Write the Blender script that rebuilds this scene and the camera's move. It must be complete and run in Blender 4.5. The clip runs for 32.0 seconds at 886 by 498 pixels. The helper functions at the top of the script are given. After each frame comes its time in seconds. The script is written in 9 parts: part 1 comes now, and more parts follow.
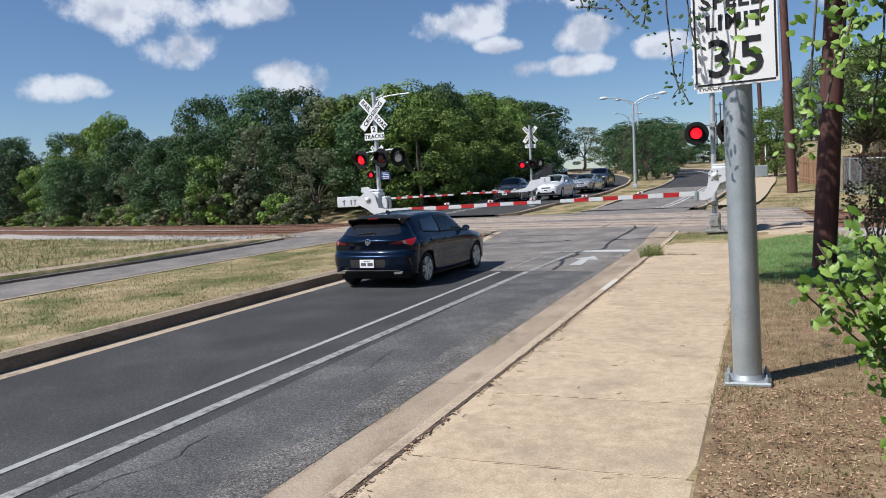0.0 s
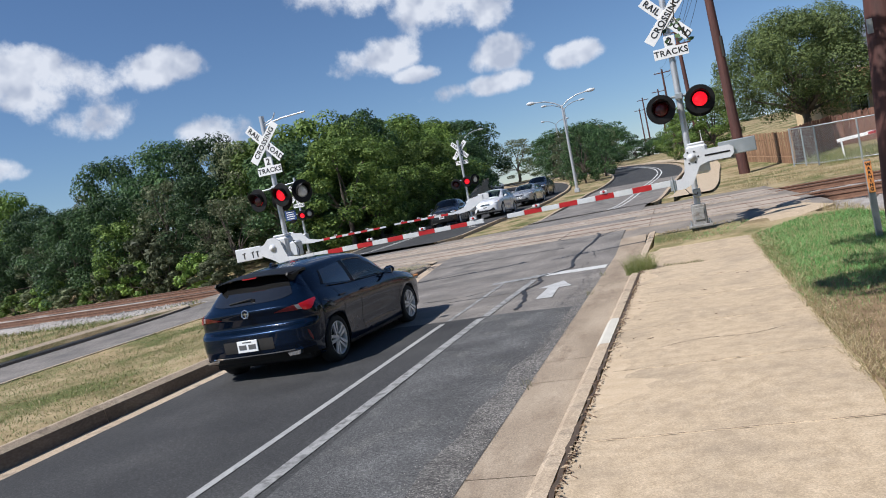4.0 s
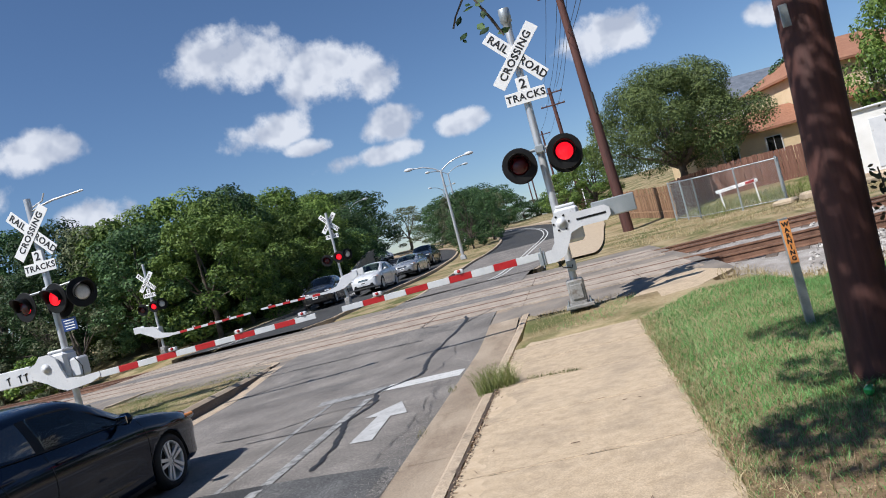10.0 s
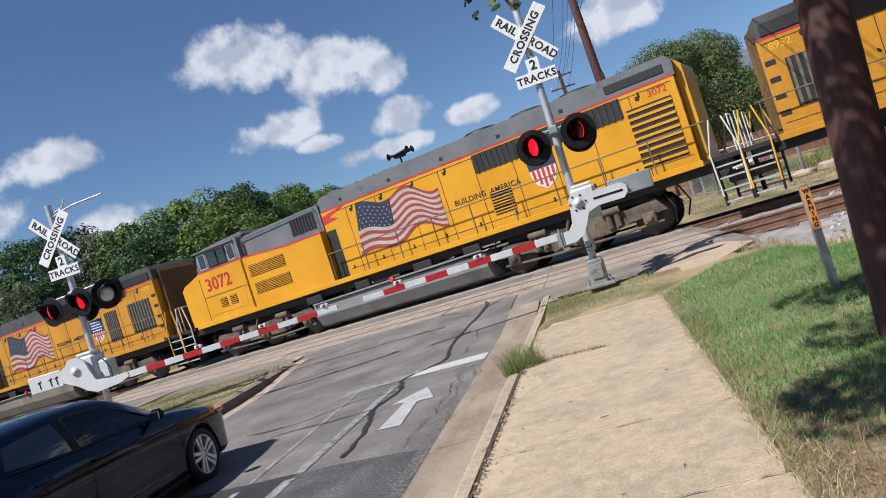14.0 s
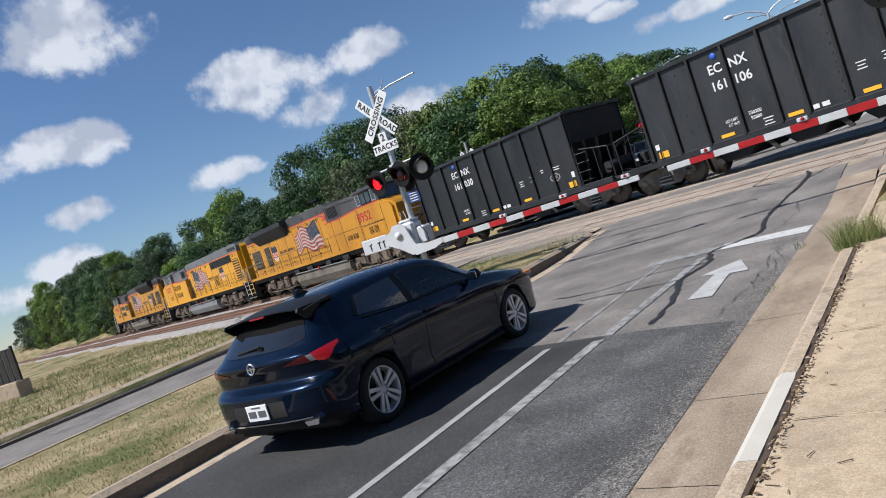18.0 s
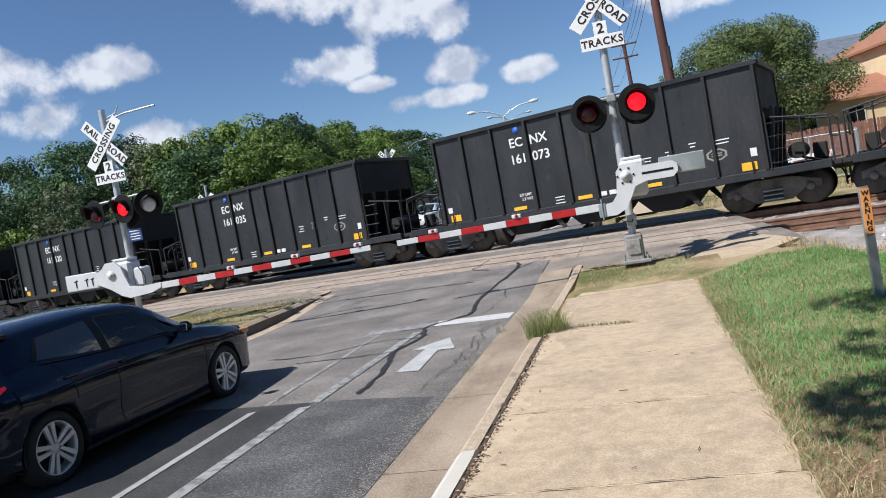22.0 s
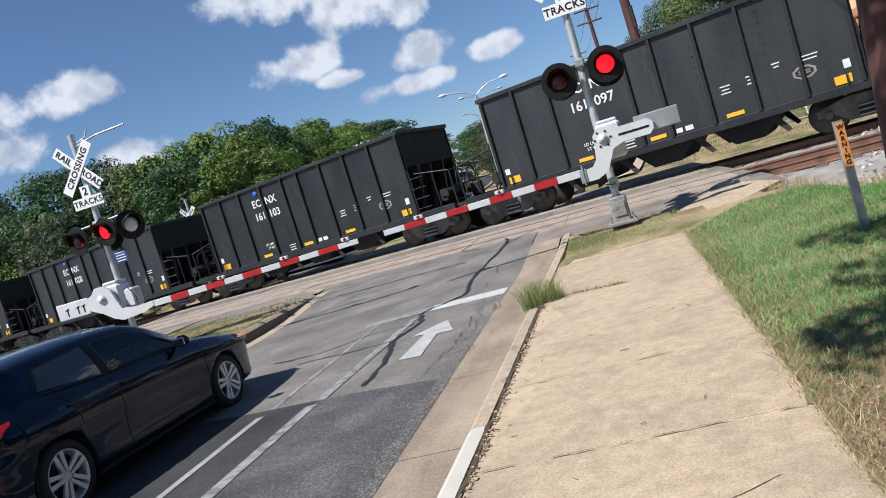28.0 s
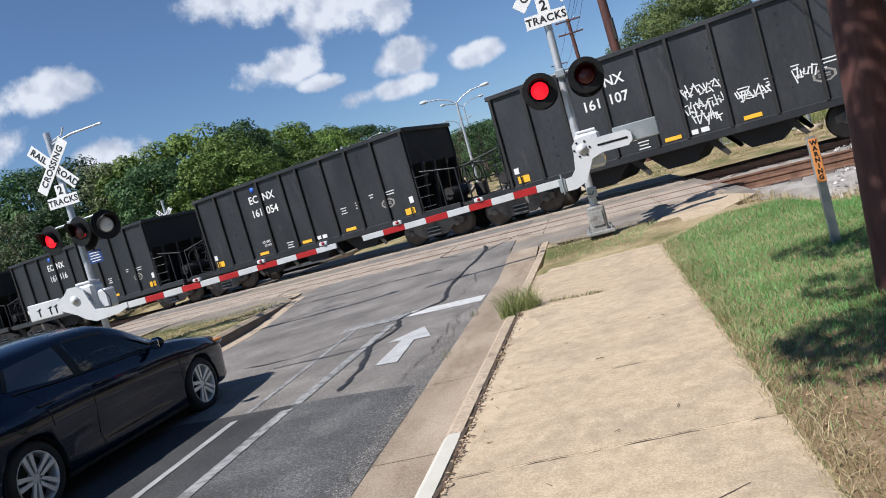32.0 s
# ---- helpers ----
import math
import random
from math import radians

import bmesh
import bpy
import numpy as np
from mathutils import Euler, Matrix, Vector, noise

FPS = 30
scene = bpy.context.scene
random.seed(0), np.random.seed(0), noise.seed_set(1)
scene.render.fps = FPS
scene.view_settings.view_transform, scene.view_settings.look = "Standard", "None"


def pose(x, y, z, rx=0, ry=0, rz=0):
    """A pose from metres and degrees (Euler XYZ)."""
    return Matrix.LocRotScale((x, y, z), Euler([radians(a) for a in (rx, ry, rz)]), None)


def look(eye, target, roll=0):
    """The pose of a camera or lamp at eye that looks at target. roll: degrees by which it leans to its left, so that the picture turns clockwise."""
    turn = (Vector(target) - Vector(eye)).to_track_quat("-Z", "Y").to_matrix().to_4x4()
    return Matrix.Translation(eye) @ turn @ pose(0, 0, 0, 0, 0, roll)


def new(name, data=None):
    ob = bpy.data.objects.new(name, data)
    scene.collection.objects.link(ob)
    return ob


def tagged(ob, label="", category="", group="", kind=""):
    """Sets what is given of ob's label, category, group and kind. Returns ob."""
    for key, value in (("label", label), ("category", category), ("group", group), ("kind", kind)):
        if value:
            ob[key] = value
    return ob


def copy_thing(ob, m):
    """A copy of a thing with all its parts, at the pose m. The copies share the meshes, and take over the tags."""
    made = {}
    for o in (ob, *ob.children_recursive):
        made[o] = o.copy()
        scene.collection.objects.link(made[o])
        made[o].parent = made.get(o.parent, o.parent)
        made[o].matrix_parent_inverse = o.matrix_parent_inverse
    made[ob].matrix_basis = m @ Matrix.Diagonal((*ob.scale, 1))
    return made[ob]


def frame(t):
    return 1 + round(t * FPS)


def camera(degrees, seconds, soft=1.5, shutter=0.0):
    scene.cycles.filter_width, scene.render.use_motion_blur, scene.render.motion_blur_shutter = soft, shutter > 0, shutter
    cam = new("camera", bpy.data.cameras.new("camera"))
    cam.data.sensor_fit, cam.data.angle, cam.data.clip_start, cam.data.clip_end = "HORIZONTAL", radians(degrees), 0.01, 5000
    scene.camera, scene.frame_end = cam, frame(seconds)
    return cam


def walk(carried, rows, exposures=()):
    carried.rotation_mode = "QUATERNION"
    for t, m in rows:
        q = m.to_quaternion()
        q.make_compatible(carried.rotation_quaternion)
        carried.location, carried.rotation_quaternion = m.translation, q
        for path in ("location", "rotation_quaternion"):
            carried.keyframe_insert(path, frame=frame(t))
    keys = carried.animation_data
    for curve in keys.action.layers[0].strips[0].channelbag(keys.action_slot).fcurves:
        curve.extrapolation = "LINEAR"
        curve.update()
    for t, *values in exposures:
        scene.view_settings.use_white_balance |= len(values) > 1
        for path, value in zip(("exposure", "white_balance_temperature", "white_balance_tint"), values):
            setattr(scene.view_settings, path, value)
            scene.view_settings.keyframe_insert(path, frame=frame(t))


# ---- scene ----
cam = camera(62.2, 32.0, 1.0)
PATH = [
    (0, (2.016, -6.139, 1.692), (1.26, -4.296, 1.523), -3.0),
    (0.5, (1.788, -5.668, 1.629), (1.055, -3.818, 1.429), -2.9),
    (1, (1.605, -5.176, 1.63), (0.877, -3.325, 1.42), -4.3),
    (1.5, (1.381, -4.656, 1.623), (0.676, -2.812, 1.301), -7.0),
    (2, (1.171, -4.057, 1.661), (0.593, -2.168, 1.347), -5.5),
    (2.5, (1.084, -3.649, 1.599), (0.44, -1.771, 1.358), -6.5),
    (3, (0.916, -3.195, 1.525), (0.203, -1.367, 1.137), -8.7),
    (3.5, (0.906, -2.613, 1.542), (0.269, -0.728, 1.338), -13.0),
    (5.5, (0.774, -0.433, 1.634), (0.234, 1.491, 1.565), -3.4),
    (6, (0.905, -0.027, 1.631), (0.413, 1.911, 1.605), -7.0),
    (6.5, (0.954, 0.289, 1.632), (0.479, 2.232, 1.649), -7.5),
    (7, (0.952, 0.654, 1.603), (0.549, 2.613, 1.631), -8.6),
    (7.5, (1.072, 0.936, 1.589), (0.731, 2.907, 1.602), -13.5),
    (8, (1.213, 1.148, 1.589), (0.782, 3.1, 1.55), -17.2),
    (8.5, (1.217, 1.396, 1.555), (0.802, 3.35, 1.446), -15.7),
    (9, (1.198, 1.7, 1.577), (0.887, 3.675, 1.528), -13.7),
    (9.5, (1.268, 1.706, 1.62), (0.961, 3.682, 1.586), -14.0),
    (10, (1.329, 1.73, 1.628), (1.01, 3.705, 1.638), -14.7),
    (10.5, (1.342, 1.716, 1.62), (1.065, 3.697, 1.645), -15.6),
    (11, (1.353, 1.728, 1.618), (1.123, 3.715, 1.626), -17.0),
    (11.5, (1.335, 1.725, 1.62), (1.157, 3.717, 1.617), -16.9),
    (12, (1.325, 1.74, 1.595), (1.155, 3.733, 1.575), -16.6),
    (12.5, (1.303, 1.708, 1.594), (1.088, 3.696, 1.569), -16.2),
    (13, (1.294, 1.692, 1.601), (1.015, 3.672, 1.59), -16.6),
    (13.5, (1.305, 1.696, 1.59), (0.998, 3.672, 1.586), -17.2),
    (15.5, (1.15, 1.706, 1.57), (0.411, 3.564, 1.535), -17.5),
    (16, (1.144, 1.704, 1.564), (0.279, 3.507, 1.519), -18.2),
    (16.5, (1.126, 1.706, 1.557), (0.168, 3.461, 1.509), -18.7),
    (17, (1.108, 1.678, 1.551), (0.024, 3.358, 1.489), -18.3),
    (17.5, (1.1, 1.665, 1.553), (-0.078, 3.279, 1.466), -18.0),
    (18, (1.102, 1.653, 1.547), (-0.04, 3.293, 1.459), -18.0),
    (18.5, (1.168, 1.682, 1.569), (0.288, 3.477, 1.515), -17.8),
    (19, (1.271, 1.696, 1.599), (0.759, 3.629, 1.603), -17.3),
    (19.5, (1.342, 1.7, 1.596), (1.04, 3.677, 1.598), -16.7),
    (20, (1.33, 1.709, 1.585), (1.018, 3.684, 1.553), -16.9),
    (20.5, (1.296, 1.74, 1.559), (0.899, 3.699, 1.48), -16.1),
    (21, (1.256, 1.741, 1.57), (0.8, 3.685, 1.465), -13.1),
    (21.5, (1.243, 1.737, 1.575), (0.772, 3.678, 1.481), -9.9),
    (22, (1.236, 1.719, 1.56), (0.751, 3.656, 1.456), -9.8),
    (22.5, (1.22, 1.69, 1.554), (0.662, 3.606, 1.421), -11.7),
    (23, (1.231, 1.701, 1.548), (0.658, 3.611, 1.395), -13.4),
    (23.5, (1.232, 1.706, 1.548), (0.681, 3.622, 1.391), -14.5),
    (24, (1.243, 1.679, 1.553), (0.716, 3.603, 1.407), -15.4),
    (24.5, (1.25, 1.693, 1.564), (0.764, 3.631, 1.475), -15.2),
    (25, (1.227, 1.683, 1.571), (0.757, 3.627, 1.541), -13.0),
    (25.5, (1.223, 1.674, 1.561), (0.753, 3.618, 1.533), -11.1),
    (27.5, (1.259, 1.732, 1.546), (0.816, 3.679, 1.431), -16.7),
    (28, (1.236, 1.723, 1.532), (0.772, 3.662, 1.382), -16.6),
    (28.5, (1.216, 1.721, 1.529), (0.733, 3.653, 1.349), -15.2),
    (29, (1.225, 1.71, 1.538), (0.776, 3.652, 1.369), -14.5),
    (29.5, (1.225, 1.704, 1.54), (0.779, 3.648, 1.392), -14.6),
    (30, (1.234, 1.694, 1.541), (0.794, 3.641, 1.41), -15.3),
    (30.5, (1.243, 1.704, 1.541), (0.817, 3.655, 1.416), -15.9),
    (31, (1.246, 1.707, 1.544), (0.827, 3.658, 1.411), -16.2),
    (31.5, (1.242, 1.708, 1.536), (0.84, 3.662, 1.394), -15.9),
    (32, (1.235, 1.7, 1.532), (0.831, 3.653, 1.383), -15.4),
]
walk(cam, [(t, look(e, g, r)) for t, e, g, r in PATH], [(0, .2, 6080, 12), (12, .19, 6080, 12), (16, .09, 6080, 12), (18, .17, 6080, 12), (21, .27, 6080, 12), (32, .27, 6080, 12)])

# ---------- world, sun ----------
SUN_AZ, SUN_EL = 225.0, 50.0          # compass from +y clockwise: the sun stands behind and to the left


def sky_world():
    w = bpy.data.worlds.new("sky")
    scene.world = w
    w.use_nodes = True
    nt = w.node_tree
    nt.nodes.clear()
    N, L = nt.nodes.new, nt.links.new
    out, bg = N("ShaderNodeOutputWorld"), N("ShaderNodeBackground")
    sky = N("ShaderNodeTexSky")
    sky.sky_type, sky.sun_disc = "NISHITA", False
    sky.sun_elevation, sky.sun_rotation = radians(SUN_EL), radians(SUN_AZ)
    sky.air_density, sky.dust_density, sky.ozone_density = 1.0, 0.0, 6.0
    bg.inputs[1].default_value = 0.077
    co = N("ShaderNodeTexCoord")
    fluff = N("ShaderNodeTexNoise")
    fluff.inputs["Scale"].default_value, fluff.inputs["Detail"].default_value, fluff.inputs["Roughness"].default_value = 12.0, 9.0, 0.60
    L(co.outputs["Generated"], fluff.inputs["Vector"])
    last = None
    for az, el, half, flat in CLOUDS:
        a, e = radians(az), radians(el)
        c = Vector((math.sin(a) * math.cos(e), math.cos(a) * math.cos(e), math.sin(e)))
        east = Vector((math.cos(a), -math.sin(a), 0))
        up = east.cross(c) * -1
        ds = []
        for axis, size in ((east, radians(half)), (up, radians(half * flat))):
            d = N("ShaderNodeVectorMath")
            d.operation = "DOT_PRODUCT"
            L(co.outputs["Generated"], d.inputs[0])
            d.inputs[1].default_value = axis
            m = N("ShaderNodeMath")
            m.operation = "MULTIPLY_ADD"
            L(d.outputs["Value"], m.inputs[0])
            m.inputs[1].default_value, m.inputs[2].default_value = 1 / size, -axis.dot(c) / size
            q = N("ShaderNodeMath")
            q.operation = "POWER"
            ab = N("ShaderNodeMath")
            ab.operation = "ABSOLUTE"
            L(m.outputs[0], ab.inputs[0])
            L(ab.outputs[0], q.inputs[0])
            q.inputs[1].default_value = 2.0
            ds.append(q.outputs[0])
        front = N("ShaderNodeVectorMath")
        front.operation = "DOT_PRODUCT"
        L(co.outputs["Generated"], front.inputs[0])
        front.inputs[1].default_value = c
        s = N("ShaderNodeMath")
        s.operation = "ADD"
        L(ds[0], s.inputs[0])
        L(ds[1], s.inputs[1])
        f = N("ShaderNodeMath")
        f.operation = "LESS_THAN"
        L(front.outputs["Value"], f.inputs[0])
        f.inputs[1].default_value = 0.2
        s2 = N("ShaderNodeMath")
        s2.operation = "MULTIPLY_ADD"
        L(f.outputs[0], s2.inputs[0])
        s2.inputs[1].default_value = 50.0
        L(s.outputs[0], s2.inputs[2])
        if last is None:
            last = s2.outputs[0]
        else:
            mn = N("ShaderNodeMath")
            mn.operation = "SMOOTH_MIN"
            L(last, mn.inputs[0])
            L(s2.outputs[0], mn.inputs[1])
            mn.inputs[2].default_value = 0.35
            last = mn.outputs[0]
    # cover = 1 - r2 + noise
    n1 = N("ShaderNodeMath")
    n1.operation = "MULTIPLY_ADD"
    L(fluff.outputs["Fac"], n1.inputs[0])
    n1.inputs[1].default_value, n1.inputs[2].default_value = -4.2, 2.20
    n2 = N("ShaderNodeMath")
    n2.operation = "ADD"
    L(last, n2.inputs[0])
    L(n1.outputs[0], n2.inputs[1])
    mr = N("ShaderNodeMapRange")
    mr.interpolation_type = "SMOOTHSTEP"
    L(n2.outputs[0], mr.inputs["Value"])
    mr.inputs["From Min"].default_value, mr.inputs["From Max"].default_value = 1.04, 0.22
    mr.inputs["To Min"].default_value, mr.inputs["To Max"].default_value = 0.0, 0.93
    # lit tops and grey bases: thickness here against thickness a little higher up
    shift = N("ShaderNodeVectorMath")
    shift.operation = "ADD"
    L(co.outputs["Generated"], shift.inputs[0])
    shift.inputs[1].default_value = (-0.008, -0.006, 0.018)
    above = N("ShaderNodeTexNoise")
    above.inputs["Scale"].default_value, above.inputs["Detail"].default_value, above.inputs["Roughness"].default_value = 10.0, 4.0, 0.5
    L(shift.outputs[0], above.inputs["Vector"])
    here = N("ShaderNodeTexNoise")
    here.inputs["Scale"].default_value, here.inputs["Detail"].default_value, here.inputs["Roughness"].default_value = 10.0, 4.0, 0.5
    L(co.outputs["Generated"], here.inputs["Vector"])
    dif = N("ShaderNodeMath")
    dif.operation = "SUBTRACT"
    L(here.outputs["Fac"], dif.inputs[0])
    L(above.outputs["Fac"], dif.inputs[1])
    lit = N("ShaderNodeMath")
    lit.operation = "MULTIPLY_ADD"
    L(dif.outputs[0], lit.inputs[0])
    lit.inputs[1].default_value, lit.inputs[2].default_value = 5.5, 0.5
    tone = N("ShaderNodeValToRGB")
    tone.color_ramp.elements[0].position, tone.color_ramp.elements[0].color = 0.15, (5.6, 6.05, 6.95, 1)
    tone.color_ramp.elements[1].position, tone.color_ramp.elements[1].color = 0.68, (8.9, 9.1, 9.4, 1)
    L(lit.outputs[0], tone.inputs[0])
    mix = N("ShaderNodeMix")
    mix.data_type = "RGBA"
    L(mr.outputs[0], mix.inputs["Factor"])
    L(sky.outputs[0], mix.inputs["A"])
    L(tone.outputs[0], mix.inputs["B"])
    L(mix.outputs["Result"], bg.inputs[0])
    L(bg.outputs[0], out.inputs[0])


# azimuth, elevation, half width in degrees, height by width
CLOUDS = [(-20.5, 17.8, 4.6, 0.62), (-13.6, 15.2, 5.0, 0.55), (-20.2, 12.2, 4.2, 0.38), (-11.2, 10.6, 2.9, 0.5), (-12.2, 8.5, 4.6, 0.22),
          (-5.1, 9.3, 2.6, 0.4), (7.3, 12.4, 4.8, 0.38), (17.4, 10.2, 1.8, 0.6), (-34.5, 13.7, 2.8, 0.45), (-33.0, 8.6, 3.0, 0.55),
          (-17.2, 10.4, 2.0, 0.35), (-43.5, 13.6, 5.8, 0.42), (-36.5, 13.9, 3.6, 0.45), (-40.7, 10.8, 2.8, 0.7), (-56.8, 19.6, 6.4, 0.5),
          (-59.6, 12.6, 5.4, 0.3), (-48.8, 8.0, 3.0, 0.4), (-59.4, 7.9, 2.6, 0.45), (-61.0, 4.8, 2.8, 0.5), (-65.0, 3.4, 3.0, 0.4),
          (-20.0, 24.5, 5.0, 0.3), (3.0, 21.0, 6.0, 0.25), (30.0, 14.0, 7.0, 0.3), (60.0, 18.0, 8.0, 0.35), (-95.0, 16.0, 8.0, 0.4),
          (100.0, 12.0, 9.0, 0.3), (150.0, 20.0, 8.0, 0.4), (-150.0, 15.0, 9.0, 0.35)]
sky_world()
sun = new("sun", bpy.data.lights.new("sun", "SUN"))
sun.data.energy, sun.data.angle, sun.data.color = 5.0, radians(0.53), (1.0, 0.945, 0.86)
_a, _e = radians(SUN_AZ), radians(SUN_EL)
sun.matrix_world = look((math.sin(_a) * math.cos(_e) * 60, math.cos(_a) * math.cos(_e) * 60, math.sin(_e) * 60), (0, 0, 0))


# ---------- mesh helpers ----------
class Geo:
    """Collects vertices and faces of one mesh."""

    def __init__(self):
        self.v, self.f, self.s = [], [], []

    def add(self, verts, faces, smooth=False):
        n = len(self.v)
        self.v += [tuple(p) for p in verts]
        self.f += [tuple(i + n for i in q) for q in faces]
        self.s += [smooth] * len(faces)
        return self

    def box(self, c, size, bev=0.0, m=None):
        hx, hy, hz = (d / 2 for d in size)
        b = min(bev, hx * 0.9, hy * 0.9, hz * 0.9)
        if b <= 0:
            vs = [(sx * hx, sy * hy, sz * hz) for sx in (-1, 1) for sy in (-1, 1) for sz in (-1, 1)]
            fs = [(0, 1, 3, 2), (4, 6, 7, 5), (0, 4, 5, 1), (2, 3, 7, 6), (0, 2, 6, 4), (1, 5, 7, 3)]
        else:
            vs, idx = [], {}
            for sx in (-1, 1):
                for sy in (-1, 1):
                    for sz in (-1, 1):
                        for k in range(3):
                            p = [sx * (hx - b), sy * (hy - b), sz * (hz - b)]
                            p[k] = (sx * hx, sy * hy, sz * hz)[k]
                            idx[sx, sy, sz, k] = len(vs)
                            vs.append(tuple(p))
            fs = []
            for k in range(3):
                u, w = (k + 1) % 3, (k + 2) % 3
                for s in (-1, 1):
                    q = []
                    for a, c2 in ((-1, -1), (1, -1), (1, 1), (-1, 1)):
                        key = [0, 0, 0]
                        key[k], key[u], key[w] = s, a, c2
                        q.append(idx[(*key, k)])
                    fs.append(tuple(q if s > 0 else q[::-1]))
                for a in (-1, 1):
                    for c2 in (-1, 1):
                        k1, k2 = [0, 0, 0], [0, 0, 0]
                        k1[u], k1[w], k1[k] = a, c2, -1
                        k2[u], k2[w], k2[k] = a, c2, 1
                        q = [idx[(*k1, u)], idx[(*k2, u)], idx[(*k2, w)], idx[(*k1, w)]]
                        fs.append(tuple(q if a * c2 < 0 else q[::-1]))
            for sx in (-1, 1):
                for sy in (-1, 1):
                    for sz in (-1, 1):
                        q = [idx[sx, sy, sz, k] for k in range(3)]
                        fs.append(tuple(q if sx * sy * sz > 0 else q[::-1]))
        o = Vector(c)
        vs = [(m @ Vector(p) if m else Vector(p)) + o for p in vs]
        return self.add(vs, fs)

    def tube(self, p0, p1, r0, r1=None, n=10, caps=True, smooth=True):
        p0, p1 = Vector(p0), Vector(p1)
        r1 = r0 if r1 is None else r1
        d = (p1 - p0).normalized()
        a = d.cross(Vector((0, 0, 1)) if abs(d.z) < 0.9 else Vector((1, 0, 0))).normalized()
        b = d.cross(a)
        vs = []
        for p, r in ((p0, r0), (p1, r1)):
            vs += [p + (a * math.cos(t) + b * math.sin(t)) * r for t in (2 * math.pi * i / n for i in range(n))]
        self.add(vs, [(i, (i + 1) % n, n + (i + 1) % n, n + i) for i in range(n)], smooth)
        if caps:
            self.add(vs, [tuple(range(n))[::-1], tuple(range(n, 2 * n))])
        return self

    def pipe(self, pts, r, n=6):
        for a, b in zip(pts, pts[1:]):
            self.tube(a, b, r, n=n)
        return self

    def prism(self, poly, y0, y1, axes="xz"):
        """A polygon given in two axes, drawn out along the third from y0 to y1."""
        def put(u, v, w):
            return {"xz": (u, w, v), "yz": (w, u, v), "xy": (u, v, w)}[axes]
        n = len(poly)
        vs = [put(u, v, y0) for u, v in poly] + [put(u, v, y1) for u, v in poly]
        area = sum(poly[i][0] * poly[(i + 1) % n][1] - poly[(i + 1) % n][0] * poly[i][1] for i in range(n))
        flip = (area > 0) != (axes == "xz")
        if y1 < y0:
            flip = not flip
        fs = [tuple(range(n))[::-1], tuple(range(n, 2 * n))] + [(i, (i + 1) % n, n + (i + 1) % n, n + i) for i in range(n)]
        return self.add(vs, fs if flip else [q[::-1] for q in fs])

    def lathe(self, prof, c, axis, n=20, smooth=True):
        """Profile of (distance along the axis, radius), turned about the axis through c."""
        d = Vector(axis).normalized()
        a = d.cross(Vector((0, 0, 1)) if abs(d.z) < 0.9 else Vector((1, 0, 0))).normalized()
        b = d.cross(a)
        vs, fs = [], []
        for h, r in prof:
            vs += [Vector(c) + d * h + (a * math.cos(t) + b * math.sin(t)) * r for t in (2 * math.pi * i / n for i in range(n))]
        for k in range(len(prof) - 1):
            fs += [(k * n + i, k * n + (i + 1) % n, (k + 1) * n + (i + 1) % n, (k + 1) * n + i) for i in range(n)]
        self.add(vs, fs, smooth)
        return self

    def grid(self, xs, ys, z):
        vs = [(x, y, z(x, y)) for y in ys for x in xs]
        n = len(xs)
        return self.add(vs, [(j * n + i, j * n + i + 1, (j + 1) * n + i + 1, (j + 1) * n + i) for j in range(len(ys) - 1) for i in range(n - 1)], True)

    def mesh(self, name, mat):
        me = bpy.data.meshes.new(name)
        me.from_pydata(self.v, [], self.f)
        me.polygons.foreach_set("use_smooth", self.s)
        if mat:
            me.materials.append(mat)
        me.update()
        return me


def part(name, geo, mat, parent=None, label="", m=None):
    ob = new(name, geo.mesh(name, mat) if isinstance(geo, Geo) else geo)
    if m is not None:
        ob.matrix_basis = m
    if parent is not None:
        ob.parent = parent
    if label:
        ob["label"] = label
    return ob


def thing(name, label, category, group="", kind="", m=None):
    ob = new(name)
    ob.empty_display_size = 0.2
    if m is not None:
        ob.matrix_basis = m
    return tagged(ob, label, category, group, kind)


def set_piece(name, geo, mat, label, category, kind="structure"):
    ob = part(name, geo, mat)
    return tagged(ob, label, category, "", kind)


_texts = {}


def text_mesh(s, size, mat, align="CENTER", bold=0.0, spacing=1.0):
    key = (s, size, mat.name, align, bold, spacing)
    if key not in _texts:
        cu = bpy.data.curves.new("lettering", "FONT")
        cu.body, cu.size, cu.align_x, cu.align_y = s, size, align, "CENTER"
        cu.offset, cu.extrude, cu.space_character = bold, 0.002, spacing
        cu.resolution_u = 3
        ob = bpy.data.objects.new("lettering", cu)
        scene.collection.objects.link(ob)
        bpy.context.view_layer.update()
        me = bpy.data.meshes.new_from_object(ob.evaluated_get(bpy.context.evaluated_depsgraph_get()))
        bpy.data.objects.remove(ob)
        me.name = "lettering"
        me.materials.clear()
        me.materials.append(mat)
        _texts[key] = me
    return _texts[key]


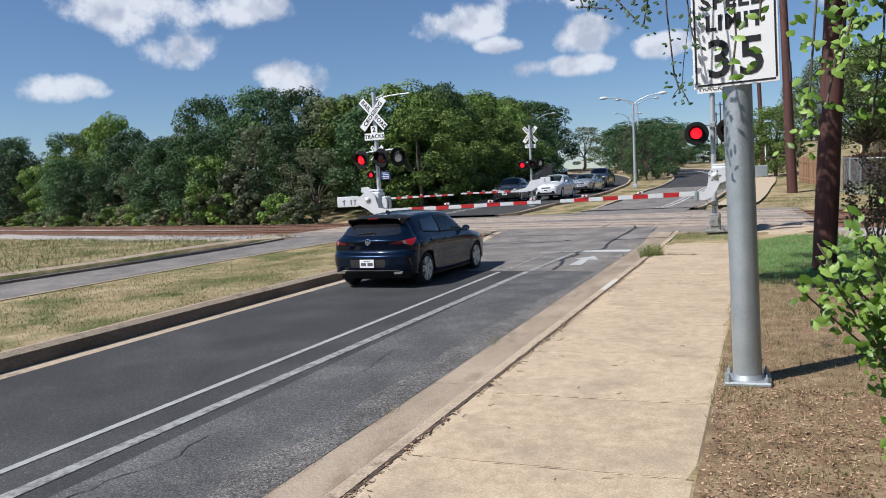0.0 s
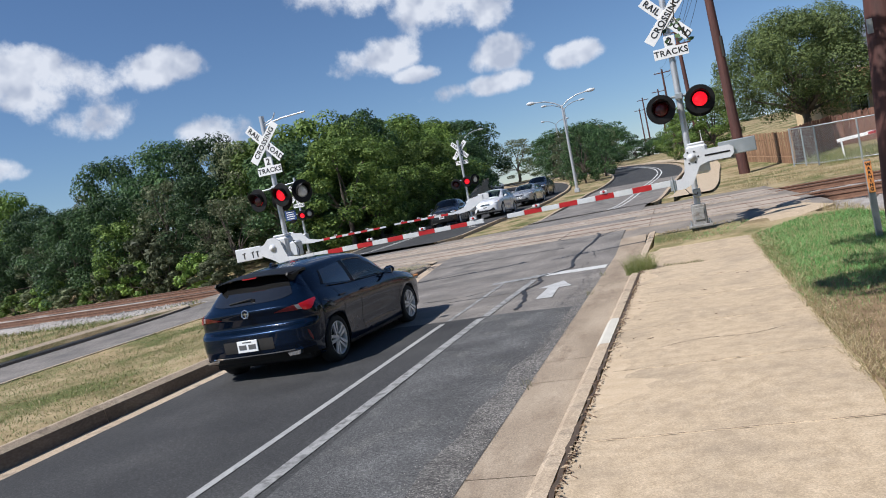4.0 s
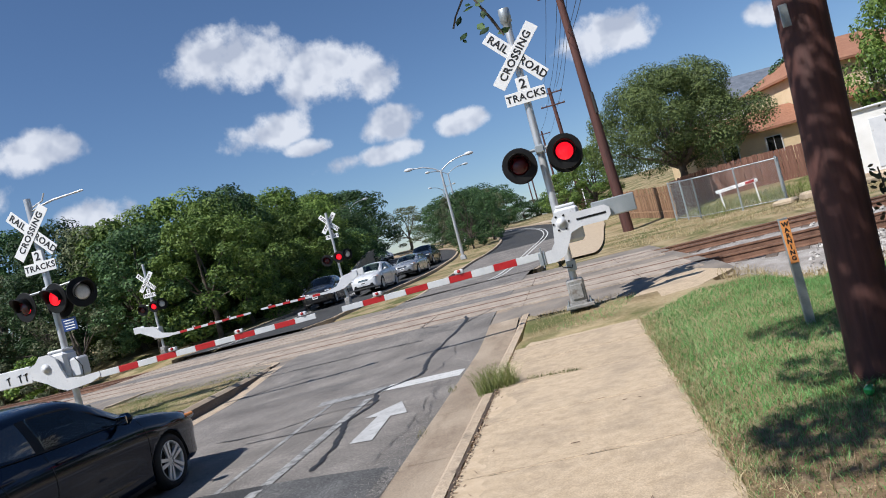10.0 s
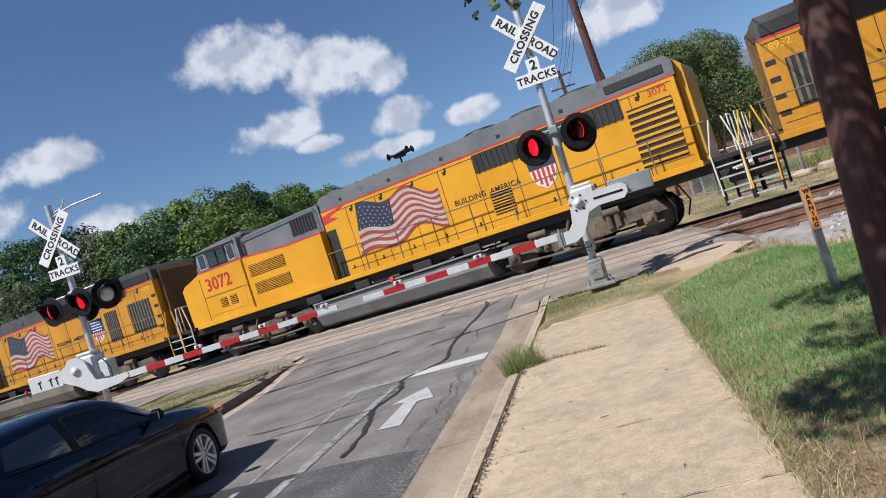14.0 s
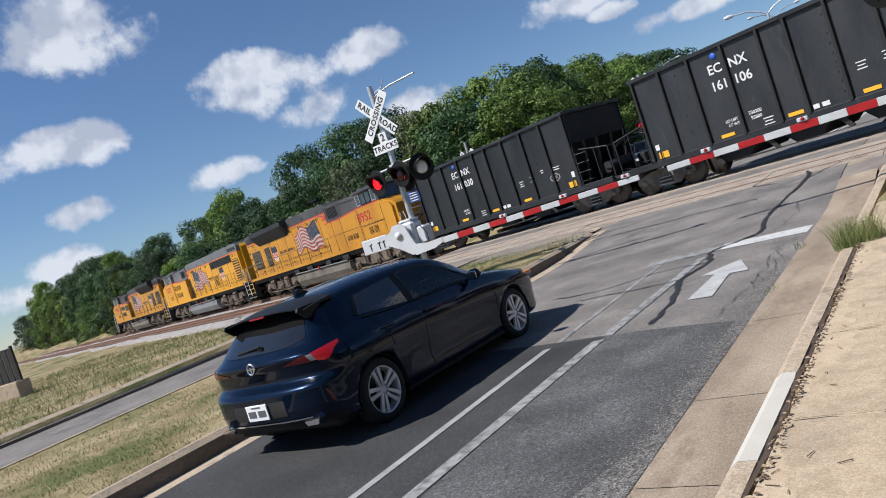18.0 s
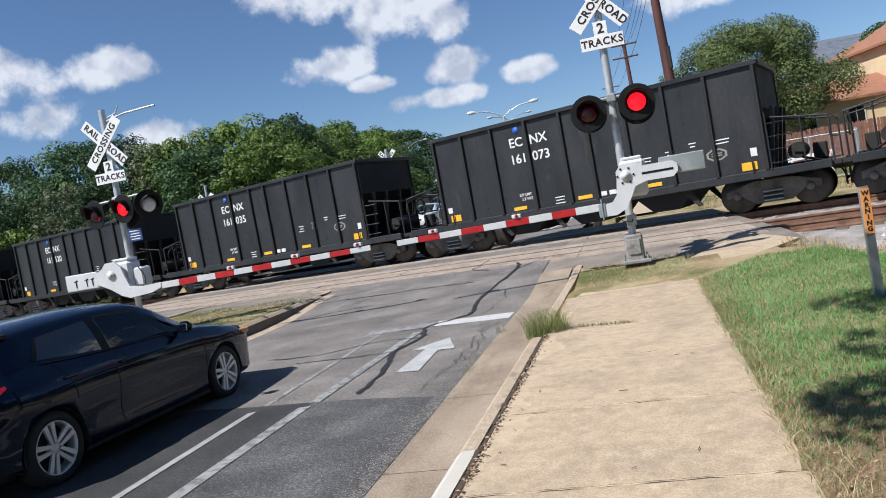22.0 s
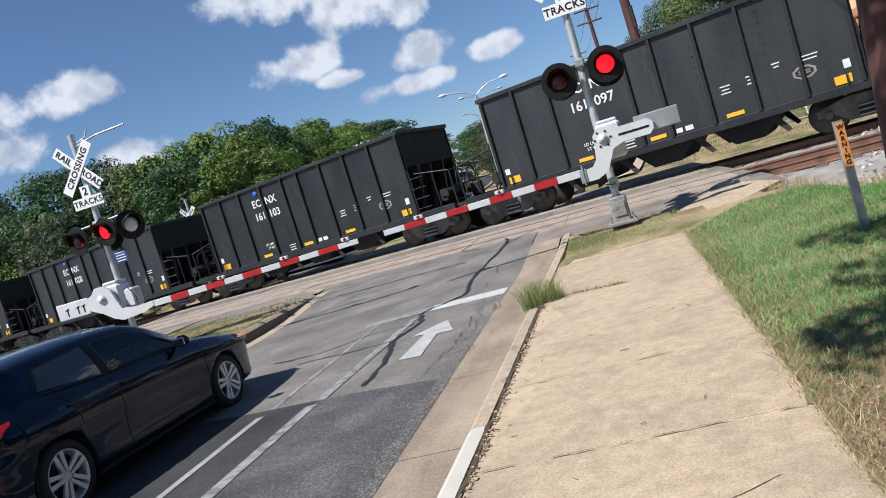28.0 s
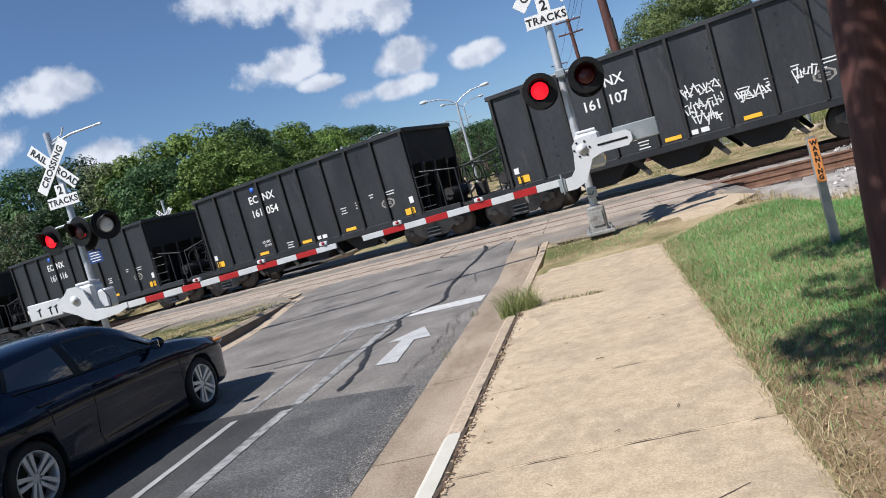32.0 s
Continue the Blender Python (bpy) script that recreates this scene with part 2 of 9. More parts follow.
# ---------- materials ----------
def mk(name, colors, rough=0.6, metal=0.0, scale=4.0, fine=60.0, bump=0.15, dist=0.01, coat=0.0, emit=None, spec=0.5, island=0.0, stretch=None, wear=None, rand=0.0):
    """A procedural surface: colours mixed by two noises (broad stains and grain), with fine relief."""
    mat = bpy.data.materials.new(name)
    mat.use_nodes = True
    nt = mat.node_tree
    N, L = nt.nodes.new, nt.links.new
    bs = nt.nodes["Principled BSDF"]
    co = N("ShaderNodeTexCoord")
    src = co.outputs["Object"]
    if stretch:
        mp = N("ShaderNodeMapping")
        mp.inputs["Scale"].default_value = stretch
        L(src, mp.inputs["Vector"])
        src = mp.outputs[0]
    a, b = N("ShaderNodeTexNoise"), N("ShaderNodeTexNoise")
    for n, sc, de in ((a, scale, 5.0), (b, fine, 3.0)):
        n.inputs["Scale"].default_value, n.inputs["Detail"].default_value = sc, de
        L(src, n.inputs["Vector"])
    add = N("ShaderNodeMath")
    add.operation = "MULTIPLY_ADD"
    L(b.outputs["Fac"], add.inputs[0])
    add.inputs[1].default_value = 0.55
    mul = N("ShaderNodeMath")
    mul.operation = "MULTIPLY_ADD"
    L(a.outputs["Fac"], mul.inputs[0])
    mul.inputs[1].default_value, mul.inputs[2].default_value = 0.9, -0.22
    L(mul.outputs[0], add.inputs[2])
    val = add.outputs[0]
    if island or rand:
        g = N("ShaderNodeNewGeometry") if island else N("ShaderNodeObjectInfo")
        k = N("ShaderNodeMath")
        k.operation = "MULTIPLY_ADD"
        L(g.outputs["Random Per Island" if island else "Random"], k.inputs[0])
        k.inputs[1].default_value = island or rand
        h = N("ShaderNodeMath")
        h.operation = "SUBTRACT"
        L(val, h.inputs[0])
        h.inputs[1].default_value = (island or rand) / 2
        L(h.outputs[0], k.inputs[2])
        val = k.outputs[0]
    ramp = N("ShaderNodeValToRGB")
    els = ramp.color_ramp.elements
    n = len(colors)
    while len(els) < n:
        els.new(0.5)
    for i, c in enumerate(colors):
        els[i].position = 0.28 + 0.46 * i / max(1, n - 1)
        els[i].color = (*c, 1)
    L(val, ramp.inputs[0])
    col = ramp.outputs[0]
    if wear:
        wcol, lo, hi, wscale = wear
        wn = N("ShaderNodeTexNoise")
        wn.inputs["Scale"].default_value, wn.inputs["Detail"].default_value, wn.inputs["Roughness"].default_value = wscale, 7.0, 0.65
        L(src, wn.inputs["Vector"])
        wm = N("ShaderNodeMapRange")
        L(wn.outputs["Fac"], wm.inputs["Value"])
        wm.inputs["From Min"].default_value, wm.inputs["From Max"].default_value = lo, hi
        mx = N("ShaderNodeMix")
        mx.data_type = "RGBA"
        L(wm.outputs[0], mx.inputs["Factor"])
        L(col, mx.inputs["A"])
        mx.inputs["B"].default_value = (*wcol, 1)
        col = mx.outputs["Result"]
    L(col, bs.inputs["Base Color"])
    bs.inputs["Metallic"].default_value = metal
    rr = N("ShaderNodeMapRange")
    L(a.outputs["Fac"], rr.inputs["Value"])
    rr.inputs["From Min"].default_value, rr.inputs["From Max"].default_value = 0.3, 0.7
    rr.inputs["To Min"].default_value, rr.inputs["To Max"].default_value = max(0.02, rough - 0.08), min(1.0, rough + 0.08)
    L(rr.outputs[0], bs.inputs["Roughness"])
    bs.inputs["Specular IOR Level"].default_value = spec
    bs.inputs["Coat Weight"].default_value = coat
    bs.inputs["Coat Roughness"].default_value = 0.03
    if bump:
        bp = N("ShaderNodeBump")
        bp.inputs["Strength"].default_value, bp.inputs["Distance"].default_value = bump, dist
        L(b.outputs["Fac"], bp.inputs["Height"])
        L(bp.outputs[0], bs.inputs["Normal"])
    if emit:
        bs.inputs["Emission Color"].default_value = (*emit[:3], 1)
        bs.inputs["Emission Strength"].default_value = emit[3]
    return mat


def speckle(mat, scale, lo, hi, thin=0.86, strength=1.0):
    """Stone chips of uneven brightness in the surface."""
    nt = mat.node_tree
    N, L = nt.nodes.new, nt.links.new
    bs = nt.nodes["Principled BSDF"]
    src = bs.inputs["Base Color"].links[0].from_socket
    co = N("ShaderNodeTexCoord")
    vo = N("ShaderNodeTexVoronoi")
    vo.inputs["Scale"].default_value = scale
    L(co.outputs["Object"], vo.inputs["Vector"])
    sep = N("ShaderNodeSeparateColor")
    L(vo.outputs["Color"], sep.inputs[0])
    rp = N("ShaderNodeValToRGB")
    e = rp.color_ramp.elements
    e[0].position, e[0].color = 0.0, (lo, lo, lo, 1)
    e[1].position, e[1].color = 1.0, (hi, hi, hi * .97, 1)
    m1 = e.new(0.45)
    m1.color = (.92, .92, .92, 1)
    m2 = e.new(thin)
    m2.color = (1.1, 1.1, 1.1, 1)
    L(sep.outputs[0], rp.inputs[0])
    mx = N("ShaderNodeMix")
    mx.data_type, mx.blend_type = "RGBA", "MULTIPLY"
    mx.inputs["Factor"].default_value = strength
    L(src, mx.inputs["A"])
    L(rp.outputs[0], mx.inputs["B"])
    L(mx.outputs["Result"], bs.inputs["Base Color"])
    return mat


def tone_by_object(mat, lo, hi):
    """Each object of the kind a little lighter or darker than the next."""
    nt = mat.node_tree
    bs = nt.nodes["Principled BSDF"]
    src = bs.inputs["Base Color"].links[0].from_socket
    oi, mr, mx = nt.nodes.new("ShaderNodeObjectInfo"), nt.nodes.new("ShaderNodeMapRange"), nt.nodes.new("ShaderNodeMix")
    mr.inputs["To Min"].default_value, mr.inputs["To Max"].default_value = lo, hi
    mx.data_type, mx.blend_type = "RGBA", "MULTIPLY"
    mx.inputs["Factor"].default_value = 1.0
    nt.links.new(oi.outputs["Random"], mr.inputs["Value"])
    nt.links.new(src, mx.inputs["A"])
    nt.links.new(mr.outputs[0], mx.inputs["B"])
    nt.links.new(mx.outputs["Result"], bs.inputs["Base Color"])
    return mat


def g3(v, t=0.0):
    return (v * (1 + t), v, v * (1 - t))


M = {
    "asphalt_old": speckle(mk("old grey asphalt", [g3(.125, .09), g3(.185, .09), g3(.25, .09)], .9, scale=1.2, fine=120, bump=.6, dist=.006, spec=.3, wear=((.105, .103, .10), .55, .75, .8)), 90, .66, 1.45, .8),
    "asphalt_new": speckle(mk("dark newer asphalt", [g3(.036), g3(.052), g3(.078)], .85, scale=1.0, fine=130, bump=.5, dist=.006, spec=.35), 95, .55, 1.75, .86),
    "asphalt_worn": speckle(mk("worn asphalt with bare stones", [g3(.07, .05), g3(.12, .05), g3(.19, .05)], .9, scale=2.4, fine=110, bump=.8, dist=.008, spec=.3, wear=((.19, .182, .17), .54, .78, 5.0)), 80, .36, 2.0, .70),
    "asphalt_chip": speckle(mk("coarse chip-sealed asphalt", [g3(.066), g3(.100), g3(.155)], .9, scale=1.3, fine=110, bump=.8, dist=.008, spec=.3, wear=((.17, .165, .155), .56, .72, 1.1)), 90, .5, 1.75, .78),
    "tar": mk("black crack sealant", [g3(.018), g3(.035)], .55, scale=8, fine=60, bump=.1),
    "paving": speckle(mk("tan paving concrete", [(.420, .326, .220), (.510, .400, .276), (.580, .465, .330)], .92, scale=9, fine=170, bump=.05, dist=.002, wear=((.335, .268, .195), .47, .76, 1.5), rand=.10, spec=.25), 130, .66, 1.28, .82, .6),
    "concrete": speckle(mk("tan concrete", [(.415, .328, .228), (.488, .390, .276), (.555, .452, .330)], .9, scale=6.5, fine=150, bump=.14, dist=.003, wear=((.385, .292, .196), .60, .84, 13.0), rand=.08, spec=.3), 240, .76, 1.18, .8, .5),
    "kerb": speckle(mk("weathered kerb concrete", [(.38, .295, .21), (.475, .378, .275), (.55, .45, .34)], .9, scale=3, fine=70, bump=.3, dist=.004, wear=((.17, .135, .10), .52, .72, 3.0), rand=.1, spec=.3), 100, .75, 1.16, .8),
    "gutter": speckle(mk("stained gutter concrete", [(.27, .212, .155), (.36, .29, .215), (.44, .362, .275)], .9, scale=2.2, fine=80, bump=.3, dist=.004, wear=((.22, .165, .118), .52, .74, 3.4), stretch=(1, .45, 1), rand=.1, spec=.3), 150, .78, 1.15, .8),
    "kerb_new": mk("pale patched concrete", [(.52, .49, .42), (.60, .57, .50)], .9, scale=5, fine=80),
    "dirt": mk("dry soil", [(.145, .096, .056), (.24, .166, .098), (.35, .26, .165)], .95, scale=5, fine=60, bump=.6, dist=.02, spec=.2),
    "ground": None,
    "white": mk("white road paint", [(.48, .48, .46), (.64, .64, .62)], .7, scale=6, fine=90, bump=.1, wear=((.22, .215, .21), .55, .72, 9.0)),
    "faded": mk("faded road paint", [(.24, .24, .235), (.38, .38, .37)], .8, scale=6, fine=90, bump=.1, wear=((.13, .13, .125), .45, .62, 11.0)),
    "arrow": mk("scuffed arrow paint", [(.38, .38, .37), (.54, .54, .53)], .75, scale=6, fine=90, bump=.1, wear=((.26, .26, .25), .52, .74, 14.0)),
    "lane": mk("worn lane paint", [(.30, .30, .295), (.43, .43, .42)], .75, scale=6, fine=90, bump=.1, wear=((.17, .17, .165), .52, .74, 14.0)),
    "ballast": mk("grey ballast", [(.24, .215, .19), (.38, .35, .32), (.52, .49, .46)], .9, scale=3, fine=50, bump=.8, dist=.04, spec=.2),
    "stone": mk("crushed stone", [(.20, .185, .17), (.36, .34, .315), (.54, .52, .49)], .9, scale=5, fine=30, island=.6, spec=.2),
    "rail": mk("rusted rail steel", [(.10, .05, .03), (.18, .095, .06), (.25, .14, .09)], .8, metal=.1, scale=5, fine=60, bump=.2, dist=.003),
    "railtop": mk("polished rail head", [(.36, .34, .33), (.5, .48, .46)], .35, metal=.9, scale=8, fine=90, bump=.05),
    "tie": mk("weathered timber tie", [(.07, .05, .038), (.13, .10, .08), (.19, .155, .13)], .95, scale=4, fine=40, bump=.5, stretch=(1, 8, 1)),
    "panel": mk("crossing panel concrete", [(.27, .22, .175), (.38, .315, .25), (.47, .395, .32)], .9, scale=2, fine=60, bump=.3, wear=((.19, .155, .125), .52, .7, 3.0)),
    "galv": mk("galvanised steel", [(.34, .375, .385), (.39, .425, .435), (.44, .47, .48)], .48, metal=.6, scale=5, fine=60, bump=.03),
    "alu": mk("aluminium paint", [(.50, .51, .52), (.62, .63, .64)], .4, metal=.5, scale=6, fine=50, bump=.04),
    "gatewhite": mk("grey-white painted metal", [(.55, .565, .58), (.66, .67, .68)], .5, scale=3, fine=40, bump=.05, wear=((.38, .37, .36), .6, .75, 6.0)),
    "sign": mk("white sign sheeting", [(.80, .80, .78), (.86, .86, .85)], .45, scale=3, fine=60, bump=.0),
    "ink": mk("black sign ink", [g3(.012), g3(.02)], .5, scale=4, fine=50, bump=0),
    "black": mk("black enamel", [g3(.007), g3(.014)], .5, scale=4, fine=50, bump=.05, spec=.22),
    "red": mk("red reflective sheeting", [(.36, .010, .012), (.46, .018, .018)], .4, scale=6, fine=50, bump=.02),
    "armwhite": mk("white reflective sheeting", [(.52, .54, .54), (.64, .65, .65)], .4, scale=5, fine=50, bump=.02),
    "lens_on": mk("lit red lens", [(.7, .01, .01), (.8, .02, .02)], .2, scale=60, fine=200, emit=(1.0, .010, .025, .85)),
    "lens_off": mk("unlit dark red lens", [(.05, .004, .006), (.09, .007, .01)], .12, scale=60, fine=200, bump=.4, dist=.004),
    "lens_clear": mk("clear lamp cover", [(.62, .64, .66), (.78, .79, .80)], .15, scale=20, fine=60, bump=.05, coat=.4),
    "wood_pole": mk("creosoted pole timber", [(.046, .018, .014), (.082, .032, .025), (.122, .050, .038)], .75, scale=3, fine=26, bump=.5, dist=.01, stretch=(1, 1, .1)),
    "fence_wood": mk("weathered cedar board", [(.16, .085, .045), (.27, .155, .085), (.36, .22, .13)], .85, scale=4, fine=30, bump=.3, stretch=(1, 1, .12), rand=.35),
    "fence_red": mk("stained fence board", [(.12, .055, .035), (.19, .09, .06), (.25, .13, .09)], .85, scale=4, fine=30, bump=.3, stretch=(1, 1, .12), rand=.3),
    "orange": mk("orange marker plastic", [(.72, .27, .07), (.80, .34, .11)], .5, scale=5, fine=40, bump=.02),
    "bark": mk("rough grey bark", [(.05, .04, .03), (.11, .09, .07), (.16, .135, .11)], .95, scale=5, fine=25, bump=.8, dist=.03, stretch=(1, 1, .25)),
    "glass": mk("dark tinted glass", [g3(.012), g3(.018)], .04, scale=2, fine=20, bump=0, spec=.8, coat=.6),
    "rubber": mk("black rubber", [g3(.012), g3(.024)], .8, scale=8, fine=80, bump=.1),
    "dark": mk("dark underframe", [g3(.012, .1), g3(.026, .15)], .7, scale=6, fine=60, bump=.2),
    "wire": mk("dark cable", [g3(.02), g3(.03)], .6, scale=5, fine=40, bump=0),
}


# ---------- the lie of the land ----------
E0 = Vector((1.28, 1.70, 0.0))
UX, NX = Vector((0.948, -0.319, 0)), Vector((0.319, 0.948, 0))     # along and across the railway
D_NEAR, D_FAR = 16.1, 20.95                                        # the two tracks, from E0 across


def sd(x, y):
    p = Vector((x, y, 0)) - E0
    return p.dot(UX), p.dot(NX)


def xy(s, d):
    p = E0 + UX * s + NX * d
    return p.x, p.y


def smooth(a, b, t):
    t = min(1.0, max(0.0, (t - a) / (b - a)))
    return t * t * (3 - 2 * t)


def rail_z(s):
    return 0.05 + 0.012 * (min(14.0, max(-34.0, s)) + 12)


def far_rise(y):
    return 0.038 * max(0.0, min(y, 130.0) - 34.0) + 0.0


def road_z(x, y):
    s, d = sd(x, y)
    w = smooth(10.5, 14.6, d)
    z = (-0.12 - .06 * smooth(-1.2, -3.6, x)) * (1 - w) + rail_z(s) * w
    w2 = smooth(24, 33, d)
    return z * (1 - w2) + far_rise(y) * w2


def opp_z(x, y):
    s, d = sd(x, y)
    w = smooth(6.0, 15.0, d)
    return -0.25 * (1 - w) + road_z(x, y) * w


def verge_z(x, y):
    s, d = sd(x, y)
    w = smooth(9.0, 14.0, d)
    edge = max(smooth(3.9, 4.7, x), smooth(-17.0, -17.8, x))
    z = 0.0 * (1 - w) + (rail_z(s) - 0.05 - .34 * edge) * w
    w2 = smooth(24, 33, d)
    z = z * (1 - w2) + far_rise(y) * w2
    if x < -15:
        z -= 0.15 * smooth(-15, -18, x) * (1 - w)
    z += 0.05 * math.sin(x * 0.7 + 1) * math.sin(y * 0.5) * smooth(0.5, 4, abs(x - 1)) * 0.6
    if x > 3 and y > 40:
        z += 0.03 * (y - 40) * smooth(3, 12, x)
    return z


def fz(x, y):
    return max(far_rise(y), verge_z(x, y))


def kerb_r(y):
    return -0.03 + 0.020 * y


def gut_r(y):
    return -0.66 + 0.013 * y


def walk_r(y):
    return 1.80 + 0.024 * y


def med_face(y):
    return -5.92 - 0.008 * y


OPP_R, OPP_L = -11.0, -15.9


def sunk(x, y):
    s, d = sd(x, y)
    if 12.9 < d < 25.2 and -17.5 < x < 4.2:
        return True
    if y < 34 and (med_face(y) - 0.06 < x < kerb_r(y) + 0.04 or OPP_L - 0.06 < x < OPP_R + 0.06):
        return True
    if y < 12.35 and kerb_r(y) <= x < walk_r(y) - 0.06:
        return True
    return False


def ground_z(x, y):
    z = verge_z(x, y)
    return z - 0.45 if sunk(x, y) else z


def grass_material():
    mat = mk("dry and green turf", [(.20, .145, .075), (.34, .265, .15), (.44, .36, .22)], .95, scale=.9, fine=22, bump=.8, dist=.03, spec=.15, wear=((.115, .125, .045), .46, .60, .55))
    return mat


M["ground"] = grass_material()
xs = sorted({-3000, -1500, -700, -400, -250, -180, -130, -100, -80, -65, -55, *[-50 + 2 * i for i in range(17)], -16.3, -16.0, -15.92, -15.8, -14, -12.5, -11.1, -10.98, -10.88, -10, -9, -8, -7, -6.4, -6.12, -6.02, -5.9, -4,
             -2, -.2, 0.02, .08, .14, .2, .26, .34, .42, 1.2, 1.7, 1.8, 1.88, 1.96, 2.04, 2.12, 2.2, 2.5, *[3 + .5 * i for i in range(15)], *[11 + 2 * i for i in range(15)], 45, 55, 70, 90, 120, 160, 220, 320, 500, 900, 1600, 3000})
ys = sorted({-3000, -1000, -400, -200, -120, -80, -60, -45, *[-35 + 2.5 * i for i in range(11)], *[-8 + .5 * i for i in range(80)], *[32 + 2 * i for i in range(34)], 104, 112, 120, 130, 150, 180, 230, 320, 500, 900, 1700, 3000})
set_piece("ground", Geo().grid(xs, ys, ground_z), M["ground"], "dry grass ground with green patches and bare soil", "ground")


def ribbon(left, right, ys, z, n=2, lift=0.0):
    g = Geo()
    vs = []
    for y in ys:
        a, b = left(y), right(y)
        for i in range(n):
            x = a + (b - a) * i / (n - 1)
            vs.append((x, y, z(x, y) + lift))
    g.add(vs, [(j * n + i, j * n + i + 1, (j + 1) * n + i + 1, (j + 1) * n + i) for j in range(len(ys) - 1) for i in range(n - 1)], True)
    return g


def band(pts, half, z, lift=0.0):
    """A strip of the given half width along a line of points."""
    g, vs = Geo(), []
    for i, (x, y) in enumerate(pts):
        a, b = pts[max(0, i - 1)], pts[min(len(pts) - 1, i + 1)]
        t = Vector((b[0] - a[0], b[1] - a[1])).normalized()
        h = half(i) if callable(half) else half
        for s in (1, -1):
            px, py = x - t.y * h * s, y + t.x * h * s
            vs.append((px, py, z(px, py) + lift))
    return g.add(vs, [(2 * i, 2 * i + 1, 2 * i + 3, 2 * i + 2) for i in range(len(pts) - 1)])


def spread(a, b, n):
    return [a + (b - a) * i / n for i in range(n + 1)]


def spline(pts, n=8):
    out = []
    for i in range(len(pts) - 1):
        p0, p1, p2, p3 = (Vector(pts[max(0, min(len(pts) - 1, k))]) for k in (i - 1, i, i + 1, i + 2))
        for j in range(n):
            t = j / n
            q = 0.5 * (2 * p1 + (p2 - p0) * t + (2 * p0 - 5 * p1 + 4 * p2 - p3) * t * t + (3 * p1 - p0 - 3 * p2 + p3) * t ** 3)
            out.append((q.x, q.y))
    return out + [tuple(pts[-1])]


YR = spread(-40, 8, 48) + spread(8.5, 34, 51)
road = set_piece("road", ribbon(lambda y: med_face(y) + 0.32, gut_r, YR, road_z, 6), M["asphalt_old"], "worn grey asphalt road with cracks and tyre marks", "road")
yy = spread(-40, 7, 188)


def worn_edge(y):
    return min(gut_r(y) - .13, gut_r(y) - .15 - .19 * smooth(6.2, 3.4, y) + .18 * noise.noise((y * 1.1, 3.0, 0)) + .10 * noise.noise((y * 4.0, 7.0, 0)))


for nm_, mat_, lab_, edges in (("road_overlay", "asphalt_new", "smooth dark asphalt overlay ending at a seam", (lambda y: med_face(y) + .33, lambda y: -4.2, lambda y: -3.6, lambda y: -3.2, lambda y: -2.8, lambda y: -2.4, lambda y: -2.06)),
                               ("road_edge_lane", "asphalt_chip", "coarse chip-sealed asphalt beside the gutter", (lambda y: -2.06, lambda y: -1.7, lambda y: -1.35, worn_edge)),
                               ("road_worn_edge", "asphalt_worn", "worn asphalt edge with bare pale stones", (worn_edge, lambda y: gut_r(y) - .12, gut_r))):
    seam, vs = Geo(), []
    for y in yy:
        vs += [(e(y), y, road_z(e(y), y) + .010) for e in edges]
    for e in edges:
        x = e(8)
        y = 8.05 - 0.25 * (x + 0.4) - (0.5 if x < -4 else 0)
        vs.append((x, y, road_z(x, y) + 0.010))
    n = len(edges)
    seam.add(vs, [(j * n + i, j * n + i + 1, (j + 1) * n + i + 1, (j + 1) * n + i) for j in range(len(yy)) for i in range(n - 1)], True)
    set_piece(nm_, seam, M[mat_], lab_, "road")
set_piece("road_opposite", ribbon(lambda y: OPP_L + .02, lambda y: OPP_R - .02, spread(-60, 34, 60), opp_z, 4), M["asphalt_old"], "grey asphalt carriageway beyond the median", "road")

# lane lines, stop line, arrow
marks = [("lane_line", ribbon(lambda y: -2.875 + .014 * y, lambda y: -2.785 + .014 * y, spread(-40, 8.4, 60), road_z, 2, .016), "lane", "thin white lane line"),
         ("lane_line", ribbon(lambda y: -2.36 + .026 * y, lambda y: -2.22 + .026 * y, spread(-40, 8.3, 60), road_z, 2, .016), "faded", "wide faded white lane line"),
         ("lane_line", ribbon(lambda y: -2.87 + .016 * y, lambda y: -2.79 + .016 * y, spread(8.45, 12.3, 10), road_z, 2, .006), "faded", "nearly worn away lane line"),
         ("lane_line", ribbon(lambda y: -2.48 + .042 * y, lambda y: -2.34 + .042 * y, spread(8.4, 11.9, 10), road_z, 2, .006), "faded", "faded white lane line")]
for nm, g, m, lab in marks:
    set_piece(nm, g, M[m], lab, "road marking")
g = Geo()
g.add([(x, y, road_z(x, y) + .006) for x, y in ((-.56, 12.02), (-.54, 12.5), (-1.75, 12.62), (-1.72, 12.2))], [(0, 1, 2, 3)])
set_piece("stop_line", g, M["white"], "white stop line across the bicycle lane", "road marking")
g = Geo()
g.add([(x, y, road_z(x, y) + .006) for x, y in ((-1.75, 12.62), (-1.72, 12.2), (-2.9, 12.38), (-2.92, 12.7))], [(0, 1, 2, 3)])
set_piece("stop_line_worn", g, M["faded"], "worn end of the stop line", "road marking")
g = Geo()
arrow = [(-1.44, 9.35), (-1.16, 9.28), (-1.20, 10.32), (-.98, 10.30), (-1.22, 11.08), (-1.60, 10.52), (-1.40, 10.46)]
g.add([(x, y, road_z(x, y) + .006) for x, y in arrow], [tuple(range(7))])
set_piece("lane_arrow", g, M["arrow"], "white straight arrow painted on the lane", "road marking")

